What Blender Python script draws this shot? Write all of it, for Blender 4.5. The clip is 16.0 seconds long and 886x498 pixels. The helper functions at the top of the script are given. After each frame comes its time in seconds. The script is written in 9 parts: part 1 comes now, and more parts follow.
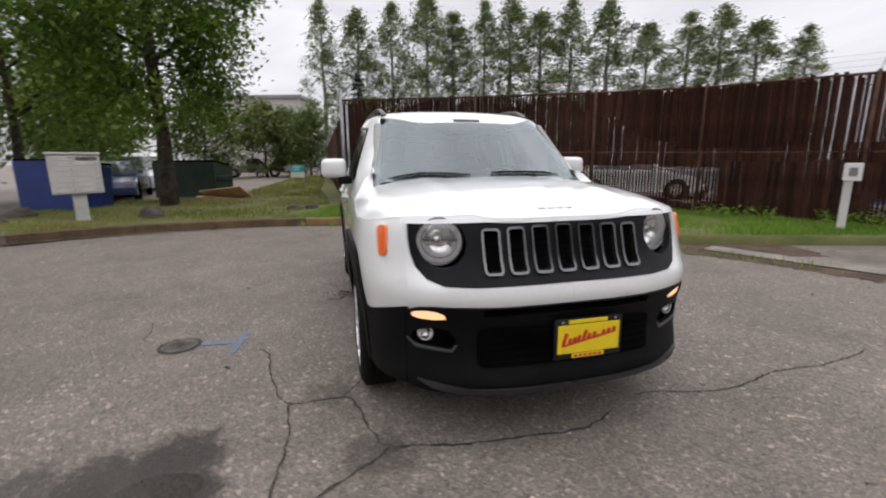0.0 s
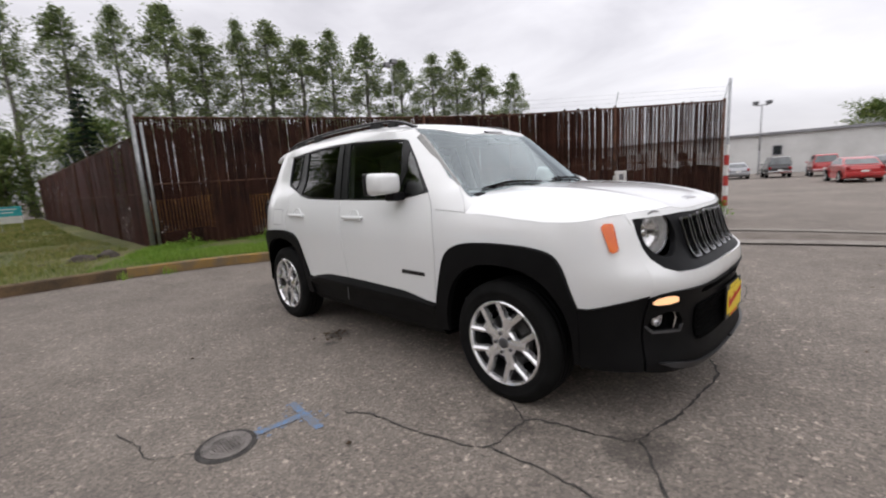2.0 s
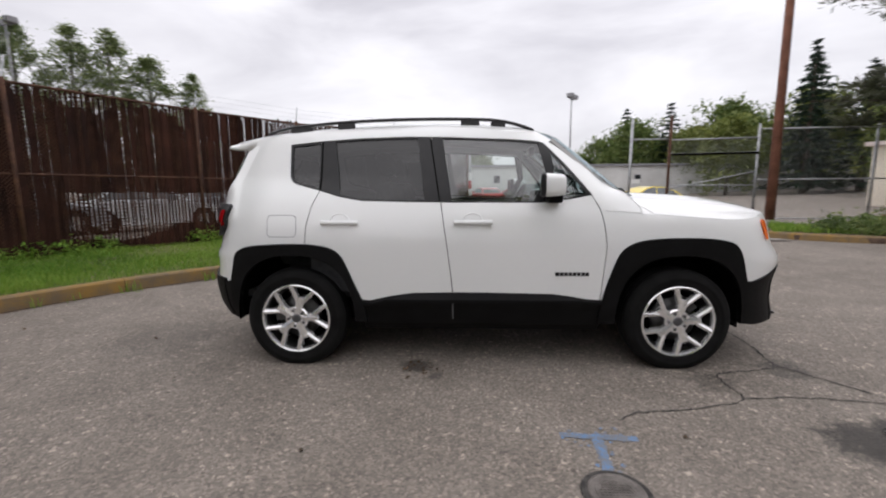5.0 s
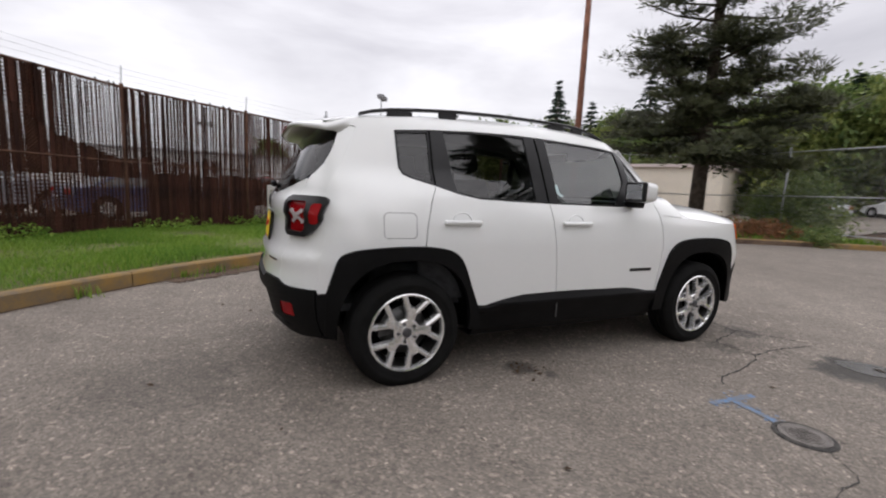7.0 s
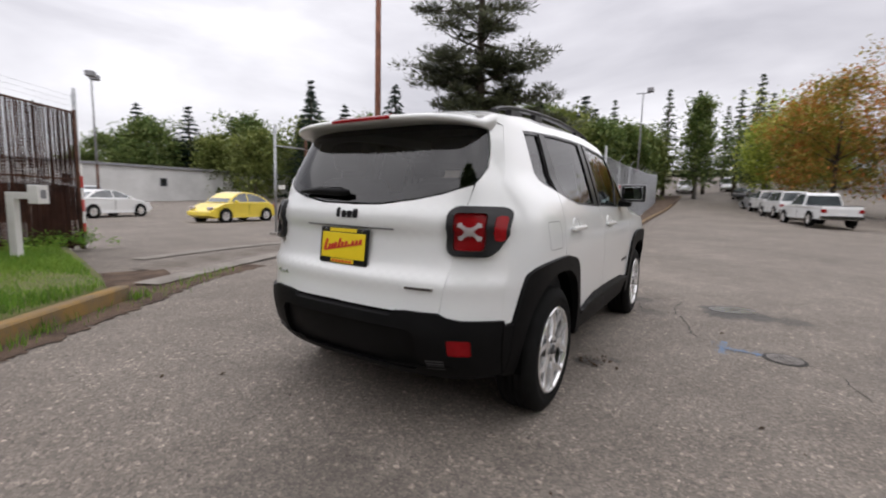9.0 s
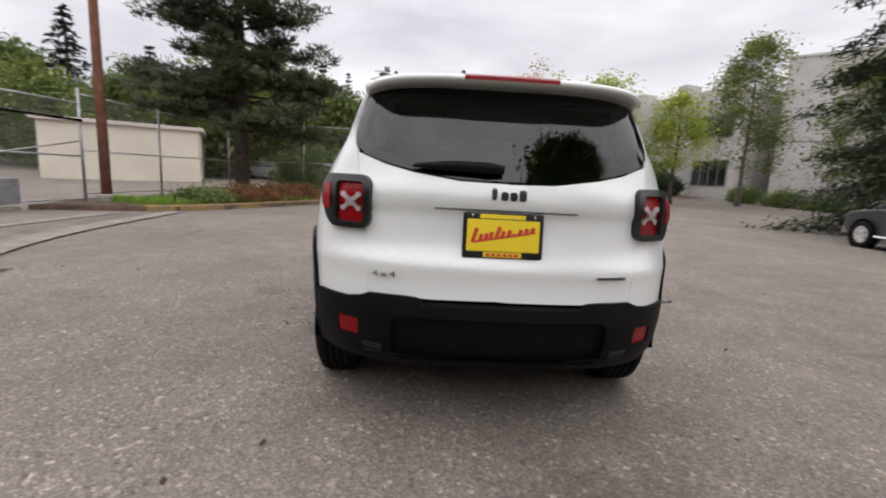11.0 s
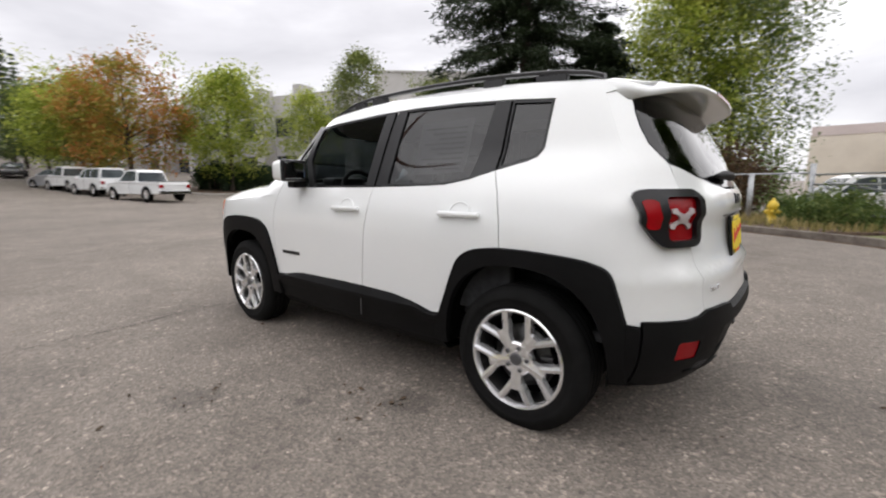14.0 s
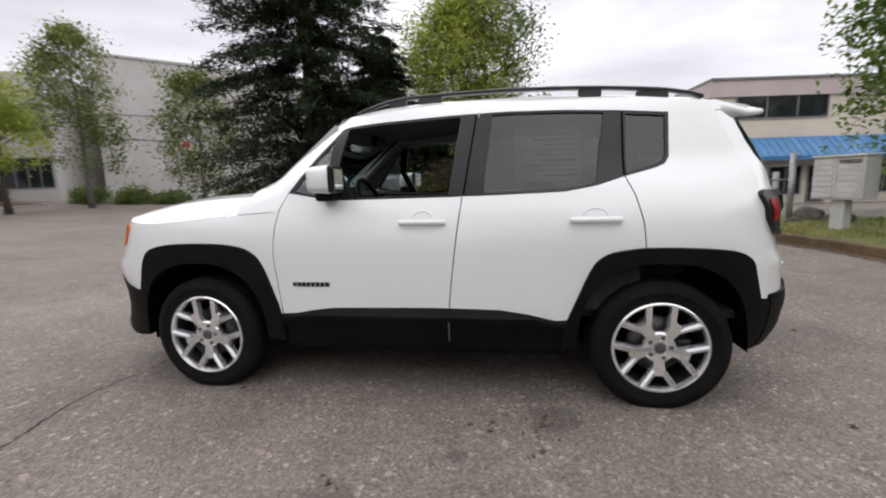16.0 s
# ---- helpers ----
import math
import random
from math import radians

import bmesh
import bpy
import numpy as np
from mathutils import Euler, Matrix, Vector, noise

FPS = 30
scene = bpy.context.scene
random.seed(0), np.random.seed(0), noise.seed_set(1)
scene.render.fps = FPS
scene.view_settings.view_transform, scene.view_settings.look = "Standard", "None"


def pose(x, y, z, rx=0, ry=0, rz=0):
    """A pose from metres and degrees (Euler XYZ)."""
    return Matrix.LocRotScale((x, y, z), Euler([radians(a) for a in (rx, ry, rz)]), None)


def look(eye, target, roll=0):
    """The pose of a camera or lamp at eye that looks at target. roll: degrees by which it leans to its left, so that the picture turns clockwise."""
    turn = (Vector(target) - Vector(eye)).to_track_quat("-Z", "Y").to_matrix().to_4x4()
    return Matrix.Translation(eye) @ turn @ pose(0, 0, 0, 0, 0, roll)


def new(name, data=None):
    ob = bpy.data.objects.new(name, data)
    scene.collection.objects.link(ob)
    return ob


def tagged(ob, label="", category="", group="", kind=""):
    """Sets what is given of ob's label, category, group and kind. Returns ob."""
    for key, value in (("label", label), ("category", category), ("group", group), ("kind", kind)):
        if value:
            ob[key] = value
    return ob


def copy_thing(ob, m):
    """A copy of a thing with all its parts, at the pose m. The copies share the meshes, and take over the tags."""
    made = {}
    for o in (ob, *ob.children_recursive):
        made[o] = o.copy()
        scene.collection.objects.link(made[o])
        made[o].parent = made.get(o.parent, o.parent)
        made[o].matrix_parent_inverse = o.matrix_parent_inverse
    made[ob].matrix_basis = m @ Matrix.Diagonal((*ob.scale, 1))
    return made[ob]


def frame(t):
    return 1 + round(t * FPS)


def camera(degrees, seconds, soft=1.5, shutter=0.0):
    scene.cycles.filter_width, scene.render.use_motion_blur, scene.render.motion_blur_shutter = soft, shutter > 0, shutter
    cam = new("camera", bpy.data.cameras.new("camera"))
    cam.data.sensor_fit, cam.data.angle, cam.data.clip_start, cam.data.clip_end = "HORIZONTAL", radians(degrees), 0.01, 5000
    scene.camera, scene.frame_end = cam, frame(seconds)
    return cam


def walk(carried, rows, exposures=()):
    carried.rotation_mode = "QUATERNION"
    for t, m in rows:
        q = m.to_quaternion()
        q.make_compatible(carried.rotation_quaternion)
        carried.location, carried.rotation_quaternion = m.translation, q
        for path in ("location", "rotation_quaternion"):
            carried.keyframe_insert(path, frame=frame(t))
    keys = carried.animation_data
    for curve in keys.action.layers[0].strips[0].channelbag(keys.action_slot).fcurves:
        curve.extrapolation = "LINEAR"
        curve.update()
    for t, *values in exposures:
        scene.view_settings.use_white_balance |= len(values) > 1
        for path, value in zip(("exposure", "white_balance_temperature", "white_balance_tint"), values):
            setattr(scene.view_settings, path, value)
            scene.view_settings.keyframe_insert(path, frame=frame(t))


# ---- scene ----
cam = camera(91.5, 16.0, soft=2.0, shutter=0.4)
PATH = [
    (0, (3.744, -0.99, 1.279), (1.846, -0.506, 0.878), -0.5),
    (0.5, (3.605, -1.472, 1.294), (1.782, -0.733, 0.935), -2.3),
    (1, (3.35, -1.885, 1.289), (1.657, -0.884, 0.923), -2.3),
    (1.5, (3.044, -2.32, 1.275), (1.492, -1.105, 0.932), -2.7),
    (2, (2.678, -2.683, 1.246), (1.276, -1.293, 0.923), -3.3),
    (2.5, (2.291, -2.985, 1.251), (1.107, -1.41, 0.911), -2.7),
    (3, (1.837, -3.255, 1.237), (0.837, -1.555, 0.91), -3.3),
    (3.5, (1.386, -3.446, 1.242), (0.644, -1.621, 0.897), -2.2),
    (4, (0.892, -3.616, 1.237), (0.371, -1.715, 0.896), -1.0),
    (4.5, (0.39, -3.677, 1.235), (0.061, -1.724, 0.955), -0.6),
    (5, (-0.119, -3.709, 1.225), (-0.222, -1.732, 0.94), -0.4),
    (5.2, (-0.33, -3.689, 1.207), (-0.309, -1.708, 0.927), -0.6),
    (7.3, (-2.432, -3.02, 1.192), (-1.455, -1.295, 0.922), 1.7),
    (7.5, (-2.609, -2.875, 1.187), (-1.528, -1.212, 0.932), 0.6),
    (8, (-2.996, -2.502, 1.18), (-1.701, -0.997, 0.94), 1.2),
    (8.5, (-3.333, -2.076, 1.16), (-1.824, -0.786, 0.918), 0.6),
    (9, (-3.582, -1.61, 1.153), (-1.911, -0.536, 0.918), 1.5),
    (9.5, (-3.777, -1.158, 1.129), (-1.962, -0.356, 0.879), 0.6),
    (9.7, (-3.819, -0.958, 1.114), (-1.952, -0.285, 0.865), 0.7),
    (11.8, (-3.637, 1.066, 1.128), (-1.73, 0.522, 0.867), 0.1),
    (12, (-3.539, 1.235, 1.134), (-1.666, 0.571, 0.905), -1.6),
    (12.5, (-3.298, 1.641, 1.14), (-1.54, 0.72, 0.896), -1.4),
    (13, (-3.005, 1.991, 1.138), (-1.406, 0.822, 0.854), -1.5),
    (13.5, (-2.646, 2.268, 1.133), (-1.195, 0.932, 0.804), 0.4),
    (14, (-2.252, 2.561, 1.15), (-0.985, 1.043, 0.844), -0.3),
    (14.5, (-1.847, 2.772, 1.166), (-0.843, 1.068, 0.87), -1.1),
    (15, (-1.415, 2.969, 1.174), (-0.673, 1.136, 0.876), -0.8),
    (15.5, (-0.972, 3.075, 1.18), (-0.409, 1.181, 0.874), -2.8),
    (16, (-0.55, 3.124, 1.192), (-0.227, 1.173, 0.894), -1.7),
]
walk(cam, [(t, look(eye, target, roll)) for t, eye, target, roll in PATH], exposures=[(0.0, 0.50, 6330, 14), (2.5, 0.48, 6330, 14), (4.5, 0.48, 6330, 14), (8.0, 0.49, 6330, 14), (9.5, 0.56, 6330, 14), (12.0, 0.78, 6450, 13), (14.0, 0.78, 6400, 12), (15.0, 0.72, 6350, 12), (16.0, 0.68, 6300, 13)])

# ==== place ====
# world: an overcast sky, cloud sheets over a clear-sky base
SUN_AZ, SUN_EL = 17.0, 60.0
world = bpy.data.worlds.new("overcast_sky")
scene.world = world
world.use_nodes = True


def link(nt, a, b):
    nt.links.new(a, b)


def node(nt, kind, **values):
    n = nt.nodes.new(kind)
    for key, value in values.items():
        if key in n.inputs:
            n.inputs[key].default_value = value
    return n


def ramp(nt, fac, stops):
    r = nt.nodes.new("ShaderNodeValToRGB")
    while len(r.color_ramp.elements) < len(stops):
        r.color_ramp.elements.new(0.5)
    for e, (p, c) in zip(r.color_ramp.elements, stops):
        e.position = p
        e.color = (*c, 1) if isinstance(c, tuple) else (c, c, c, 1)
    link(nt, fac, r.inputs["Fac"])
    return r.outputs["Color"]


def sky_nodes():
    nt = world.node_tree
    bg = nt.nodes["Background"]
    sky = nt.nodes.new("ShaderNodeTexSky")
    sky.sky_type = "NISHITA"
    sky.sun_disc = False
    sky.sun_elevation, sky.sun_rotation = radians(SUN_EL), radians(SUN_AZ)
    co = nt.nodes.new("ShaderNodeTexCoord")
    m = nt.nodes.new("ShaderNodeMapping")
    m.inputs["Scale"].default_value = (1.0, 1.0, 3.2)
    link(nt, co.outputs["Generated"], m.inputs["Vector"])
    n1 = node(nt, "ShaderNodeTexNoise", Scale=1.7, Detail=7.0, Roughness=0.52, Distortion=0.35)
    link(nt, m.outputs["Vector"], n1.inputs["Vector"])
    cloud = ramp(nt, n1.outputs["Fac"], [(0.30, (5.9, 5.8, 6.0)), (0.44, (7.5, 7.37, 7.52)), (0.58, (9.5, 9.38, 9.42)), (0.72, (11.4, 11.25, 11.2))])
    # an overcast vault is about three times as bright overhead as at the horizon
    sep = nt.nodes.new("ShaderNodeSeparateXYZ")
    link(nt, co.outputs["Generated"], sep.inputs[0])
    vault = nt.nodes.new("ShaderNodeMapRange")
    vault.inputs["To Min"].default_value, vault.inputs["To Max"].default_value = 0.86, 1.32
    link(nt, sep.outputs["Z"], vault.inputs["Value"])
    lit = nt.nodes.new("ShaderNodeVectorMath")
    lit.operation = "SCALE"
    link(nt, cloud, lit.inputs[0])
    link(nt, vault.outputs["Result"], lit.inputs["Scale"])
    mix = nt.nodes.new("ShaderNodeMix")
    mix.data_type = "RGBA"
    mix.inputs["Factor"].default_value = 0.93
    link(nt, sky.outputs["Color"], mix.inputs["A"])
    link(nt, lit.outputs[0], mix.inputs["B"])
    link(nt, mix.outputs["Result"], bg.inputs["Color"])
    bg.inputs["Strength"].default_value = 0.075


sky_nodes()
sun_data = bpy.data.lights.new("sun", "SUN")
sun_data.energy, sun_data.angle, sun_data.color = 1.5, radians(179), (1.0, 0.97, 0.93)
sun_ob = new("sun", sun_data)
sun_ob.matrix_world = pose(0, 0, 40, 90 - SUN_EL, 0, 180 - SUN_AZ + 180)

# materials


def surf(name, c1, c2, scale=6.0, rough=0.6, bump=0.0, bscale=60.0, metal=0.0, coat=0.0, fine=0.25, spread=0.15, random=0.0, spec=0.5):
    """Two colours mottled at a large and a small scale, with a fine relief."""
    m = bpy.data.materials.new(name)
    m.use_nodes = True
    nt = m.node_tree
    b = nt.nodes["Principled BSDF"]
    co = nt.nodes.new("ShaderNodeTexCoord")
    big = node(nt, "ShaderNodeTexNoise", Scale=scale, Detail=5.0, Roughness=0.6)
    small = node(nt, "ShaderNodeTexNoise", Scale=bscale, Detail=4.0, Roughness=0.65)
    link(nt, co.outputs["Object"], big.inputs["Vector"])
    link(nt, co.outputs["Object"], small.inputs["Vector"])
    add = nt.nodes.new("ShaderNodeMath")
    add.operation = "MULTIPLY_ADD"
    link(nt, small.outputs["Fac"], add.inputs[0])
    add.inputs[1].default_value = fine
    link(nt, big.outputs["Fac"], add.inputs[2])
    mid = 0.5 + fine / 2
    col = ramp(nt, add.outputs[0], [(max(0, mid - spread), c1), (min(1, mid + spread), c2)])
    if random:
        info = nt.nodes.new("ShaderNodeObjectInfo")
        hsv = nt.nodes.new("ShaderNodeHueSaturation")
        rng = nt.nodes.new("ShaderNodeMapRange")
        rng.inputs["To Min"].default_value, rng.inputs["To Max"].default_value = 1 - random, 1 + random
        link(nt, info.outputs["Random"], rng.inputs["Value"])
        link(nt, rng.outputs["Result"], hsv.inputs["Value"])
        link(nt, col, hsv.inputs["Color"])
        col = hsv.outputs["Color"]
    link(nt, col, b.inputs["Base Color"])
    b.inputs["Roughness"].default_value, b.inputs["Metallic"].default_value = rough, metal
    b.inputs["Coat Weight"].default_value, b.inputs["Coat Roughness"].default_value = coat, 0.06
    b.inputs["Specular IOR Level"].default_value = spec
    if bump:
        bp = node(nt, "ShaderNodeBump", Strength=1.0, Distance=bump)
        link(nt, small.outputs["Fac"], bp.inputs["Height"])
        link(nt, bp.outputs["Normal"], b.inputs["Normal"])
    return m


def glow(name, color, strength, base=(0.8, 0.8, 0.8)):
    m = bpy.data.materials.new(name)
    m.use_nodes = True
    b = m.node_tree.nodes["Principled BSDF"]
    b.inputs["Base Color"].default_value = (*base, 1)
    b.inputs["Emission Color"].default_value = (*color, 1)
    b.inputs["Emission Strength"].default_value = strength
    b.inputs["Roughness"].default_value = 0.2
    return m


def glass(name, tint, reflect=0.06, rough=0.02, sheen=(1, 1, 1)):
    """A thin pane: what is behind shows through, tinted, under a mirror-like gloss."""
    m = bpy.data.materials.new(name)
    m.use_nodes = True
    nt = m.node_tree
    nt.nodes.remove(nt.nodes["Principled BSDF"])
    out = nt.nodes["Material Output"]
    tr = nt.nodes.new("ShaderNodeBsdfTransparent")
    tr.inputs["Color"].default_value = (*tint, 1)
    gl = nt.nodes.new("ShaderNodeBsdfGlossy")
    gl.inputs["Roughness"].default_value = rough
    gl.inputs["Color"].default_value = (*sheen, 1)
    fr = nt.nodes.new("ShaderNodeLayerWeight")
    fr.inputs["Blend"].default_value = 0.25
    rng = nt.nodes.new("ShaderNodeMapRange")
    rng.inputs["To Min"].default_value, rng.inputs["To Max"].default_value = reflect, 0.9
    link(nt, fr.outputs["Fresnel"], rng.inputs["Value"])
    mix = nt.nodes.new("ShaderNodeMixShader")
    link(nt, rng.outputs["Result"], mix.inputs["Fac"])
    link(nt, tr.outputs[0], mix.inputs[1])
    link(nt, gl.outputs[0], mix.inputs[2])
    link(nt, mix.outputs[0], out.inputs["Surface"])
    return m


def leaf_mat(name, c1, c2, c3=None):
    """Leaves, each island a shade of its own, some light passing through."""
    m = bpy.data.materials.new(name)
    m.use_nodes = True
    nt = m.node_tree
    b = nt.nodes["Principled BSDF"]
    geo = nt.nodes.new("ShaderNodeNewGeometry")
    co = nt.nodes.new("ShaderNodeTexCoord")
    n = node(nt, "ShaderNodeTexNoise", Scale=0.45, Detail=3.0)
    link(nt, co.outputs["Object"], n.inputs["Vector"])
    add = nt.nodes.new("ShaderNodeMath")
    add.operation = "MULTIPLY_ADD"
    link(nt, geo.outputs["Random Per Island"], add.inputs[0])
    add.inputs[1].default_value = 0.5
    link(nt, n.outputs["Fac"], add.inputs[2])
    stops = [(0.35, c1), (0.95, c2)] if c3 is None else [(0.35, c1), (0.7, c2), (0.95, c3)]
    col = ramp(nt, add.outputs[0], stops)
    link(nt, col, b.inputs["Base Color"])
    b.inputs["Roughness"].default_value = 0.6
    b.inputs["Specular IOR Level"].default_value = 0.3
    tl = nt.nodes.new("ShaderNodeBsdfTranslucent")
    link(nt, col, tl.inputs["Color"])
    mix = nt.nodes.new("ShaderNodeMixShader")
    mix.inputs["Fac"].default_value = 0.35
    link(nt, b.outputs[0], mix.inputs[1])
    link(nt, tl.outputs[0], mix.inputs[2])
    link(nt, mix.outputs[0], nt.nodes["Material Output"].inputs["Surface"])
    return m


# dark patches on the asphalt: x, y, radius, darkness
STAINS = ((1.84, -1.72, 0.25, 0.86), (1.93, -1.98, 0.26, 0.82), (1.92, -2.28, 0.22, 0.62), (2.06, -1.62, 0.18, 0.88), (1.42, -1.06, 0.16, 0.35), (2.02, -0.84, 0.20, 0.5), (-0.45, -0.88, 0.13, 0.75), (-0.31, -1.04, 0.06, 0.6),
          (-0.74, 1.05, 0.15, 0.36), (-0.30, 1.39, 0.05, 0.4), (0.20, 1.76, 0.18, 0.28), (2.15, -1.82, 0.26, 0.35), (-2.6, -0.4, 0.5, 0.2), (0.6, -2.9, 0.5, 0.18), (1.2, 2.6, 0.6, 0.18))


def asphalt_mat():
    m = bpy.data.materials.new("worn_asphalt")
    m.use_nodes = True
    nt = m.node_tree
    b = nt.nodes["Principled BSDF"]
    co = nt.nodes.new("ShaderNodeTexCoord")
    vec = co.outputs["Object"]

    def noise_of(scale, detail=4.0, rough=0.6):
        n = node(nt, "ShaderNodeTexNoise", Scale=scale, Detail=detail, Roughness=rough)
        link(nt, vec, n.inputs["Vector"])
        return n.outputs["Fac"]

    def math(op, a, c, third=None):
        n = nt.nodes.new("ShaderNodeMath")
        n.operation = op
        for i, v in enumerate((a, c, third)):
            if v is None:
                continue
            if isinstance(v, (int, float)):
                n.inputs[i].default_value = v
            else:
                link(nt, v, n.inputs[i])
        return n.outputs[0]

    big, mid, grit = noise_of(0.35, 5.0), noise_of(2.6, 5.0), noise_of(95.0, 3.0, 0.7)
    vor = node(nt, "ShaderNodeTexVoronoi", Scale=85.0)
    link(nt, vec, vor.inputs["Vector"])
    base = ramp(nt, math("MULTIPLY_ADD", mid, 0.5, math("MULTIPLY", big, 0.6)), [(0.38, (0.144, 0.125, 0.107)), (0.72, (0.238, 0.209, 0.181))])
    stone = ramp(nt, vor.outputs["Color"], [(0.1, (0.35, 0.35, 0.35)), (0.62, (0.95, 0.94, 0.93)), (0.88, (1.5, 1.47, 1.43)), (0.97, (2.6, 2.55, 2.5))])
    mul = nt.nodes.new("ShaderNodeMix")
    mul.data_type, mul.blend_type = "RGBA", "MULTIPLY"
    mul.inputs["Factor"].default_value = 0.60
    link(nt, base, mul.inputs["A"])
    link(nt, stone, mul.inputs["B"])
    # coarse pale chippings, worn bare here and there
    chip = node(nt, "ShaderNodeTexVoronoi", Scale=46.0)
    link(nt, vec, chip.inputs["Vector"])
    pale = ramp(nt, chip.outputs["Color"], [(0.08, (0.55, 0.54, 0.53)), (0.16, (1.0, 1.0, 1.0)), (0.80, (1.0, 1.0, 1.0)), (0.88, (2.0, 1.96, 1.9))])
    mul2 = nt.nodes.new("ShaderNodeMix")
    mul2.data_type, mul2.blend_type = "RGBA", "MULTIPLY"
    link(nt, ramp(nt, math("MULTIPLY_ADD", noise_of(1.1, 3.0), 0.7, math("MULTIPLY", mid, 0.3)), [(0.40, 0.35), (0.62, 0.95)]), mul2.inputs["Factor"])
    link(nt, mul.outputs["Result"], mul2.inputs["A"])
    link(nt, pale, mul2.inputs["B"])
    col = mul2.outputs["Result"]
    wob = node(nt, "ShaderNodeTexNoise", Scale=9.0, Detail=7.0, Roughness=0.78)
    link(nt, vec, wob.inputs["Vector"])
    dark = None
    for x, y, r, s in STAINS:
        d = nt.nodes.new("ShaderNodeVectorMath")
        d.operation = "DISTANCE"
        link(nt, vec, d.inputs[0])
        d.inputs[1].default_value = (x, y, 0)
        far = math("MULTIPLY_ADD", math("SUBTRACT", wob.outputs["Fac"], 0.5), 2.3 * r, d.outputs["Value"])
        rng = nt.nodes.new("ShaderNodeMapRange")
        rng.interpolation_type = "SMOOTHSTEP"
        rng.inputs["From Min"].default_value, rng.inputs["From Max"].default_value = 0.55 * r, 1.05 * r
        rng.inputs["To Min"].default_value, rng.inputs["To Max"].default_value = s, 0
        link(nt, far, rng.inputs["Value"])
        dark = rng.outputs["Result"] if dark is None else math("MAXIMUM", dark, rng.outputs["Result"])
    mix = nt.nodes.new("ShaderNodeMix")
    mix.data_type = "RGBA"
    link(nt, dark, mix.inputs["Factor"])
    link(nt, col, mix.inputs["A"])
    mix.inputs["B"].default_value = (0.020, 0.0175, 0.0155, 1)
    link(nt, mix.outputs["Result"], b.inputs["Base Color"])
    rgh = nt.nodes.new("ShaderNodeMapRange")
    rgh.inputs["To Min"].default_value, rgh.inputs["To Max"].default_value = 0.82, 0.5
    link(nt, dark, rgh.inputs["Value"])
    link(nt, rgh.outputs["Result"], b.inputs["Roughness"])
    b.inputs["Specular IOR Level"].default_value = 0.35
    bp = node(nt, "ShaderNodeBump", Strength=0.9, Distance=0.004)
    link(nt, math("MULTIPLY_ADD", grit, 0.6, vor.outputs["Distance"]), bp.inputs["Height"])
    link(nt, bp.outputs["Normal"], b.inputs["Normal"])
    return m


M_ASPHALT = asphalt_mat()
M_WATER = surf("wet_film", (0.030, 0.027, 0.024), (0.060, 0.055, 0.050), 60, 0.16, 0.0015, 90, fine=0.6, spec=0.5)
M_TAR = surf("crack_tar", (0.016, 0.015, 0.014), (0.060, 0.055, 0.050), 20, 0.85, 0.002, 200)
M_BLUE_PAINT = surf("blue_marking_paint", (0.10, 0.22, 0.42), (0.16, 0.17, 0.19), 22, 0.8, 0.001, 180, fine=0.9, spread=0.25)
M_IRON = surf("cast_iron", (0.10, 0.090, 0.082), (0.21, 0.19, 0.175), 12, 0.45, 0.002, 90, metal=0.6)
M_CONCRETE = surf("weathered_concrete", (0.24, 0.22, 0.20), (0.36, 0.34, 0.31), 3, 0.9, 0.004, 70)
M_KERB = surf("kerb_yellow_worn", (0.29, 0.17, 0.038), (0.145, 0.115, 0.08), 4, 0.85, 0.004, 60, fine=0.6, spread=0.22)
M_KERB_DIRTY = surf("kerb_yellow_soiled", (0.050, 0.036, 0.024), (0.15, 0.098, 0.048), 3, 0.9, 0.005, 60, fine=0.7, spread=0.2)
M_KERB_GREY = surf("kerb_grey", (0.10, 0.08, 0.065), (0.20, 0.175, 0.15), 4, 0.9, 0.004, 60)
M_SOIL = surf("lawn_soil", (0.075, 0.110, 0.024), (0.18, 0.165, 0.065), 1.2, 0.95, 0.02, 40, fine=0.6, spread=0.25)
M_MULCH = surf("bark_mulch", (0.05, 0.03, 0.02), (0.13, 0.085, 0.055), 3, 0.95, 0.02, 45, fine=0.7)
M_GRASS = leaf_mat("grass_blades", (0.060, 0.135, 0.016), (0.150, 0.290, 0.034), (0.250, 0.360, 0.060))
M_LITTER = surf("dead_leaf_litter", (0.035, 0.024, 0.015), (0.11, 0.072, 0.042), 3, 0.9)
M_GRASS_STRAW = leaf_mat("straw_grass_blades", (0.10, 0.12, 0.03), (0.26, 0.22, 0.08), (0.42, 0.34, 0.16))
M_GRASS_DRY = leaf_mat("dry_grass_blades", (0.085, 0.125, 0.026), (0.20, 0.230, 0.060), (0.34, 0.31, 0.12))
M_LEAF_OLIVE = leaf_mat("olive_leaves", (0.060, 0.088, 0.024), (0.150, 0.185, 0.048), (0.230, 0.255, 0.075))
M_HEDGE_CORE = surf("hedge_twigs", (0.008, 0.016, 0.007), (0.018, 0.034, 0.013), 9, 0.95, 0.02, 40)
M_LIP = surf("worn_concrete_lip", (0.17, 0.15, 0.13), (0.27, 0.245, 0.215), 3, 0.9, 0.004, 60)
M_DUST = surf("dusty_dirt", (0.11, 0.092, 0.075), (0.19, 0.165, 0.14), 2.5, 0.95, 0.006, 50, fine=0.7)
M_CAR_PANE = surf("far_car_glass", (0.045, 0.053, 0.058), (0.10, 0.115, 0.12), 0.8, 0.05, spec=1.0)
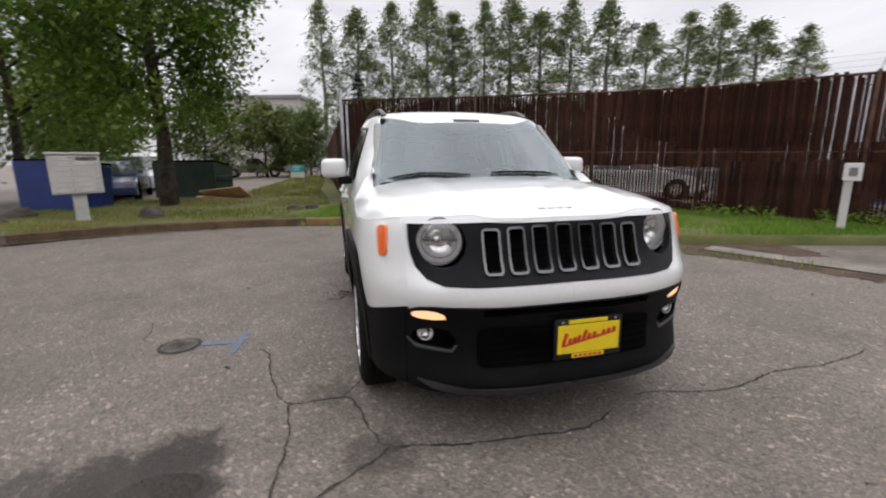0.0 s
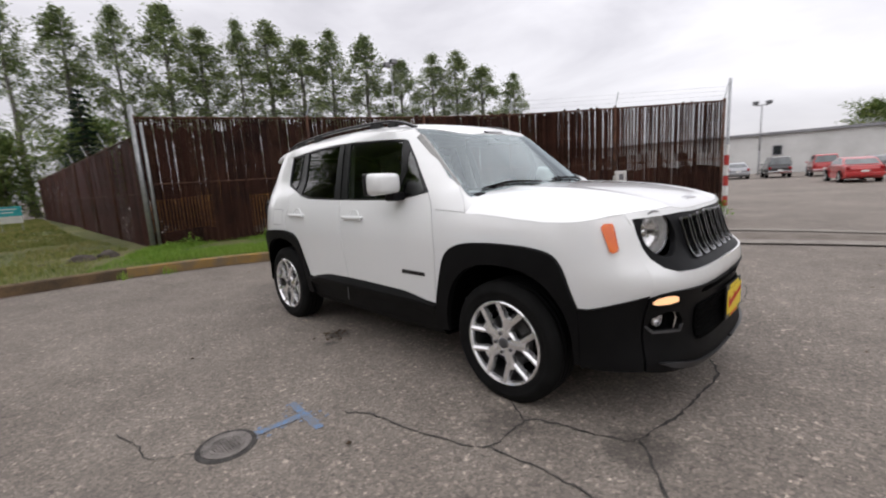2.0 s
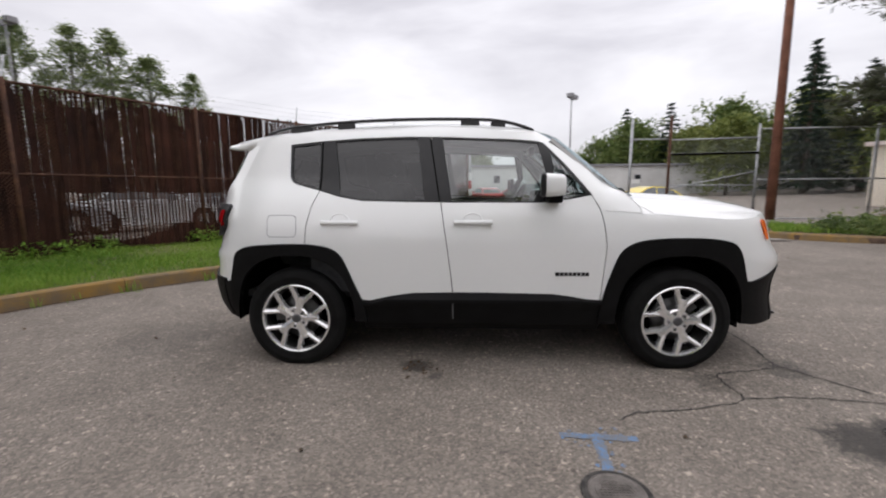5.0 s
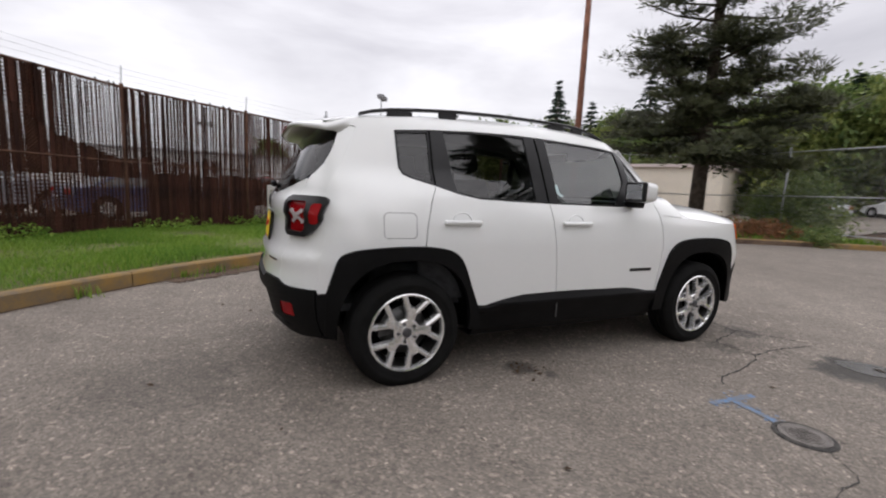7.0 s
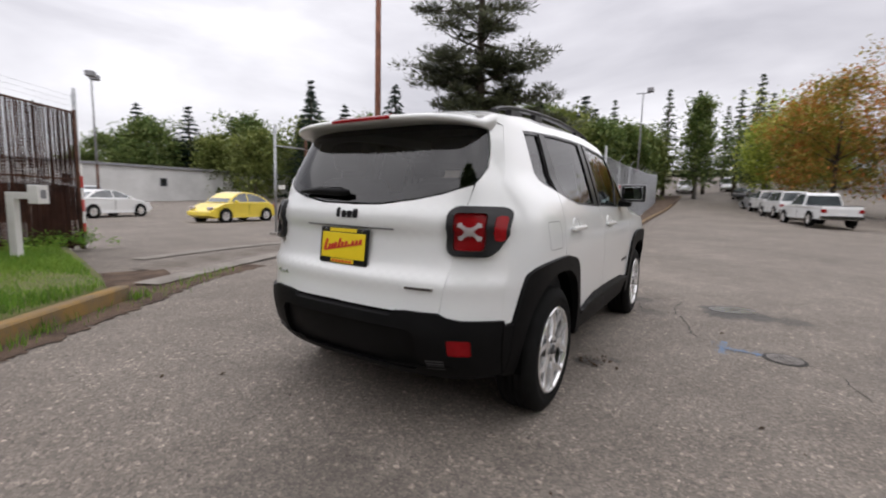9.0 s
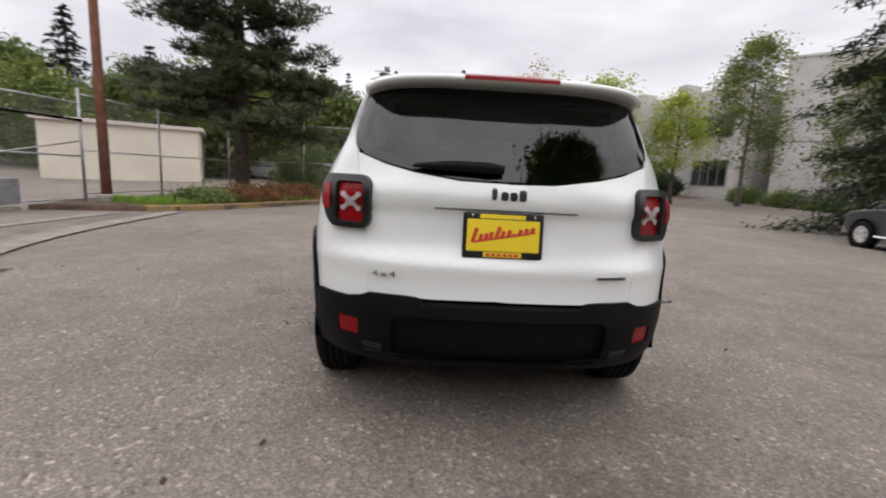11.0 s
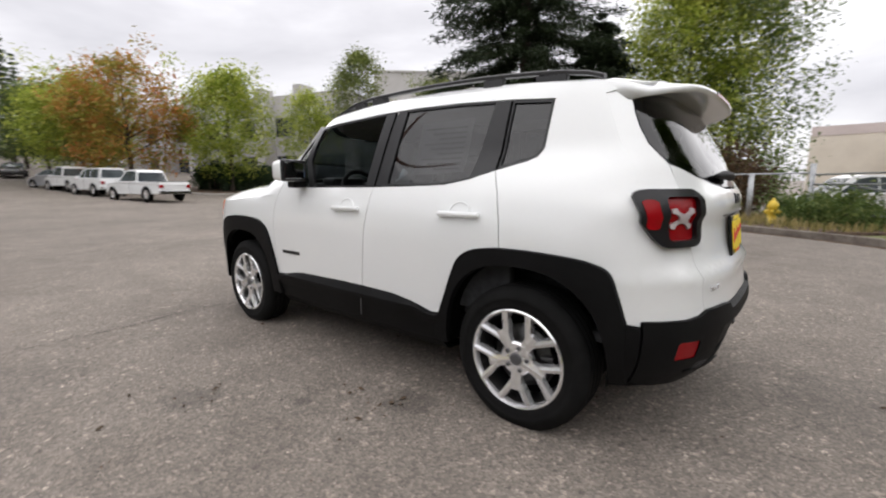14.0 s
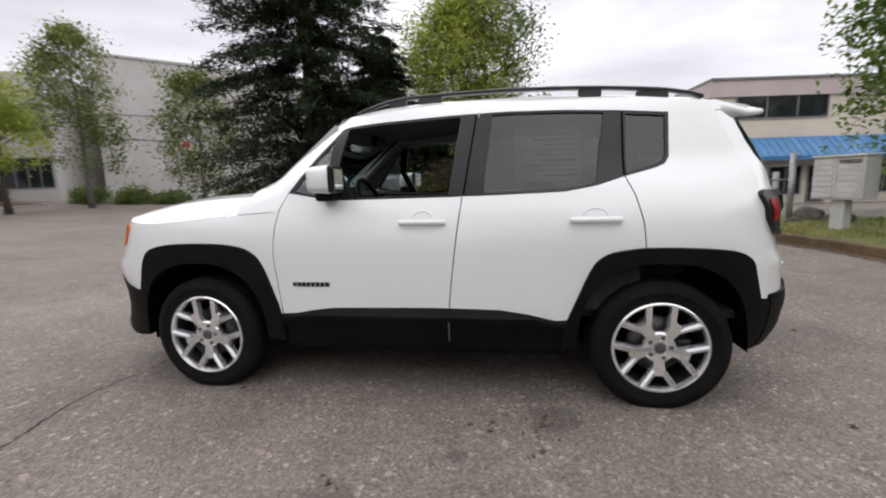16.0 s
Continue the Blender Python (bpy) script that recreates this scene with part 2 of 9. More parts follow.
M_SLAT = surf("brown_slat", (0.019, 0.0075, 0.0055), (0.058, 0.022, 0.014), 1.6, 0.7, 0.002, 45, fine=0.5, random=0.45, spec=0.15)
M_SLAT_RED = surf("red_brown_slat", (0.040, 0.010, 0.009), (0.070, 0.019, 0.016), 1.6, 0.65, 0.002, 45, random=0.3, spec=0.2)
M_GALV = surf("galvanised_steel", (0.30, 0.31, 0.32), (0.45, 0.46, 0.47), 8, 0.45, 0.001, 80, metal=0.7)
M_RUST = surf("rusty_steel", (0.05, 0.022, 0.014), (0.12, 0.055, 0.03), 6, 0.8, 0.002, 60, metal=0.2)
M_GREY_SLAT = surf("grey_slat", (0.27, 0.29, 0.30), (0.36, 0.38, 0.385), 2, 0.5, 0.001, 40, random=0.12)
M_WOODPOLE = surf("utility_pole_wood", (0.13, 0.05, 0.03), (0.25, 0.11, 0.07), 2.5, 0.85, 0.006, 30)
M_BARK = surf("bark", (0.035, 0.026, 0.019), (0.10, 0.08, 0.062), 5, 0.95, 0.02, 28)
M_BARK_PALE = surf("pale_bark", (0.10, 0.092, 0.08), (0.22, 0.21, 0.19), 5, 0.9, 0.01, 30)
M_LEAF_MAPLE = leaf_mat("maple_leaves", (0.034, 0.078, 0.013), (0.100, 0.178, 0.025), (0.200, 0.280, 0.045))
M_LEAF_POPLAR = leaf_mat("poplar_leaves", (0.075, 0.108, 0.050), (0.175, 0.225, 0.090), (0.300, 0.345, 0.170))
M_LEAF_DARK = leaf_mat("conifer_needles", (0.009, 0.019, 0.013), (0.025, 0.048, 0.027))
M_LEAF_SPRUCE = leaf_mat("spruce_needles", (0.012, 0.020, 0.010), (0.036, 0.052, 0.023))
M_LEAF_BRAMBLE = leaf_mat("bramble_leaves", (0.035, 0.034, 0.016), (0.080, 0.050, 0.028), (0.13, 0.075, 0.04))
M_LEAF_FIR = leaf_mat("fir_needles", (0.040, 0.058, 0.030), (0.100, 0.130, 0.062))
M_LEAF_PINE = leaf_mat("pine_needles", (0.030, 0.038, 0.020), (0.090, 0.098, 0.046))
M_LEAF_BRIGHT = leaf_mat("yellow_green_leaves", (0.130, 0.190, 0.030), (0.320, 0.385, 0.060), (0.470, 0.500, 0.105))
M_LEAF_AUTUMN = leaf_mat("autumn_leaves", (0.130, 0.165, 0.032), (0.330, 0.270, 0.050), (0.50, 0.20, 0.06))
M_LEAF_GREEN = leaf_mat("mixed_green_leaves", (0.042, 0.078, 0.023), (0.120, 0.172, 0.048), (0.205, 0.245, 0.078))
M_LEAF_HEDGE = leaf_mat("hedge_leaves", (0.014, 0.030, 0.012), (0.037, 0.067, 0.023))
M_LEAF_RUST = leaf_mat("rusty_leaves", (0.14, 0.07, 0.02), (0.32, 0.15, 0.04), (0.42, 0.24, 0.07))
M_LEAF_SHRUB = leaf_mat("reddish_shrub_leaves", (0.068, 0.082, 0.024), (0.178, 0.075, 0.035), (0.260, 0.123, 0.048))
M_WALL_WHITE = surf("white_block_wall", (0.46, 0.46, 0.45), (0.58, 0.58, 0.57), 0.35, 0.85, 0.004, 12)
M_WALL_GREY = surf("tilt_up_concrete", (0.40, 0.385, 0.37), (0.48, 0.465, 0.45), 0.3, 0.9, 0.004, 12)
M_WALL_CREAM = surf("cream_stucco", (0.60, 0.54, 0.45), (0.68, 0.62, 0.52), 0.4, 0.9, 0.004, 14)
M_WALL_PINK = surf("pale_pink_parapet", (0.50, 0.43, 0.41), (0.58, 0.50, 0.47), 0.4, 0.9, 0.004, 14)
M_STRIPE_BLUE = surf("blue_stripe_paint", (0.10, 0.20, 0.40), (0.14, 0.25, 0.46), 1.0, 0.7)
M_AWNING = surf("blue_metal_awning", (0.045, 0.17, 0.36), (0.07, 0.22, 0.43), 1.5, 0.4, random=0.08)
M_DARK_PANE = surf("dark_window_glass", (0.012, 0.014, 0.016), (0.03, 0.034, 0.038), 0.6, 0.06, spec=0.8)
M_WHITE_PAINT = surf("white_metal_paint", (0.62, 0.61, 0.58), (0.72, 0.71, 0.69), 2.5, 0.45, fine=0.4)
M_MAILBOX = surf("beige_mailbox_paint", (0.46, 0.455, 0.43), (0.56, 0.55, 0.53), 4, 0.5, fine=0.4)
M_BLUE_BIN = surf("blue_dumpster_paint", (0.006, 0.018, 0.12), (0.010, 0.032, 0.18), 2, 0.5)
M_GREEN_BIN = surf("dark_green_dumpster", (0.008, 0.018, 0.014), (0.018, 0.034, 0.026), 2, 0.5)
M_PLY = surf("raw_plywood", (0.42, 0.27, 0.14), (0.56, 0.39, 0.22), 4, 0.75, 0.002, 60)
M_CRATE = surf("brown_cardboard", (0.23, 0.125, 0.065), (0.30, 0.17, 0.09), 2, 0.85)
M_RED_RUST = surf("red_lead_paint", (0.16, 0.035, 0.025), (0.22, 0.06, 0.04), 3, 0.7)
M_ROCK = surf("field_stone", (0.045, 0.036, 0.030), (0.115, 0.095, 0.080), 5, 0.9, 0.01, 25)
M_RED = surf("red_paint", (0.42, 0.03, 0.025), (0.52, 0.05, 0.04), 5, 0.5)
M_WHITE = surf("white_paint", (0.70, 0.70, 0.68), (0.8, 0.8, 0.78), 5, 0.5)
M_TEAL = surf("teal_sign_paint", (0.03, 0.36, 0.40), (0.05, 0.44, 0.47), 5, 0.5)
M_HYDRANT = surf("yellow_hydrant_paint", (0.62, 0.42, 0.03), (0.70, 0.50, 0.05), 6, 0.5)
M_LAMP_GREY = surf("lamp_grey", (0.16, 0.16, 0.17), (0.24, 0.24, 0.25), 4, 0.5)
M_TYRE = surf("tyre_rubber", (0.004, 0.004, 0.004), (0.008, 0.008, 0.008), 8, 0.8, 0.001, 90, spec=0.15)
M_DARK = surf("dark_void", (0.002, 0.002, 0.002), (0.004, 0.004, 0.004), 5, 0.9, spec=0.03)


# shared mesh helpers


def finish(name, bm, material, smooth=False):
    me = bpy.data.meshes.new(name)
    bm.to_mesh(me)
    bm.free()
    if material:
        me.materials.append(material)
    if smooth:
        me.shade_smooth()
    return me


def part(name, bm, material, parent=None, label="", smooth=False):
    """Links a bmesh as one mesh object under a thing or a part."""
    ob = new(name, finish(name, bm, material, smooth))
    ob.parent = parent
    return tagged(ob, label)


def thing(name, label, category, m=None, group="", kind=""):
    ob = new(name)
    ob.empty_display_size = 0.2
    if m is not None:
        ob.matrix_world = m
    return tagged(ob, label, category, group, kind)


def box(bm, lo, hi, bevel=0.0, m=None):
    x0, y0, z0 = lo
    x1, y1, z1 = hi
    vs = [bm.verts.new(Vector(p) if m is None else m @ Vector(p)) for p in
          ((x0, y0, z0), (x1, y0, z0), (x1, y1, z0), (x0, y1, z0), (x0, y0, z1), (x1, y0, z1), (x1, y1, z1), (x0, y1, z1))]
    fs = [bm.faces.new([vs[i] for i in f]) for f in ((3, 2, 1, 0), (4, 5, 6, 7), (0, 1, 5, 4), (1, 2, 6, 5), (2, 3, 7, 6), (3, 0, 4, 7))]
    if bevel:
        es = list({e for f in fs for e in f.edges})
        bmesh.ops.bevel(bm, geom=es, offset=bevel, segments=2, affect="EDGES", profile=0.5)
    return bm


def boxed(lo, hi, bevel=0.0, m=None):
    return box(bmesh.new(), lo, hi, bevel, m)


def tube(bm, pts, radii, n=8, caps=True):
    """A round bar along points, with a radius for each."""
    pts = [Vector(p) for p in pts]
    if isinstance(radii, (int, float)):
        radii = [radii] * len(pts)
    rings = []
    side = None
    for i, p in enumerate(pts):
        d = (pts[min(i + 1, len(pts) - 1)] - pts[max(i - 1, 0)]).normalized()
        if side is None:
            side = d.orthogonal().normalized()
        side = (side - d * side.dot(d)).normalized()
        up = d.cross(side)
        rings.append([bm.verts.new(p + radii[i] * (math.cos(a) * side + math.sin(a) * up)) for a in (2 * math.pi * k / n for k in range(n))])
    for a, b in zip(rings, rings[1:]):
        for k in range(n):
            bm.faces.new((a[k], a[(k + 1) % n], b[(k + 1) % n], b[k]))
    if caps:
        bm.faces.new(rings[0][::-1])
        bm.faces.new(rings[-1])
    return bm


def lathe(bm, profile, n=24, m=None):
    """Turns (radius, height) pairs about z."""
    rings = []
    for r, z in profile:
        ring = []
        for k in range(n):
            a = 2 * math.pi * k / n
            p = Vector((r * math.cos(a), r * math.sin(a), z))
            ring.append(bm.verts.new(p if m is None else m @ p))
        rings.append(ring)
    for a, b in zip(rings, rings[1:]):
        for k in range(n):
            bm.faces.new((a[k], a[(k + 1) % n], b[(k + 1) % n], b[k]))
    return bm


def prism(bm, pts, z0, z1, m=None):
    lo = [bm.verts.new(Vector((*p, z0)) if m is None else m @ Vector((*p, z0))) for p in pts]
    hi = [bm.verts.new(Vector((*p, z1)) if m is None else m @ Vector((*p, z1))) for p in pts]
    n = len(pts)
    bm.faces.new(lo[::-1])
    bm.faces.new(hi)
    for k in range(n):
        bm.faces.new((lo[k], lo[(k + 1) % n], hi[(k + 1) % n], hi[k]))
    return bm


def spline(pts, step):
    """Points about a step apart on a smooth curve through the given ones."""
    pts = [Vector(p) for p in pts]
    ext = [2 * pts[0] - pts[1], *pts, 2 * pts[-1] - pts[-2]]
    out = []
    for a, b, c, d in zip(ext, ext[1:], ext[2:], ext[3:]):
        n = max(1, round((c - b).length / step))
        for k in range(n):
            t = k / n
            out.append(0.5 * (2 * b + (c - a) * t + (2 * a - 5 * b + 4 * c - d) * t * t + (3 * b - a - 3 * c + d) * t ** 3))
    return [*out, pts[-1]]


def gz(x, y):
    """The lie of the land: falling a little to both sides, rising with the road ahead."""
    z = -0.022 * max(0.0, min(y - 4.0, 14.0)) - 0.022 * max(0.0, min(-y - 6.0, 9.0))
    if y < -15 and x < 4:
        z -= 0.042 * min(-y - 15.0, 12.0) * min(1.0, (4 - x) / 8)
    if x > 20:
        u = min(x, 112) - 20
        z += 0.02 * u + 0.0008 * u * u
    return z


def inside(p, poly):
    x, y = p
    hit = False
    for (x1, y1), (x2, y2) in zip(poly, poly[1:] + poly[:1]):
        if (y1 > y) != (y2 > y) and x < (x2 - x1) * (y - y1) / (y2 - y1) + x1:
            hit = not hit
    return hit


# ground: one sheet to the horizon
def build_ground():
    xs = [-2500, -900, -400, -200, -120, -80, -60, -45] + list(range(-34, 70, 4)) + [76, 90, 110, 140, 180, 240, 400, 900, 2500]
    ys = [-2500, -900, -400, -200, -120, -90, -70] + list(range(-60, 64, 4)) + [70, 90, 120, 200, 400, 900, 2500]
    bm = bmesh.new()
    grid = [[bm.verts.new((x, y, gz(x, y))) for y in ys] for x in xs]
    for a, b in zip(grid, grid[1:]):
        for k in range(len(ys) - 1):
            bm.faces.new((a[k], b[k], b[k + 1], a[k + 1]))
    ob = part("ground", bm, M_ASPHALT, smooth=True)
    tagged(ob, "worn grey asphalt lot with cracks and dark stains", "ground", kind="structure")


build_ground()


def ribbon(name, pts, width, z, material, label, category, jitter=0.0, parent=None):
    """A flat strip that follows the ground along points."""
    rnd = random.Random(name + str(len(pts)) + str(pts[0]))
    line = spline([(x, y, 0) for x, y in pts], 0.035 if jitter else 0.3)
    bm = bmesh.new()
    row = []
    for i, p in enumerate(line):
        d = (line[min(i + 1, len(line) - 1)] - line[max(i - 1, 0)]).normalized()
        n = Vector((-d.y, d.x, 0))
        off = rnd.uniform(-jitter, jitter)
        w = width * (rnd.uniform(0.35, 1.5) if jitter and jitter < 0.05 else 1.0) * (0.25 if jitter and i in (0, len(line) - 1) else 1)
        h = gz(p.x, p.y) + z
        row.append([bm.verts.new((*(p + n * (off + s * w / 2)).xy, h)) for s in (-1, 1)])
    for a, b in zip(row, row[1:]):
        bm.faces.new((a[0], b[0], b[1], a[1]))
    ob = part(name, bm, material, parent)
    return tagged(ob, label, category, kind="structure")


CRACKS = (
    (((2.0, 0.34), (2.09, 0.15), (2.09, -0.10), (2.07, -0.33), (2.05, -0.52), (2.0, -0.74), (1.97, -0.83)), 0.017),
    (((1.97, -0.83), (1.82, -0.88), (1.60, -0.93), (1.50, -1.0), (1.49, -1.28), (1.28, -1.37), (1.02, -1.43), (0.80, -1.47), (0.68, -1.55)), 0.012),
    (((1.98, -0.80), (2.05, -0.86), (2.11, -0.95), (2.19, -1.07), (2.28, -1.2)), 0.02),
    (((1.31, -0.88), (1.40, -0.93), (1.50, -1.0)), 0.008),
    (((0.45, -2.21), (0.31, -2.39), (0.12, -2.41), (-0.09, -2.46)), 0.007),
    (((1.9, 0.56), (1.9, 0.69), (1.97, 1.0), (1.97, 1.2), (1.89, 1.6), (1.9, 1.97), (1.82, 2.44)), 0.010),
    (((1.49, -1.28), (1.77, -1.26), (2.07, -1.28), (2.3, -1.32)), 0.011),
    (((2.9, 4.3), (3.4, 4.22), (4.1, 4.3)), 0.03),
)
for line, width in CRACKS:
    ribbon("asphalt_crack", line, width * 0.85, 0.004, M_TAR, "jagged dark crack across the asphalt", "crack", 0.008)


def build_blue_mark():
    rnd = random.Random(4)
    bm = bmesh.new()
    for (x0, y0), (x1, y1), w in (((0.35, -1.69), (0.72, -1.715), 0.045), ((0.525, -1.72), (0.50, -2.0), 0.05)):
        a, b = Vector((x0, y0, 0.004)), Vector((x1, y1, 0.004))
        n = Vector((-(b - a).y, (b - a).x, 0)).normalized()
        row = []
        for k in range(15):
            p = a.lerp(b, k / 14)
            row.append([bm.verts.new(p + n * s * w / 2 * rnd.uniform(0.75, 1.25)) for s in (-1, 1)])
        for u, v in zip(row, row[1:]):
            bm.faces.new((u[0], v[0], v[1], u[1]))
    for _ in range(46):
        u = rnd.random()
        c = Vector((0.38 + 0.30 * rnd.random(), -1.70, 0.0045)) if u < 0.6 else Vector((0.515, -1.72 - 0.26 * rnd.random(), 0.0045))
        c += Vector((rnd.gauss(0, 0.035), rnd.gauss(0, 0.035), 0))
        k, r0 = rnd.randint(4, 6), rnd.uniform(0.004, 0.016)
        bm.faces.new([bm.verts.new(c + Vector((math.cos(6.283 * j / k) * r0 * rnd.uniform(0.6, 1.3), math.sin(6.283 * j / k) * r0 * rnd.uniform(0.6, 1.3), 0))) for j in range(k)])
    tagged(part("paint_marking", bm, M_BLUE_PAINT), "faded blue spray-painted T mark on the asphalt", "marking", kind="structure")


build_blue_mark()


def manhole(x, y, r, label):
    t = thing("manhole_cover", label, "manhole cover", pose(x, y, 0))
    bm = bmesh.new()
    lathe(bm, [(r * 1.24, 0.0), (r * 1.20, 0.005), (r * 1.015, 0.006), (r * 1.01, 0.002)], 36)
    part("rim", bm, M_TAR, t, "dark tarred rim")
    bm = bmesh.new()
    lathe(bm, [(r, 0.001), (r, 0.008), (r * 0.93, 0.009), (r * 0.90, 0.006), (r * 0.72, 0.006), (r * 0.70, 0.009), (r * 0.62, 0.009), (r * 0.60, 0.006), (r * 0.001, 0.006)], 36)
    for ix in range(-5, 6):
        for iy in range(-5, 6):
            if (ix * ix + iy * iy) ** 0.5 < 4.4:
                s, cx, cy = r * 0.035, ix * r * 0.13, iy * r * 0.13
                box(bm, (cx - s, cy - s, 0.005), (cx + s, cy + s, 0.0095))
    part("lid", bm, M_IRON, t)


manhole(0.49, -2.10, 0.115, "round cast iron manhole cover set in asphalt")


def build_puddle():
    """A film of water lying in a dip of the asphalt."""
    rnd = random.Random(6)
    bm = bmesh.new()
    ring = []
    for k in range(40):
        a = 2 * math.pi * k / 40
        r = 1 + 0.16 * noise.noise((math.cos(a) * 1.6, math.sin(a) * 1.6, 5)) + rnd.uniform(-0.03, 0.03)
        u, v = 0.24 * r * math.cos(a), 0.17 * r * math.sin(a)
        ring.append(bm.verts.new((2.10 - 0.35 * u + 0.94 * v, -1.80 + 0.94 * u + 0.10 * v, 0.003)))
    bm.faces.new(ring)
    bmesh.ops.recalc_face_normals(bm, faces=bm.faces)
    tagged(part("puddle", bm, M_WATER), "shallow puddle of water on the stained asphalt", "puddle", kind="structure")
    leaf = bmesh.new()
    vs = [leaf.verts.new(p) for p in ((2.10, -1.74, 0.006), (2.125, -1.79, 0.012), (2.12, -1.86, 0.006), (2.095, -1.80, 0.010))]
    leaf.faces.new(vs)
    tagged(part("fallen_leaf", leaf, M_LITTER), "dark fallen leaf lying in the puddle", "leaf")


build_puddle()

# kerbs
KERB_A = ((13, -17.5), (8, -15.2), (4, -13.4), (0.75, -11.9), (-2.4, -9.6), (-3.9, -8.0), (-4.95, -6.3), (-5.5, -4.8), (-5.7, -3.2), (-5.6, -1.5),
          (-5.1, 0.0), (-4.2, 1.45), (-3.2, 2.5), (-2.3, 3.25), (-1.7, 3.7))
KERB_B = ((7.3, 7.4), (7.6, 6.7), (8.6, 5.9), (11.5, 4.3), (15, 2.2), (16.8, 1.55), (18.4, 1.5), (20, 1.75), (26, 2.1), (40, 2.4), (60, 3.0))


def build_kerb(name, line, material, label, h=0.15, w=0.16):
    """A kerb in cast lengths of about a metre and a half, with joints; the pieces are its parts."""
    t = thing(name, label, "kerb", kind="structure")
    pts = spline([(x, y, 0) for x, y in line], 0.25)
    run = []
    start = 0
    for i in range(6, len(pts) + 6, 6):
        i = min(i, len(pts) - 1)
        if run and i - start < 4:
            run[-1] = run[-1] + pts[start + 1:i + 1]
            break
        run.append(pts[start:i + 1])
        start = i
    for seg in run:
        bm = bmesh.new()
        rows = []
        for i, p in enumerate(seg):
            d = (seg[min(i + 1, len(seg) - 1)] - seg[max(i - 1, 0)]).normalized()
            n = Vector((-d.y, d.x, 0)) * -1
            if i == 0:
                p = p + d * 0.006
            if i == len(seg) - 1:
                p = p - d * 0.006
            z = gz(p.x, p.y)
            prof = ((0, -0.1), (0.012, h - 0.03), (0.035, h), (w - 0.02, h + 0.004), (w, h - 0.015), (w, -0.1))
            rows.append([bm.verts.new((p.x + n.x * u, p.y + n.y * u, z + v)) for u, v in prof])
        for a, b in zip(rows, rows[1:]):
            for k in range(len(a) - 1):
                bm.faces.new((a[k], a[k + 1], b[k + 1], b[k]))
        bm.faces.new(rows[0])
        bm.faces.new(rows[-1][::-1])
        bmesh.ops.recalc_face_normals(bm, faces=bm.faces)
        part("kerbstone", bm, material, t)


build_kerb("kerb_west", KERB_A[9:], M_KERB, "worn yellow-painted concrete kerb with rounded top")
build_kerb("kerb_corner", KERB_A[6:10], M_KERB_DIRTY, "soiled concrete kerb with traces of yellow paint")
build_kerb("kerb_south", KERB_A[:7], M_KERB_GREY, "dirty grey concrete kerb beside the planting bed")
build_kerb("kerb_east", tuple(reversed(KERB_B)), M_KERB, "yellow-painted kerb round the planted corner")
ribbon("apron_edge", ((-1.2, 4.2), (0.5, 5.05), (2.2, 5.75), (4.2, 6.2), (7.3, 6.6)), 0.36, 0.03, M_LIP, "low concrete lip across the driveway", "apron")
ribbon("apron_edge", ((-0.2, 6.9), (1.6, 7.4), (3.6, 7.6), (6.8, 7.7)), 0.30, 0.02, M_LIP, "low concrete lip across the driveway", "apron")
ribbon("apron_dirt", ((-0.6, 5.5), (1.0, 6.2), (2.8, 6.7), (5.0, 6.95), (7.0, 7.1)), 0.75, 0.006, M_DUST, "dusty strip between the driveway lips", "dirt", 0.06)
ribbon("gutter_dirt", [(x + 0.16, y + 0.1) for x, y in KERB_A[3:9]], 0.34, 0.005, M_MULCH, "strip of dark earth washed against the kerb", "dirt", 0.06)
ribbon("gutter_dirt", [(x + 0.0, y - 0.12) if y > 0 else (x + 0.14, y) for x, y in KERB_A[6:15]], 0.22, 0.004, M_MULCH, "dark damp dirt along the kerb", "dirt")

ribbon("gutter_dirt", ((-3.0, 2.45), (-2.2, 3.05), (-1.4, 3.62), (-0.7, 4.15), (0.6, 4.75)), 0.46, 0.010, M_MULCH, "dark dirt washed against the kerb end", "dirt", 0.06)
FENCE_PTS = ((-8.2, -0.6), (-6.95, 2.6), (-5.6, 5.1), (-4.2, 6.85), (-2.1, 8.4), (-0.05, 9.8))
INNER_A = [(p.x, p.y) for p in (q + Vector((-0.05, 0.05, 0)) for q in spline([(x, y, 0) for x, y in KERB_A], 0.6))]
LAWN_A = [p for p in INNER_A if p[1] > -9.4] + [(-1.5, 4.6), (-1.1, 6.4), (-0.5, 9.2), *reversed(FENCE_PTS[:-1]), (-33, -1.0), (-33, -3.6), (-14, -4.3), (-10.6, -8.2), (-6.0, -12.0)]
BED_S = [p for p in INNER_A if p[1] <= -9.4] + [(-6.0, -12.0), (-6, -15), (0, -17.5), (6, -22), (15, -25)]
BED_E = [(x, y) for x, y in KERB_B] + [(60, 6), (15.5, 4.6), (14.8, 9.5), (9.2, 10.4), (7.0, 9.9)]


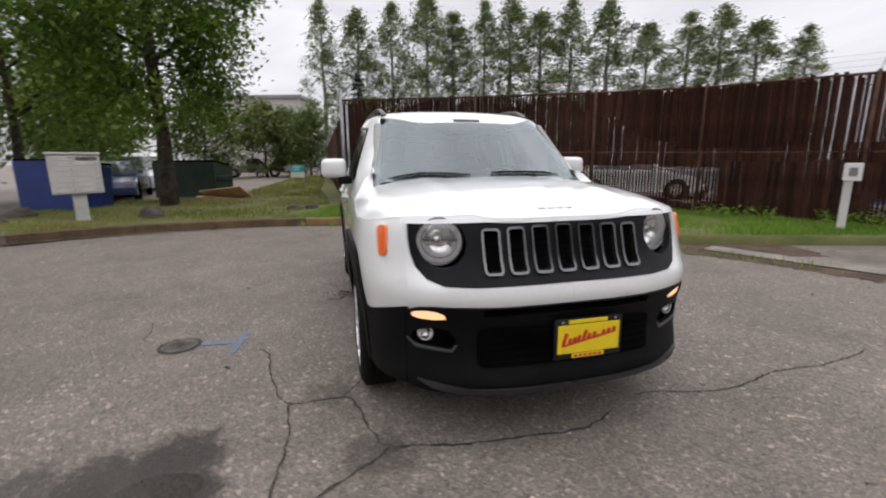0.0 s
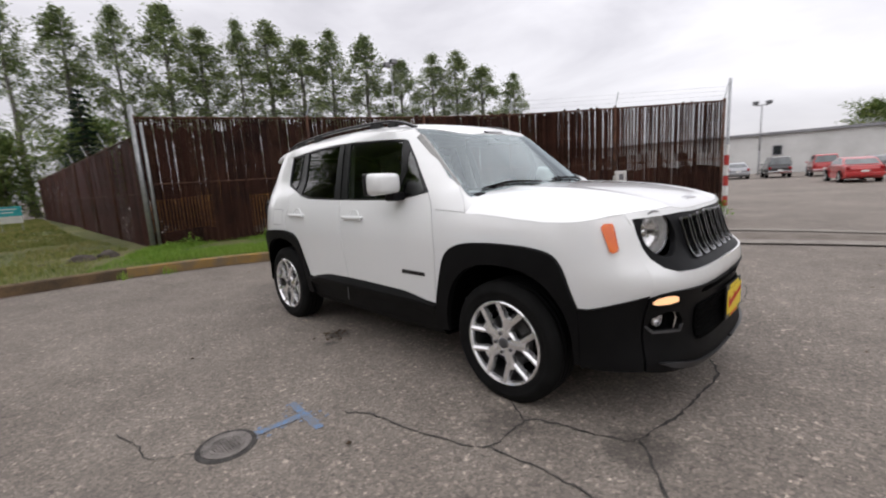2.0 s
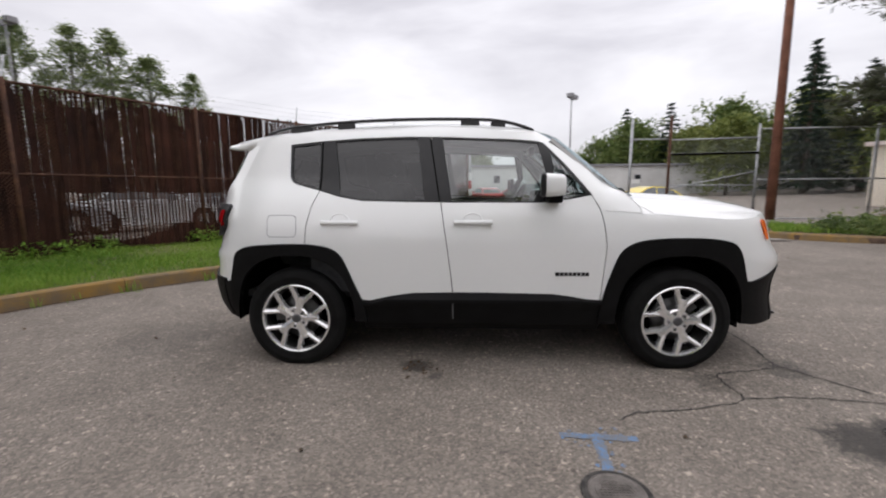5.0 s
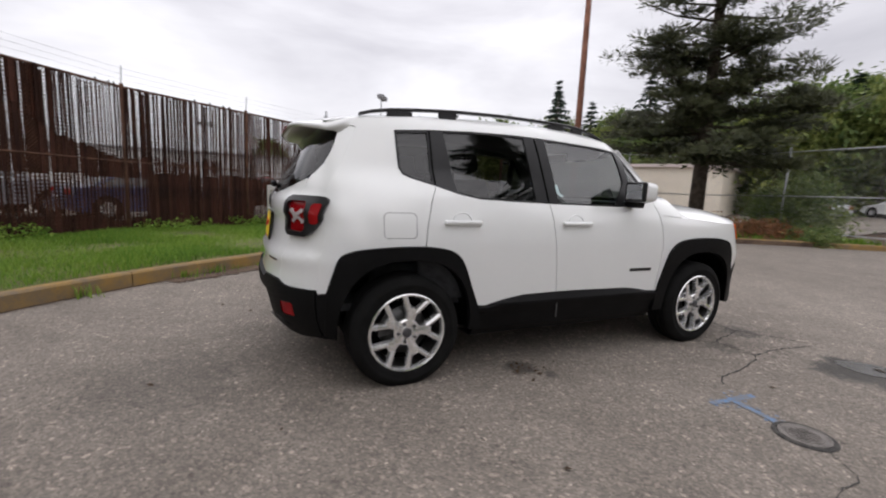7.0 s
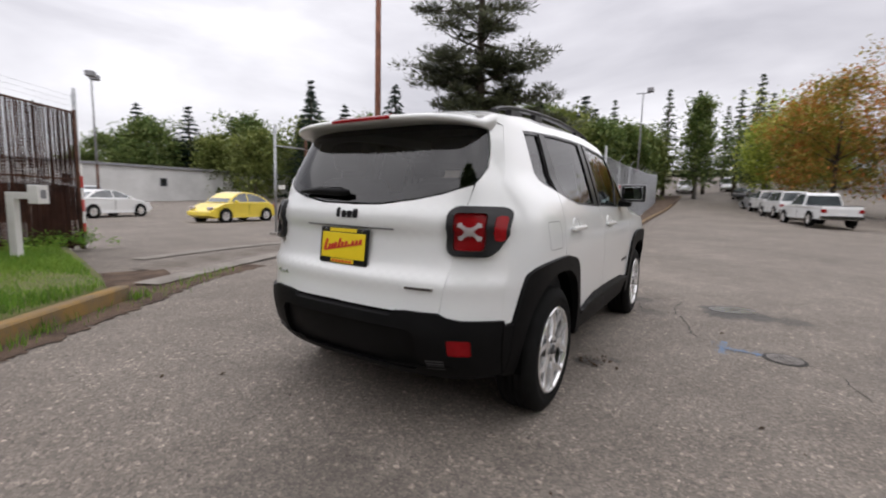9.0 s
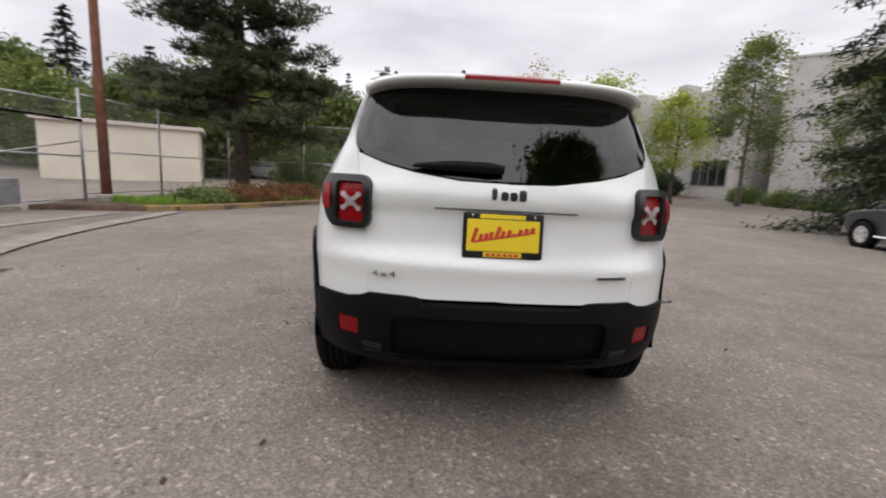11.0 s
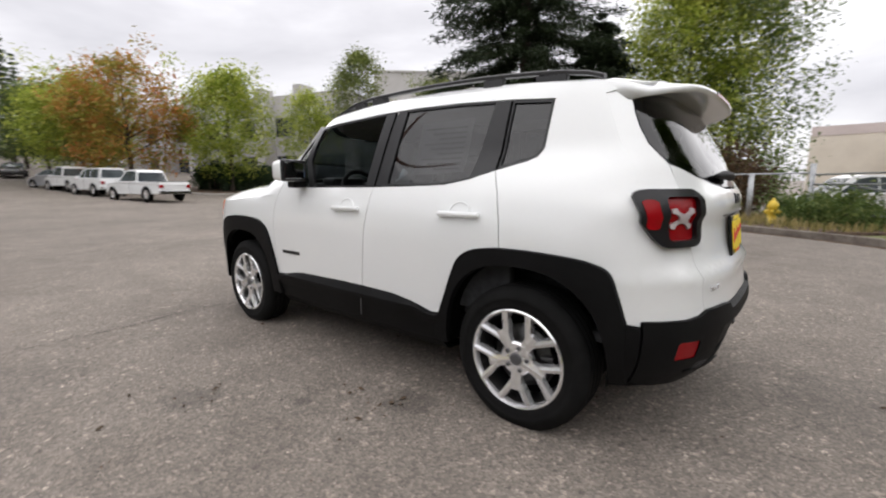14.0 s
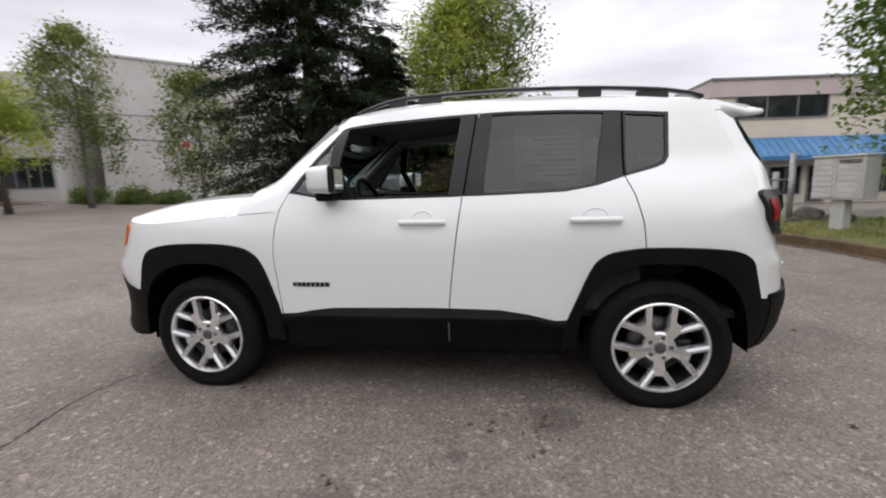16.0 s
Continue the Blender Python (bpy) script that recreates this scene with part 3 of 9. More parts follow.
def slab(name, poly, z, material, label, category, step=0.8, swell=0.05):
    """Raised ground within a polygon, gently uneven."""
    from mathutils.geometry import delaunay_2d_cdt
    xs, ys = [p[0] for p in poly], [p[1] for p in poly]
    pts = [Vector(p) for p in poly]
    x = min(xs)
    while x < max(xs):
        y = min(ys)
        while y < max(ys):
            if inside((x, y), poly):
                pts.append(Vector((x, y)))
            y += step
        x += step
    n = len(poly)
    out = delaunay_2d_cdt(pts, [(i, (i + 1) % n) for i in range(n)], [], 0, 1e-5)
    bm = bmesh.new()
    vs = []
    for i, p in enumerate(out[0]):
        edge = any(k < n for k in out[3][i])
        vs.append(bm.verts.new((p.x, p.y, gz(p.x, p.y) + z + (0 if edge else swell * (noise.noise((p.x * 0.5, p.y * 0.5, 3)) + 0.5)))))
    for f in out[2]:
        c = sum((out[0][i] for i in f), Vector((0, 0))) / len(f)
        if inside(c, poly):
            bm.faces.new([vs[i] for i in f])
    if True:
        foot = [bm.verts.new((x, y, gz(x, y) - 0.1)) for x, y in poly]
        rim = {}
        for i, src in enumerate(out[3]):
            for k in src:
                if k < n:
                    rim[k] = vs[i]
        for k in range(n):
            j = (k + 1) % n
            if k in rim and j in rim and rim[k] is not rim[j]:
                try:
                    bm.faces.new((rim[k], rim[j], foot[j], foot[k]))
                except ValueError:
                    pass
    bmesh.ops.recalc_face_normals(bm, faces=bm.faces)
    if sum(f.normal.z for f in bm.faces) < 0:
        bmesh.ops.reverse_faces(bm, faces=bm.faces)
    return tagged(part(name, bm, material, smooth=True), label, category, kind="structure")


slab("lawn_west", LAWN_A, 0.125, M_SOIL, "patchy green lawn with dry yellow spots", "lawn")
ribbon("verge_dirt", ((-1.5, 3.85), (-1.25, 4.3), (-1.0, 4.9), (-0.8, 5.6)), 0.8, 0.006, M_MULCH, "bare brown dirt at the end of the lawn", "dirt")
slab("bed_south", BED_S, 0.10, M_MULCH, "planting bed of bark mulch and weeds", "planting bed")
slab("bed_east", BED_E, 0.12, M_MULCH, "planting bed of bark mulch and low shrubs", "planting bed")


def blades(name, spots, material, label, category, h=(0.06, 0.16), w=0.006, lean=0.6):
    """Grass: bent blades of two faces each, at x, y spots."""
    rnd = random.Random(name)
    vs, fs = [], []
    for x, y, z, s in spots:
        a, b = rnd.uniform(0, 6.283), rnd.uniform(0, 6.283)
        hh = rnd.uniform(*h) * s
        dx, dy = math.cos(a) * w * s, math.sin(a) * w * s
        lx, ly = math.cos(b) * hh * lean * rnd.random(), math.sin(b) * hh * lean * rnd.random()
        k = len(vs)
        vs += [(x - dx, y - dy, z - 0.02), (x + dx, y + dy, z - 0.02), (x + dx * 0.7 + lx * 0.4, y + dy * 0.7 + ly * 0.4, z + hh * 0.6),
               (x - dx * 0.7 + lx * 0.4, y - dy * 0.7 + ly * 0.4, z + hh * 0.6), (x + lx, y + ly, z + hh)]
        fs += [(k, k + 1, k + 2, k + 3), (k + 3, k + 2, k + 4)]
    me = bpy.data.meshes.new(name)
    me.from_pydata(vs, [], fs)
    me.materials.append(material)
    return tagged(new(name, me), label, category, kind="stuff")


def lawn_spots(poly, count, seed, keep=None, size=1.0):
    rnd = random.Random(seed)
    xs, ys = [p[0] for p in poly], [p[1] for p in poly]
    out = []
    while len(out) < count:
        x, y = rnd.uniform(min(xs), max(xs)), rnd.uniform(min(ys), max(ys))
        if not inside((x, y), poly) or (keep and not keep(x, y)):
            continue
        n = noise.noise((x * 0.8, y * 0.8, 7))
        if rnd.random() < 0.55 + n * 0.8:
            out.append((x, y, gz(x, y) + 0.125 + 0.025, size * rnd.uniform(0.7, 1.2) * (1.0 + 0.5 * n)))
    return out


VERGE = [p for p in INNER_A if -6 < p[0] and p[1] > -2.5] + [(-1.6, 4.6), (-1.2, 6.4), (-0.7, 9.0), *reversed(FENCE_PTS[:-1])]
blades("lawn_grass", lawn_spots(VERGE, 62000, 3, size=0.5), M_GRASS, "lush green grass along the kerb and fence", "grass", w=0.008, lean=0.9)
blades("lawn_grass", lawn_spots([p for p in INNER_A if -6 < p[0] and -9 < p[1] < -2] + [(-8.4, -1), (-14, -1.4), (-14, -4.1), (-10.4, -8)], 20000, 5, size=0.55), M_GRASS_DRY, "thin dry lawn grass", "grass", w=0.012)
blades("lawn_grass", lawn_spots([(-14, -1.4), (-32, -1.3), (-32, -3.4), (-14, -4.1)], 7000, 8, size=0.7), M_GRASS_DRY, "mown grass strip beside the fence", "grass", w=0.03)
blades("bed_weeds", lawn_spots(BED_S, 9000, 9, size=1.4), M_GRASS_STRAW, "rough weeds and dry grass in the bed", "weeds", w=0.012)
blades("bed_weeds", lawn_spots([(7.4, 7.2), (11.5, 4.5), (14.6, 2.6), (14.4, 5), (9, 9.8)], 6000, 12, size=1.2), M_GRASS, "rough grass round the pole", "weeds", w=0.012)


def kerb_tufts():
    rnd = random.Random(21)
    spots = []
    pts = spline([(x, y, 0) for x, y in KERB_A[9:15]], 0.3)
    for p in pts:
        if rnd.random() < 0.4:
            cx, cy = p.x + rnd.uniform(0.02, 0.2), p.y - rnd.uniform(0.0, 0.15)
            for _ in range(70):
                spots.append((cx + rnd.gauss(0, 0.09), cy + rnd.gauss(0, 0.05), 0.01, rnd.uniform(0.5, 1.0)))
    for _ in range(380):
        f = rnd.random()
        spots.append((-2.5 + 2.6 * f + rnd.gauss(0, 0.10), 2.92 + 1.62 * f + rnd.gauss(0, 0.10), 0.02, rnd.uniform(0.25, 0.7)))
    blades("kerb_weeds", spots, M_GRASS, "small green weeds growing at the kerb foot", "weeds")


kerb_tufts()

# fences


def fence_frame(pts, step):
    out = []
    for (x0, y0), (x1, y1) in zip(pts, pts[1:]):
        n = max(1, round(math.hypot(x1 - x0, y1 - y0) / step))
        out += [(x0 + (x1 - x0) * k / n, y0 + (y1 - y0) * k / n) for k in range(n)]
    return [*out, pts[-1]]


def mesh_wire(bm, pts, h0, h1, pitch, r):
    """Chain-link: crossing diagonal wires between two heights along points."""
    for (x0, y0), (x1, y1) in zip(pts, pts[1:]):
        ln = math.hypot(x1 - x0, y1 - y0)
        d = Vector(((x1 - x0) / ln, (y1 - y0) / ln, 0))
        n = Vector((-d.y, d.x, 0)) * r
        u = Vector((0, 0, r))
        hh = h1 - h0
        k = -int(hh / pitch) - 1
        while k * pitch < ln:
            for up in (1, -1):
                s0, s1 = k * pitch, k * pitch + hh
                a, b = max(0.0, s0), min(ln, s1)
                if b - a > 0.02:
                    za = (a - s0) if up == 1 else hh - (a - s0)
                    zb = (b - s0) if up == 1 else hh - (b - s0)
                    p = Vector((x0, y0, gz(x0, y0) + h0 + za)) + d * a
                    q = Vector((x0, y0, gz(x1, y1) + h0 + zb)) + d * b
                    vs = [bm.verts.new(v) for v in (p - u, p + u, q + u, q - u)]
                    bm.faces.new(vs)
                    vs = [bm.verts.new(v) for v in (p - n, p + n, q + n, q - n)]
                    bm.faces.new(vs)
            k += 1


def smooth_step(t):
    t = min(1.0, max(0.0, t))
    return t * t * (3 - 2 * t)


def build_slat_fence(name, pts, top, slat_mat, label, density=11.5, ragged=0.08, limit=110, gap_rows=True, arms=True, seed=5, post_every=3.0):
    """A chain-link fence with upright plastic slats pushed through, posts, rails and barbed-wire arms."""
    rnd = random.Random(seed)
    t = thing(name, label, "fence", kind="structure")
    posts = fence_frame(pts, post_every)
    for x, y in posts:
        z = gz(x, y)
        part("post", tube(bmesh.new(), [(x, y, z - 0.1), (x, y, z + top + 0.06)], 0.035, 8), M_RUST if slat_mat is not M_GREY_SLAT else M_GALV, t, smooth=True)
    if arms:
        for (x, y), (x2, y2) in zip(posts[1:], posts):
            d = Vector((x - x2, y - y2, 0)).normalized()
            n = Vector((d.y, -d.x, 0))
            z = gz(x, y) + top + 0.04
            part("wire_arm", tube(bmesh.new(), [(x, y, z), (x + d.x * 0.10 - n.x * 0.10, y + d.y * 0.10 - n.y * 0.10, z + 0.36)], 0.014, 6), M_GALV, t)
    rail_mat = M_RUST if slat_mat is not M_GREY_SLAT else M_GALV
    for h, r in ((top, 0.024), (top * 0.52, 0.018), (0.12, 0.012)):
        bm = bmesh.new()
        tube(bm, [(x, y, gz(x, y) + h) for x, y in posts], r, 6)
        part("rail", bm, rail_mat, t)
    if arms:
        for k in range(3):
            bm = bmesh.new()
            tube(bm, [(x, y, gz(x, y) + top + 0.13 + 0.1 * k) for x, y in posts], 0.0022, 4)
            part("barbed_wire", bm, M_GALV, t)
    wire = bmesh.new()
    mesh_wire(wire, posts, 0.1, top, 0.058 if slat_mat is M_SLAT else 0.16, 0.0082 if slat_mat is M_SLAT else 0.0032)
    tagged(part("chain_link", wire, rail_mat, t), kind="stuff")
    slats = []
    for (x0, y0), (x1, y1) in zip(pts, pts[1:]):
        ln = math.hypot(x1 - x0, y1 - y0)
        d = Vector(((x1 - x0) / ln, (y1 - y0) / ln, 0))
        n = int(ln * density)
        for k in range(n):
            s = (k + 0.5) / density
            slats.append((Vector((x0, y0, 0)) + d * s, d))
    shapes = {}
    w = 0.54 / density

    def shape(z0, z1, hw):
        key = (round(z0, 2), round(z1, 2), hw)
        if key not in shapes:
            bm = boxed((-hw, -0.0025, z0), (hw, 0.0025, z1))
            shapes[key] = finish("slat", bm, slat_mat)
        return shapes[key]

    rest = bmesh.new()
    order = sorted(range(len(slats)), key=lambda i: (slats[i][0] - Vector((-3.5, 6.5, 0))).length)
    near = set(order[:limit])
    thin = round(w * 0.55, 4)
    for i, (p, d) in enumerate(slats):
        hi = top - 0.03 + rnd.uniform(-ragged * 0.3, ragged)
        lo = rnd.choice((0.03, 0.05, 0.08))
        pieces = [(lo, hi, 0, w)]
        if gap_rows:
            # a band below the middle rail where the slats have split to narrow strips
            low = 1.16 + 0.05 * noise.noise((p.x * 0.9, p.y * 0.9, 11))
            foot = 0.42 + 0.4 * noise.noise((p.x * 0.6, p.y * 0.6, 27))
            torn = noise.noise((p.x * 0.62, p.y * 0.62, 23)) > -0.24
            # the ragged top, and how far down the slats stand turned in the mesh
            comb = hi - 0.05 - 0.30 * max(0.0, noise.noise((p.x * 0.8, p.y * 0.8, 17)) + 0.25) - rnd.uniform(0, 0.10)
            near_gate = smooth_step((p.x + 6.1) / 1.7)
            high = comb - near_gate * (comb - 1.62) + 0.16 * noise.noise((p.x * 1.3, p.y * 1.3, 14))
            lost = smooth_step((p.x + 3.3) / 1.5)
            pieces = []
            if p.x < -3.9:
                if torn:
                    pieces += [(lo, max(lo + 0.04, foot), 0, w), (max(lo + 0.04, foot), low, 0, thin)]
                else:
                    pieces.append((lo, low, 0, w))
                pieces.append((low, high, 0, w))
            else:
                mid = 1.30 + 0.10 * noise.noise((p.x * 1.5, p.y * 1.5, 33))
                if torn and p.x > -2.4:
                    pieces += [(lo, 0.30, 0, w), (0.30, 0.62, 0, thin), (0.62, mid, 0, w)]
                else:
                    pieces.append((lo, mid, 0, w))
                pieces.append((mid, high, 26 + rnd.uniform(-4, 4), w * 1.12 if rnd.random() > 0.4 * lost else thin))
            if high < hi - 0.06:
                pieces.append((high, hi, 42 * near_gate * (1 - 0.6 * lost) + rnd.uniform(-3, 3), w * (1.5 - 0.78 * lost) if near_gate > 0.15 else thin))
        ang = math.degrees(math.atan2(d.y, d.x)) + rnd.uniform(-3, 3)
        off = 0.0035 * (1 if i % 2 else -1)
        m = pose(p.x - d.y * off, p.y + d.x * off, gz(p.x, p.y), rnd.uniform(-0.4, 0.4), rnd.uniform(-0.4, 0.4), ang)
        for a, b, turn, hw in pieces:
            if b - a < 0.03:
                continue
            mt = m @ pose(0, 0, 0, 0, 0, turn)
            if i in near:
                ob = new("slat", shape(round(a / 0.04) * 0.04, round(b / 0.04) * 0.04, round(hw, 4)))
                ob.parent = t
                ob.matrix_basis = mt
            else:
                box(rest, (-hw, -0.0025, a), (hw, 0.0025, b), 0, mt)
    tagged(part("slats", rest, slat_mat, t), kind="stuff")
    return t


build_slat_fence("fence_west", FENCE_PTS, 2.82, M_SLAT, "chain-link fence with weathered dark brown privacy slats, some missing", density=15.5)
build_slat_fence("fence_side", ((-8.25, -0.62), (-33, -1.1)), 2.45, M_SLAT_RED, "red-brown slatted chain-link fence with barbed-wire arms", density=7, ragged=0.02, limit=120, gap_rows=False, seed=8)


def build_corner_post():
    t = thing("fence_post", "tall galvanised corner post of the slatted fence", "post", pose(-8.12, -0.62, 0.1))
    part("pole", tube(bmesh.new(), [(0, 0, -0.1), (-0.05, 0, 1.5), (-0.10, 0.0, 2.95)], 0.05, 10), M_GALV, t, smooth=True)
    part("pole", tube(bmesh.new(), [(0.10, 0.1, -0.1), (0.06, 0.12, 1.3), (0.02, 0.12, 2.6)], 0.03, 8), M_GALV, t, smooth=True)
    part("cap", lathe(bmesh.new(), [(0.055, 0), (0.05, 0.03), (0.02, 0.05), (0.001, 0.055)], 12, pose(-0.10, 0, 2.94)), M_GALV, t, smooth=True)


build_corner_post()


def build_gate_post(x, y, h, label):
    z = gz(x, y)
    t = thing("gate_post", label, "gate post", pose(x, y, z))
    part("pole", tube(bmesh.new(), [(0, 0, -0.1), (0, 0, h)], 0.035, 10), M_GALV, t, smooth=True)
    for k in range(7):
        part("band", lathe(bmesh.new(), [(0.057, 0.25 * k + 0.05), (0.057, 0.25 * k + 0.295)], 14), M_RED if k % 2 else M_WHITE, t, "red reflective band" if k % 2 else "white reflective band", smooth=True)


build_gate_post(0.02, 9.95, 3.35, "steel gate post with red and white striped sleeve")


def build_gate():
    """The open chain-link gate and the fence from it to the planted corner."""
    t = thing("chain_link_gate", "open galvanised chain-link gate with barbed wire above", "gate", kind="")
    for x, y, h in ((4.95, 10.12, 3.35), (6.1, 10.1, 3.45)):
        z = gz(x, y)
        part("post", tube(bmesh.new(), [(x, y, z - 0.1), (x + 0.02, y, z + h)], 0.042, 10), M_GALV if x < 5 else M_RUST, t, smooth=True)
    z = gz(5, 10)
    for a, b, h in (((4.95, 10.12), (6.1, 10.1), 2.75), ((6.1, 10.1), (8.4, 9.6), 2.72), ((6.1, 10.1), (8.4, 9.6), 2.3), ((6.1, 10.1), (8.4, 9.6), 1.35), ((6.1, 10.1), (8.4, 9.6), 0.2)):
        part("rail", tube(bmesh.new(), [(*a, z + h), (*b, z + h)], 0.022, 8), M_GALV, t, smooth=True)
    part("rail", tube(bmesh.new(), [(6.15, 10.08, z + 1.25), (8.4, 9.6, z + 1.75)], 0.02, 8), M_GALV, t, smooth=True)
    part("dark_rail", tube(bmesh.new(), [(6.15, 10.03, z + 2.28), (8.4, 9.55, z + 2.28)], 0.035, 8), M_DARK, t, "black gate bar", smooth=True)
    part("sill", boxed((4.8, 9.95, z), (6.9, 10.25, z + 0.08), 0.01), M_CONCRETE, t, "concrete foot of the gate")
    part("box", boxed((6.15, 9.9, z + 0.15), (6.85, 10.2, z + 0.75), 0.02), M_LAMP_GREY, t, "grey gate motor box")
    part("sign", boxed((5.0, 10.02, z + 1.42), (5.25, 10.04, z + 1.55), 0.004), M_WHITE, t, "small white plate")
    bm = bmesh.new()
    mesh_wire(bm, [(6.1, 10.1), (8.4, 9.6)], 0.2, 2.72, 0.07, 0.0026)
    tagged(part("chain_link", bm, M_GALV, t), kind="stuff")
    t = thing("chain_link_fence", "galvanised chain-link fence round the planted corner", "fence", kind="structure")
    pts = ((8.4, 9.6), (11.5, 9.4), (14.4, 8.4), (14.4, 5.4), (14.4, 2.45))
    for x, y in pts:
        z = gz(x, y) + 0.1
        part("post", tube(bmesh.new(), [(x, y, z - 0.1), (x, y, z + 3.0)], 0.036, 8), M_GALV, t, smooth=True)
    for h in (2.85, 1.4, 0.25):
        part("rail", tube(bmesh.new(), [(x, y, gz(x, y) + h + 0.1) for x, y in pts], 0.02, 6), M_GALV, t, smooth=True)
    bm = bmesh.new()
    mesh_wire(bm, pts, 0.2, 2.95, 0.075, 0.0026)
    tagged(part("chain_link", bm, M_GALV, t), kind="stuff")


build_gate()


def build_mesh_fence():
    """The tall chain-link fence along the road."""
    t = thing("fence_east", "tall galvanised chain-link fence along the road", "fence", kind="structure")
    pts = fence_frame(((14.4, 2.45), (24, 2.75), (46, 4.4)), 2.9)
    for x, y in pts:
        z = gz(x, y)
        part("post", tube(bmesh.new(), [(x, y, z - 0.1), (x, y, z + (3.35 if x < 15 else 3.0))], 0.045 if x < 15 else 0.034, 8), M_GALV, t, smooth=True)
    for (x, y), _ in zip(pts[1:], pts):
        z = gz(x, y) + 2.98
        part("wire_arm", tube(bmesh.new(), [(x, y, z), (x - 0.05, y - 0.2, z + 0.3)], 0.014, 6), M_GALV, t)
    for h in (2.95, 0.12):
        part("rail", tube(bmesh.new(), [(x, y, gz(x, y) + h) for x, y in pts], 0.021, 6), M_GALV, t, smooth=True)
    bm = bmesh.new()
    mesh_wire(bm, pts, 0.1, 2.95, 0.072, 0.0036)
    tagged(part("chain_link", bm, M_GALV, t), kind="stuff")
    sign = part("sign", boxed((17.55, 2.50, 1.62), (17.95, 2.52, 1.98), 0.004), M_WHITE, t, "small white plate with a red band")
    part("text_bar", boxed((17.58, 2.492, 1.80), (17.92, 2.499, 1.94)), M_RED, sign)


build_mesh_fence()



# plants
def leaf_cards(rnd, centres, per, spread, size, flat=0.0, taper=None):
    """Small bent leaves, a quad each, scattered in clumps about centres."""
    vs, fs = [], []
    for c in centres:
        s = spread * rnd.uniform(0.7, 1.3)
        for _ in range(per):
            p = Vector((rnd.gauss(0, s), rnd.gauss(0, s), rnd.gauss(0, s * (1 - 0.5 * flat)))) + c
            a = Vector((rnd.gauss(0, 1), rnd.gauss(0, 1), rnd.gauss(0, 1 - flat))).normalized()
            b = a.orthogonal().normalized()
            if flat:
                b = Vector((-a.y, a.x, 0)).normalized()
            ln = size * rnd.uniform(0.6, 1.4)
            k = len(vs)
            q = a.cross(b) * ln * 0.25
            vs += [p - a * ln, p + b * ln * 0.55 + q, p + a * ln, p - b * ln * 0.55 + q]
            fs.append((k, k + 1, k + 2, k + 3))
    return vs, fs


def build_fence_weeds():
    """Leafy weeds along the foot of the slatted fence."""
    rnd = random.Random(23)
    centres = []
    for p in spline([(x, y, 0) for x, y in FENCE_PTS], 0.16):
        if noise.noise((p.x * 0.7, p.y * 0.7, 41)) < -0.15:
            continue
        for _ in range(3):
            u = abs(rnd.gauss(0.15, 0.28))
            centres.append(Vector((p.x + 0.75 * u, p.y - 0.6 * u, gz(p.x, p.y) + 0.15 + rnd.uniform(0.03, 0.20) * max(0.25, 1 - u))))
    vs, fs = leaf_cards(rnd, centres, 26, 0.075, 0.034, 0.3)
    me = bpy.data.meshes.new("verge_weeds")
    me.from_pydata([tuple(v) for v in vs], [], fs)
    me.materials.append(M_GRASS)
    tagged(new("verge_weeds", me), "broad-leaved green weeds at the fence foot", "weeds", kind="stuff")


build_fence_weeds()


def crown_part(t, vs, fs, material, label=""):
    me = bpy.data.meshes.new("crown")
    me.from_pydata([tuple(v) for v in vs], [], fs)
    me.materials.append(material)
    ob = new("crown", me)
    ob.parent = t
    return tagged(ob, label)


def limb_set(rnd, bm, base, top, r0, r1, limbs, reach, rise, n=7):
    """A tapered, slightly crooked trunk with limbs; gives the limbs' ends."""
    pts = [base.lerp(top, k / 6) + Vector((rnd.gauss(0, 0.02), rnd.gauss(0, 0.02), 0)) * (top - base).length * (0.2 if 0 < k else 0) for k in range(7)]
    tube(bm, pts, [r0 * 1.35] + [r0 + (r1 - r0) * k / 6 for k in range(1, 7)], n)
    ends = []
    for k in range(limbs):
        f = rnd.uniform(0.30, 0.98)
        i = min(5, int(f * 6))
        p = pts[i].lerp(pts[i + 1], f * 6 - i)
        a = 2.4 * k + rnd.uniform(-0.4, 0.4)
        ln = reach(f) * rnd.uniform(0.75, 1.15)
        q = p + Vector((math.cos(a) * ln, math.sin(a) * ln, rise * ln))
        mid = p.lerp(q, 0.5) + Vector((0, 0, 0.1 * ln))
        rr = (r0 + (r1 - r0) * f) * 0.45
        tube(bm, [p, mid, q], [rr, rr * 0.6, rr * 0.2], 5)
        ends += [(p, mid, q)]
    return ends


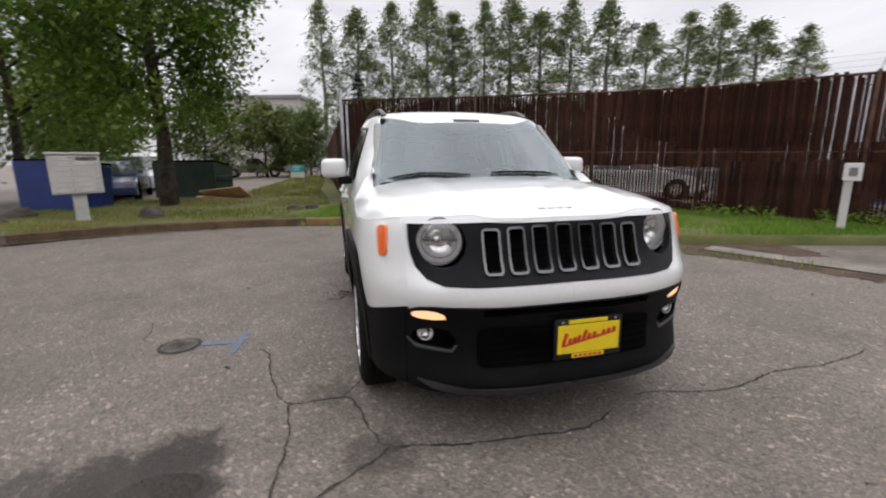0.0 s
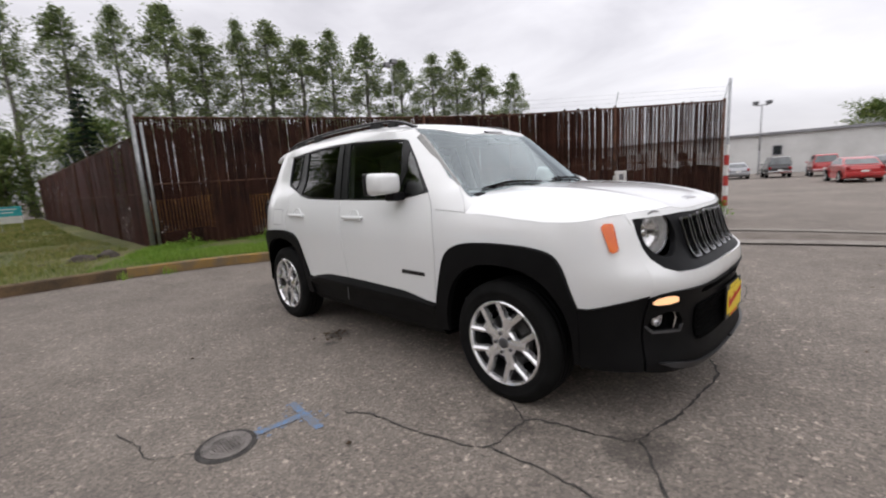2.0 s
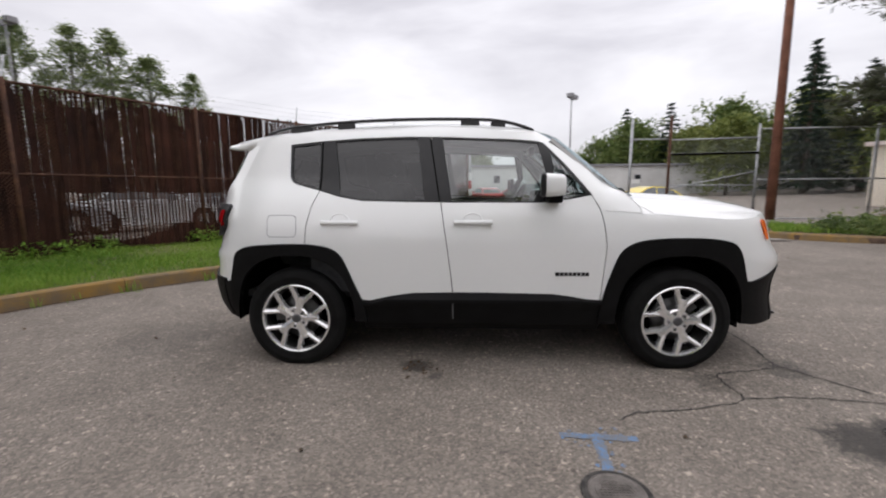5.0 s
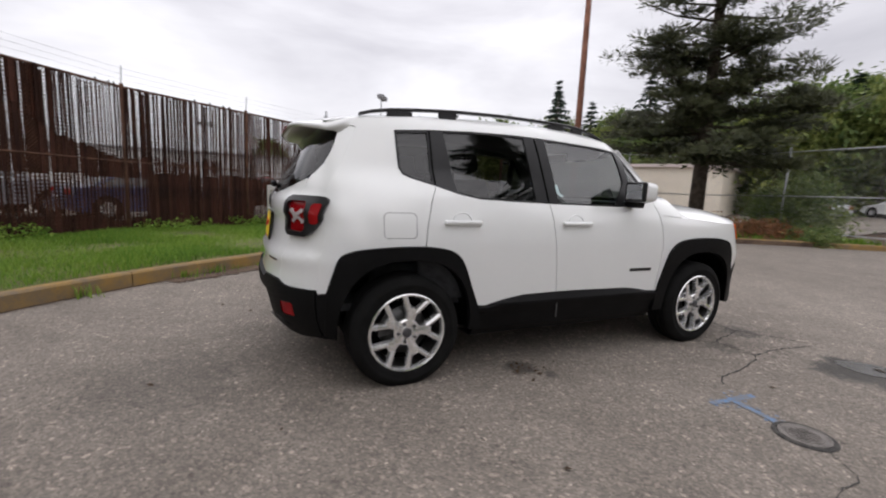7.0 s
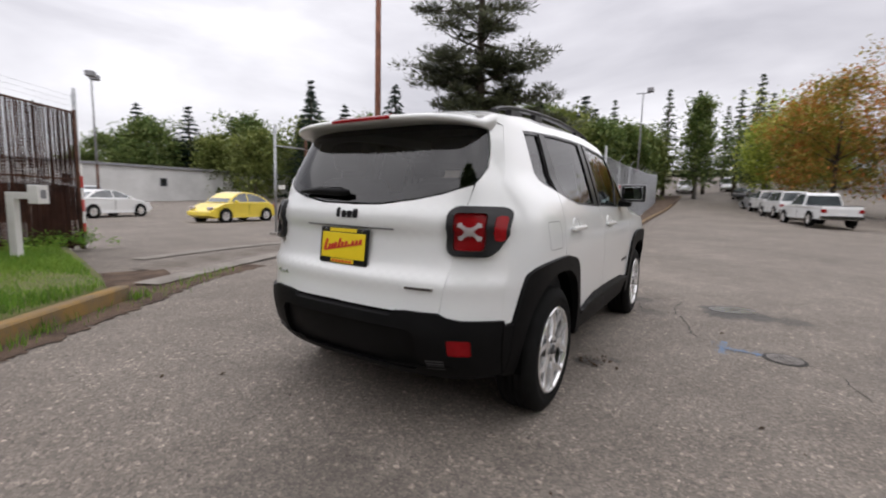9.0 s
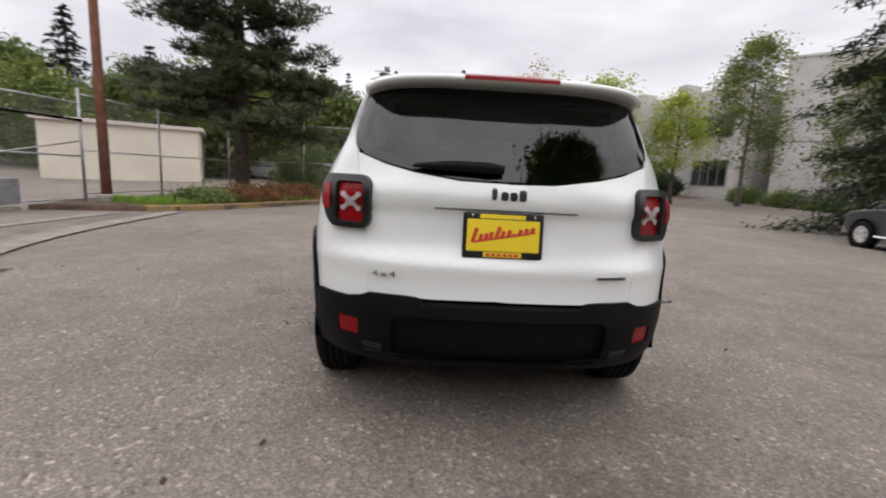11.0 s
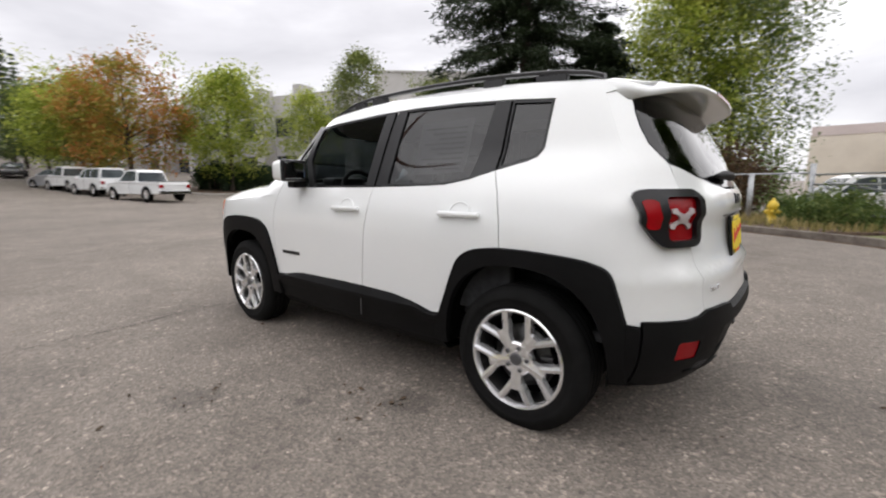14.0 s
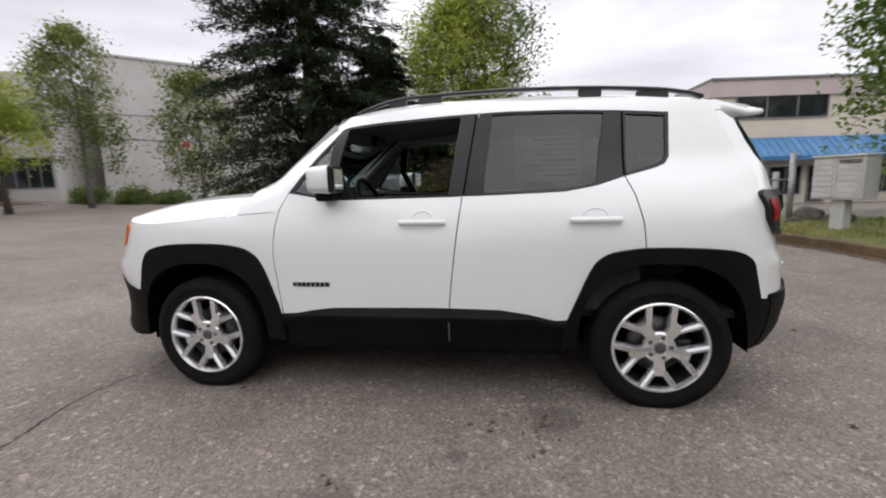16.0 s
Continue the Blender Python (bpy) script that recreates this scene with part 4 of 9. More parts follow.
def broadleaf(name, label, x, y, h, trunk_h, radius, leaf, bark, seed, clumps=90, per=45, size=0.10, spread=0.4, columnar=False, squash=1.0, group="", lean=0.0):
    rnd = random.Random(seed)
    t = thing(name, label, "tree", pose(x, y, gz(x, y) + 0.05), group)
    bm = bmesh.new()
    top = Vector((lean, 0, h * 0.93))
    r0 = 0.022 * (h if columnar else min(h, 8.5)) * (0.8 if columnar else 1.0)
    ends = limb_set(rnd, bm, Vector((0, 0, -0.1)), top, r0, r0 * 0.18, 16, lambda f: radius * (1.05 - 0.7 * f if columnar else 1.0 - 0.55 * abs(f - 0.55)), 0.9 if columnar else 0.45)
    part("trunk", bm, bark, t, smooth=True)
    centres = []
    for k in range(clumps):
        if k < len(ends) * 2:
            p, mid, q = ends[k // 2]
            c = (mid if k % 2 else q) + Vector((rnd.gauss(0, 0.1), rnd.gauss(0, 0.1), rnd.gauss(0, 0.1))) * radius
        else:
            f = rnd.random() ** 0.8
            z = trunk_h + (h - trunk_h) * f
            if columnar:
                r = radius * (math.sin(math.pi * min(1, 0.14 + f * 0.86)) ** 0.75) * (1.05 - 0.45 * f)
            else:
                r = radius * math.sqrt(max(0.02, 1 - (2 * f - 0.85) ** 2 * squash * 0.82))
            a = rnd.uniform(0, 6.283)
            rr = r * math.sqrt(rnd.uniform(0.12, 1.0)) * (1 + 0.22 * noise.noise((math.cos(a) * 2, math.sin(a) * 2, z * 0.6 + seed)))
            c = Vector((math.cos(a) * rr + lean * f, math.sin(a) * rr, z))
        if c.z > trunk_h * 0.75:
            centres.append(c)
    vs, fs = leaf_cards(rnd, centres, per, spread, size, 0.25)
    crown_part(t, vs, fs, leaf)
    return t


def conifer(name, label, x, y, h, bare, radius, leaf, seed, tiers=26, per_tier=9, needle=0.15, droop=0.25, gaps=0.0, group="", cards=70, puff=1.0, slim=0.30, taper=0.8):
    """A conifer: straight stem, tiers of drooping boughs, each hung with needle sprays."""
    rnd = random.Random(seed)
    t = thing(name, label, "tree", pose(x, y, gz(x, y) + 0.05), group)
    bm = bmesh.new()
    tube(bm, [(0, 0, -0.1), (0.03, 0.02, h * 0.5), (0, 0, h)], [0.017 * h + 0.05, 0.011 * h + 0.02, 0.01], 9)
    vs, fs = [], []
    for k in range(tiers):
        f = k / (tiers - 1)
        z = bare + (h - bare) * f ** 0.92
        r = radius * (1 - f) ** taper + 0.15
        for j in range(per_tier):
            if rnd.random() < gaps:
                continue
            a = 2.4 * (k * per_tier + j) + rnd.uniform(-0.3, 0.3)
            ln = r * rnd.uniform(0.62, 1.12)
            d = Vector((math.cos(a), math.sin(a), 0))
            p = Vector((0, 0, z + rnd.uniform(-0.15, 0.15)))
            q = p + d * ln + Vector((0, 0, -droop * ln + 0.12 * ln * rnd.random()))
            mid = p.lerp(q, 0.5) + Vector((0, 0, 0.08 * ln))
            tube(bm, [p, mid, q], [0.03 * (1 - f) + 0.012, 0.018, 0.006], 4, False)
            for _ in range(max(6, int(cards * ln / radius))):
                s = rnd.uniform(0.18, 1.0)
                c = (p.lerp(mid, s * 2) if s < 0.5 else mid.lerp(q, s * 2 - 1))
                c = c + Vector((rnd.gauss(0, 1), rnd.gauss(0, 1), rnd.gauss(-0.3, 0.6))) * 0.12 * (0.5 + ln * 0.45) * puff
                e = (d * rnd.uniform(0.4, 1.0) + Vector((rnd.gauss(0, 0.6), rnd.gauss(0, 0.6), rnd.gauss(-0.25, 0.3)))).normalized()
                b = e.cross(Vector((rnd.gauss(0, 0.4), rnd.gauss(0, 0.4), 1))).normalized()
                ln2 = needle * rnd.uniform(0.7, 1.5)
                i = len(vs)
                vs += [c - e * ln2 * 0.6, c + b * ln2 * slim, c + e * ln2, c - b * ln2 * slim]
                fs.append((i, i + 1, i + 2, i + 3))
    part("trunk", bm, M_BARK, t, smooth=True)
    crown_part(t, vs, fs, leaf)
    return t


def pine(x, y, h, bare, radius, seed):
    """An old pine: bare stem, uneven boughs that carry rounded pads of needles at their ends."""
    rnd = random.Random(seed)
    t = thing("pine_tree", "tall old pine with bare trunk and dark padded boughs", "tree", pose(x, y, gz(x, y) + 0.05))
    bm = bmesh.new()
    tube(bm, [(0, 0, -0.1), (0.06, 0.04, h * 0.3), (-0.05, 0.05, h * 0.65), (0, 0, h)], [0.26, 0.2, 0.12, 0.02], 10)
    vs, fs = [], []
    tiers = 17
    for k in range(tiers):
        f = k / (tiers - 1)
        z = bare + 0.3 + (h - bare - 0.4) * f
        for j in range(8 if f < 0.35 else 5):
            a = 2.4 * (k * 5 + j) + rnd.uniform(-0.5, 0.5)
            ln = radius * (1 - f ** 2.2) * rnd.uniform(0.45, 1.08) + 0.25
            d = Vector((math.cos(a), math.sin(a), 0))
            p = Vector((0, 0, z + rnd.uniform(-0.25, 0.25)))
            q = p + d * ln + Vector((0, 0, ln * rnd.uniform(-0.16, 0.16)))
            mid = p.lerp(q, 0.55) + Vector((0, 0, -0.05 * ln))
            tube(bm, [p, mid, q], [0.06 * (1 - f) + 0.02, 0.03, 0.008], 5, False)
            for c in range(2 + int(ln * (2.2 if f < 0.35 else 1.15))):
                s = rnd.uniform(0.30, 1.0)
                o = (p.lerp(mid, s / 0.55) if s < 0.55 else mid.lerp(q, (s - 0.55) / 0.45)) + Vector((rnd.gauss(0, 0.22), rnd.gauss(0, 0.22), rnd.gauss(0.05, 0.10)))
                r = rnd.uniform(0.34, 0.68)
                for _ in range(105):
                    v = Vector((rnd.gauss(0, 1), rnd.gauss(0, 1), rnd.gauss(0.1, 0.55)))
                    w = v.normalized() * r * rnd.uniform(0.35, 1.0)
                    w.z *= 0.62
                    e = (v.normalized() + Vector((rnd.gauss(0, 0.4), rnd.gauss(0, 0.4), 0.35))).normalized()
                    b = e.orthogonal().normalized()
                    n2 = rnd.uniform(0.09, 0.17)
                    i = len(vs)
                    g = o + w
                    vs += [g - e * n2 * 0.7, g + b * n2 * 0.27, g + e * n2, g - b * n2 * 0.27]
                    fs.append((i, i + 1, i + 2, i + 3))
    part("trunk", bm, M_BARK, t, smooth=True)
    crown_part(t, vs, fs, M_LEAF_PINE)
    return t


def placed_copy(src, x, y, turn, s, dz=0.0):
    ob = copy_thing(src, pose(x, y, gz(x, y) + 0.05 + dz, 0, 0, turn))
    ob.scale = (s, s, s)
    return ob


# the broad maple on the lawn
broadleaf("maple_tree", "broad green maple with dense crown on the lawn", -9.3, -5.22, 13.0, 2.0, 2.5, M_LEAF_MAPLE, M_BARK, 31, clumps=620, per=96, size=0.082, spread=0.33, squash=0.75)
broadleaf("maple_tree", "dark leafy maple behind the mailbox", -15.2, -11.6, 9.5, 1.2, 4.4, M_LEAF_MAPLE, M_BARK, 34, clumps=330, per=60, size=0.12, spread=0.42, squash=0.9)


def build_poplars():
    """The row of tall poplars behind the brown fence."""
    kinds = [broadleaf("poplar_tree", "tall slender poplar with pale green leaves", -46.2, -1.1, 17.5, 2.5, (2.7, 3.5, 3.0)[k], M_LEAF_POPLAR, M_BARK_PALE, 40 + k, clumps=(180, 210, 190)[k], per=42, size=0.125, spread=0.26, columnar=True, group="poplar row") for k in range(3)]
    kinds[1].location = (-45.6, 6.2, 0)
    kinds[2].location = (-43.3, 15.8, 0)
    row = ((-46.1, 2.6, 16.6), (-44.9, 9.9, 18.3), (-44.2, 12.6, 16.5), (-42.4, 18.4, 18.0), (-41.0, 21.2, 16.4), (-39.6, 24.0, 17.3), (-37.6, 27.0, 16.8), (-35.4, 30.0, 14.4),
           (-33.2, 32.8, 14.8), (-31.4, 34.7, 15.1), (-29.3, 36.6, 13.3), (-26.6, 38.8, 12.3))
    for k, (x, y, h) in enumerate(row):
        ob = placed_copy(kinds[k % 3], x, y, 57 * k, h / 17.5)
        ob.scale.x *= (1.6, 1.2, 1.75, 1.4)[k % 4]
        ob.scale.y *= (1.45, 1.7, 1.25)[k % 3]


build_poplars()


def build_treelines():
    """Woods round the lots."""
    a = broadleaf("wood_tree", "leafy green tree in the wood edge", -33, -18, 9.0, 0.6, 3.6, M_LEAF_GREEN, M_BARK, 61, clumps=190, per=30, size=0.24, spread=0.55, group="wood edge")
    b = conifer("wood_conifer", "tall dark conifer in the wood edge", 36, 45, 15.5, 1.2, 3.0, M_LEAF_DARK, 62, 20, 8, 0.32, 0.3, group="wood edge", cards=34)
    c = broadleaf("wood_tree", "tall thin alder in the wood edge", 57, 1.5, 11.5, 1.6, 2.3, M_LEAF_GREEN, M_BARK_PALE, 63, clumps=170, per=30, size=0.22, spread=0.48, columnar=True, group="wood edge")
    d = broadleaf("wood_tree", "yellow-green leafy tree in the wood edge", 31, 50, 8.5, 0.4, 3.4, M_LEAF_OLIVE, M_BARK, 64, clumps=170, per=30, size=0.24, spread=0.5, group="wood edge")
    e = conifer("wood_conifer", "thin open fir at the top of the road", 66, -4.5, 15.0, 2.2, 2.1, M_LEAF_FIR, 65, 22, 7, 0.30, 0.2, gaps=0.3, group="wood edge", cards=42)
    spots = [(a, -36, -2.6, 5.2), (a, -38, 2.6, 6.5), (a, -35, -10.5, 6.2), (a, -30, -16, 8.0), (a, -40, -4.5, 5.6), (b, -34.5, 1.6, 8.2), 
             (d, -38, -6.5, 6.0)]
    spots += [(a, 12, 76, 5.4), (a, 20, 74, 6.4), (a, 27, 70, 11), (b, 33, 70, 14), (a, 38, 62, 12), (a, 2, 80, 8), (d, 46, 57, 12), (a, 52, 50, 13), (a, 24, 68, 7.5), (d, 33, 62, 9)]
    spots += [(b, 38, 47.5, 15), (b, 41, 44, 13), (b, 46, 39, 16), (b, 52, 34, 14), (d, 40, 38, 9), (a, 46, 31, 10), (a, 50, 25, 10.5), (d, 44, 24, 8), (a, 53, 20, 12.5), (a, 36, 33, 7), (d, 38, 28, 7), (a, 31, 24, 7), (a, 40, 17, 9.5), (d, 36, 17.5, 8), (a, 43, 20, 10.5), (b, 45, 17, 11.5), (d, 48, 15, 10.5), (a, 39, 22, 9), (b, 50, 12, 11),
              (e, 60, 12, 14), (c, 56, 9, 12), (e, 62, 5.5, 15), (e, 66, 1, 13.5), (e, 64, -2.5, 14.5), (e, 70, -6, 15), (c, 74, -9.5, 12), (e, 60, 16, 13), (a, 46, 10.5, 8.5), (a, 50, 8.2, 8.5), (d, 43, 13.5, 9), (a, 56, 12, 10), (a, 62, 9, 10), (d, 54, 7.2, 8.5), (b, 47.5, 12.5, 12),
              (e, 78, 3, 18), (e, 82, -1, 16), (e, 88, -5, 18), (a, 90, -14, 12), (a, 80, -16, 11)]
    rnd = random.Random(66)
    for k in range(13, 26):
        spots.append(((a, a, d, a, b)[k % 5], -16 + 3.1 * k + rnd.uniform(-1, 1), 78 + rnd.uniform(-3, 5) - 0.25 * k, rnd.uniform(8.0, 11.5) + (3 if k % 5 == 4 else 0)))
    base = {id(a): 9.0, id(b): 15.5, id(c): 15.0 * 1.02, id(d): 8.5, id(e): 15.0}
    for k, (src, x, y, h) in enumerate(spots):
        ob = placed_copy(src, x, y, 71 * k, max(5.0, h - max(0.0, gz(x, 0) - 1.0)) / base[id(src)])
        if src is b:
            ob.scale.x, ob.scale.y = ob.scale.x * 1.45, ob.scale.y * 1.35


build_treelines()
slab("bank_far", [(100, -40), (128, -45), (128, 60), (100, 40)], 0.3, M_SOIL, "green bank at the top of the road", "lawn", 6.0, 0.6)
pine(12.3, 7.0, 14.6, 2.4, 3.15, 71)
conifer("spruce_tree", "broad dark spruce reaching to the ground", 9.8, -18.8, 21.0, 0.3, 6.5, M_LEAF_SPRUCE, 72, 36, 11, 0.20, 0.20, gaps=0.08, cards=560, puff=0.72, slim=0.16, taper=0.6)
conifer("spruce_tree", "dark spruce beside the parked car", 6.6, -20.8, 9.6, 0.2, 3.9, M_LEAF_SPRUCE, 73, 22, 12, 0.19, 0.24, gaps=0.05, cards=460, puff=0.72, slim=0.16, taper=0.65)
conifer("spruce_tree", "low dark spruce with boughs sweeping the ground", 4.0, -20.6, 4.6, 0.2, 3.1, M_LEAF_SPRUCE, 76, 13, 12, 0.16, 0.3, gaps=0.04, cards=440, puff=0.72, slim=0.16, taper=0.7)
broadleaf("birch_tree", "bright yellow-green tree with airy crown", 3.2, -24.8, 12.0, 1.0, 4.0, M_LEAF_BRIGHT, M_BARK_PALE, 74, clumps=420, per=70, size=0.11, spread=0.48)
broadleaf("birch_tree", "green airy tree behind the bed", 1.2, -26.0, 15.0, 0.7, 3.8, M_LEAF_GREEN, M_BARK_PALE, 75, clumps=320, per=70, size=0.11, spread=0.46)
for x, y, h, r, mat, seed, label in ((38.5, -8.2, 9.5, 4.6, M_LEAF_AUTUMN, 81, "autumn tree turning orange and red by the road"), (35.5, -14.6, 9.6, 3.6, M_LEAF_BRIGHT, 82, "autumn tree turning yellow by the hedge"),
                                     (44, -6.4, 8.5, 4.0, M_LEAF_BRIGHT, 83, "yellowing tree by the road"), (51, -5.2, 8.0, 4.0, M_LEAF_GREEN, 84, "green tree by the road")):
    broadleaf("roadside_tree", label, x, y, h, 1.6, r, mat, M_BARK, seed, clumps=210, per=62, size=0.14, spread=0.5)
broadleaf("young_tree", "young tree with bright yellow-green leaves", 30.5, -19.2, 8.2, 2.7, 2.3, M_LEAF_BRIGHT, M_BARK, 85, clumps=130, per=60, size=0.11, spread=0.36)
broadleaf("birch_tree", "drooping birch before the concrete building", 31.8, -25.8, 13.0, 2.6, 3.0, M_LEAF_OLIVE, M_BARK_PALE, 86, clumps=200, per=60, size=0.12, spread=0.42)
broadleaf("birch_tree", "drooping birch before the concrete wall", 23.6, -28.0, 10.2, 1.4, 2.7, M_LEAF_OLIVE, M_BARK_PALE, 87, clumps=190, per=60, size=0.12, spread=0.42)


def shrub(name, label, x, y, r, h, leaf, seed, n=60, per=40, size=0.06):
    rnd = random.Random(seed)
    t = thing(name, label, "shrub", pose(x, y, gz(x, y) + 0.1))
    bm = bmesh.new()
    centres = []
    for k in range(n):
        a, f = rnd.uniform(0, 6.283), math.sqrt(rnd.random())
        c = Vector((math.cos(a) * r * f, math.sin(a) * r * f, h * rnd.uniform(0.15, 1.0) * (1 - 0.5 * f * f)))
        centres.append(c)
        if k % 3 == 0:
            tube(bm, [(c.x * 0.2, c.y * 0.2, -0.05), c * 0.9], [0.012, 0.004], 4, False)
    part("stems", bm, M_BARK, t)
    vs, fs = leaf_cards(rnd, centres, per, min(r, h) * 0.22, size)
    crown_part(t, vs, fs, leaf)
    return t


for k, (x, y, r, h, mat) in enumerate(((9.2, 6.9, 0.9, 0.45, M_LEAF_GREEN), (10.4, 6.2, 1.0, 0.5, M_LEAF_SHRUB), (11.6, 5.7, 1.1, 0.55, M_LEAF_SHRUB), (12.7, 5.0, 1.0, 0.5, M_LEAF_SHRUB), (13.3, 3.9, 0.7, 0.4, M_LEAF_GREEN))):
    shrub("low_shrub", "low sprawling shrub, green turning red", x, y, r, h, mat, 90 + k, 60, 46, 0.05)
for k, (x, y, r, h) in enumerate(((-11.8, 2.4, 1.1, 1.5), (-12.6, 4.6, 1.2, 1.6), (-10.9, 0.9, 0.9, 1.3))):
    shrub("rusty_bush", "rust-coloured bush behind the slatted fence", x, y, r, h, M_LEAF_RUST, 130 + k, 70, 50, 0.06)
for k, (x, y, r, h) in enumerate(((0.6, -14.8, 1.2, 2.0), (2.0, -16.2, 1.4, 2.5), (0.2, -16.8, 1.3, 2.6))):
    shrub("bramble_bush", "tangled brown and rust-coloured bush in the bed", x, y, r, h, M_LEAF_BRAMBLE, 140 + k, 90, 50, 0.07)
shrub("round_shrub", "rounded dark green bush behind the fence corner", 15.6, 5.6, 1.3, 2.0, M_LEAF_GREEN, 97, 110, 60, 0.07)
for k, (x, y, r, h) in enumerate(((-3.0, -12.3, 0.9, 0.8), (-2.2, -14.3, 0.7, 0.7), (3.8, -16.0, 1.4, 1.6), (-0.2, -18.6, 1.4, 2.4), (13.8, -20.5, 1.5, 1.6))):
    shrub("wild_bush", "untidy green bush in the planting bed", x, y, r, h, M_LEAF_GREEN, 100 + k, 80, 50, 0.06)


for k, (x, y, r, h) in enumerate(((30.5, -32.5, 1.3, 1.1), (33.0, -31.0, 1.4, 1.3), (27.0, -36.5, 1.5, 1.2), (24.4, -39.0, 1.6, 1.3), (36.0, -29.6, 1.3, 1.4))):
    shrub("wall_shrub", "rounded green shrub at the foot of the concrete wall", x, y, r, h, M_LEAF_GREEN, 120 + k, 70, 46, 0.09)


def build_hedge():
    rnd = random.Random(110)
    t = thing("hedge", "clipped dark green hedge on a mulch bank", "hedge", pose(35.5, -13.6, gz(36, -14)))
    d = Vector((4.2, -11.5, 0))
    n = Vector((0.94, 0.34, 0))
    centres = []
    for _ in range(420):
        s = rnd.random()
        a = rnd.uniform(0, math.pi)
        centres.append(d * s + n * (math.cos(a) * 1.5 + 1.2) + Vector((0, 0, 0.6 + 1.3 * math.sin(a) ** 0.5)))
    vs, fs = leaf_cards(rnd, centres, 95, 0.26, 0.10)
    crown_part(t, vs, fs, M_LEAF_HEDGE)
    rows = []
    core = bmesh.new()
    for k in range(13):
        p = d * (k / 12) + n * 1.2
        rows.append([core.verts.new(p + n * u + Vector((0, 0, v))) for u, v in ((-1.35, 0.1), (-1.25, 1.3), (-0.8, 1.75), (0.8, 1.75), (1.25, 1.3), (1.35, 0.1))])
    for u, v in zip(rows, rows[1:]):
        for k in range(5):
            core.faces.new((u[k], u[k + 1], v[k + 1], v[k]))
    part("inner_growth", core, M_HEDGE_CORE, t, "dense dark twigs")
    bm = bmesh.new()
    for k in range(24):
        p = d * (k / 23) + n * 1.2
        tube(bm, [p, p + Vector((0, 0, 1.2))], [0.05, 0.03], 5)
    part("stems", bm, M_BARK, t)


build_hedge()
slab("bed_hedge", [(33.2, -12.0), (34.0, -16), (36.2, -22), (38, -27.2), (43.5, -27.5), (42, -12.0), (36, -10.6)], 0.14, M_MULCH, "mulched bank under the hedge", "planting bed", 2.0)
build_kerb("kerb_hedge", ((43.5, -27.8), (38, -27.5), (36, -22.1), (33.8, -16), (33.0, -12.2), (35.5, -10.4), (42, -9.8)), M_CONCRETE, "pale concrete kerb round the hedge bank")


def build_litter():
    """Fallen leaves, bits of bark and small clods on the asphalt."""
    rnd = random.Random(140)
    vs, fs = [], []
    spots = [(rnd.uniform(-5, 6), rnd.uniform(-6, 6)) for _ in range(150)] + [(-0.62 + rnd.gauss(0, 0.16), 1.12 + rnd.gauss(0, 0.10)) for _ in range(26)]
    spots += [(-0.40 + rnd.gauss(0, 0.10), -0.93 + rnd.gauss(0, 0.06)) for _ in range(35)] + [(0.25 + rnd.gauss(0, 0.14), 1.75 + rnd.gauss(0, 0.08)) for _ in range(16)]
    for x, y in spots:
        a, s = rnd.uniform(0, 6.283), rnd.choice((0.006, 0.008, 0.012, 0.02))
        d, n = Vector((math.cos(a), math.sin(a), 0)), Vector((-math.sin(a), math.cos(a), 0))
        p = Vector((x, y, gz(x, y) + 0.004))
        k = len(vs)
        vs += [p - d * s, p - n * s * 0.6 + Vector((0, 0, 0.3 * s)), p + d * s * 1.2 + Vector((0, 0, 0.5 * s)), p + n * s * 0.6 + Vector((0, 0, 0.2 * s)), p + Vector((0, 0, 0.8 * s))]
        fs += [(k, k + 1, k + 4), (k + 1, k + 2, k + 4), (k + 2, k + 3, k + 4), (k + 3, k, k + 4)]
    me = bpy.data.meshes.new("asphalt_litter")
    me.from_pydata([tuple(v) for v in vs], [], fs)
    me.materials.append(M_LITTER)
    tagged(new("asphalt_litter", me), "scattered dead leaves and clods on the asphalt", "litter", kind="stuff")


build_litter()


# buildings round the lots


def wall_frame(a, b):
    """The pose of a wall that runs from a to b on the ground: x along it, y out of its right-hand side turned away, z up."""
    d = Vector((b[0] - a[0], b[1] - a[1], 0))
    return pose(a[0], a[1], 0, 0, 0, math.degrees(math.atan2(d.y, d.x))), d.length


def pane_window(t, m, x0, x1, z0, z1, y, cols=1, frame_mat=None):
    """A framed window on a wall: frame, sill and panes."""
    w = 0.07
    fr, bars = bmesh.new(), []
    for lo, hi in (((x0, y - 0.06, z0), (x0 + w, y + 0.02, z1)), ((x1 - w, y - 0.06, z0), (x1, y + 0.02, z1)), ((x0 + w, y - 0.06, z0), (x1 - w, y + 0.02, z0 + w)), ((x0 + w, y - 0.06, z1 - w), (x1 - w, y + 0.02, z1))):
        box(fr, lo, hi, 0, m)
    for k in range(1, cols):
        xx = x0 + (x1 - x0) * k / cols
        bars.append(boxed((xx - w / 2, y - 0.05, z0 + w), (xx + w / 2, y + 0.01, z1 - w), 0, m))
    win = part("window", fr, frame_mat or M_LAMP_GREY, t)
    for bar in bars:
        part("mullion", bar, frame_mat or M_LAMP_GREY, win)
    for k in range(cols):
        a, b = x0 + (x1 - x0) * k / cols + w * 0.6, x0 + (x1 - x0) * (k + 1) / cols - w * 0.6
        part("pane", boxed((a, y - 0.02, z0 + w * 0.6), (b, y, z1 - w * 0.6), 0, m), M_DARK_PANE, win)
    return win


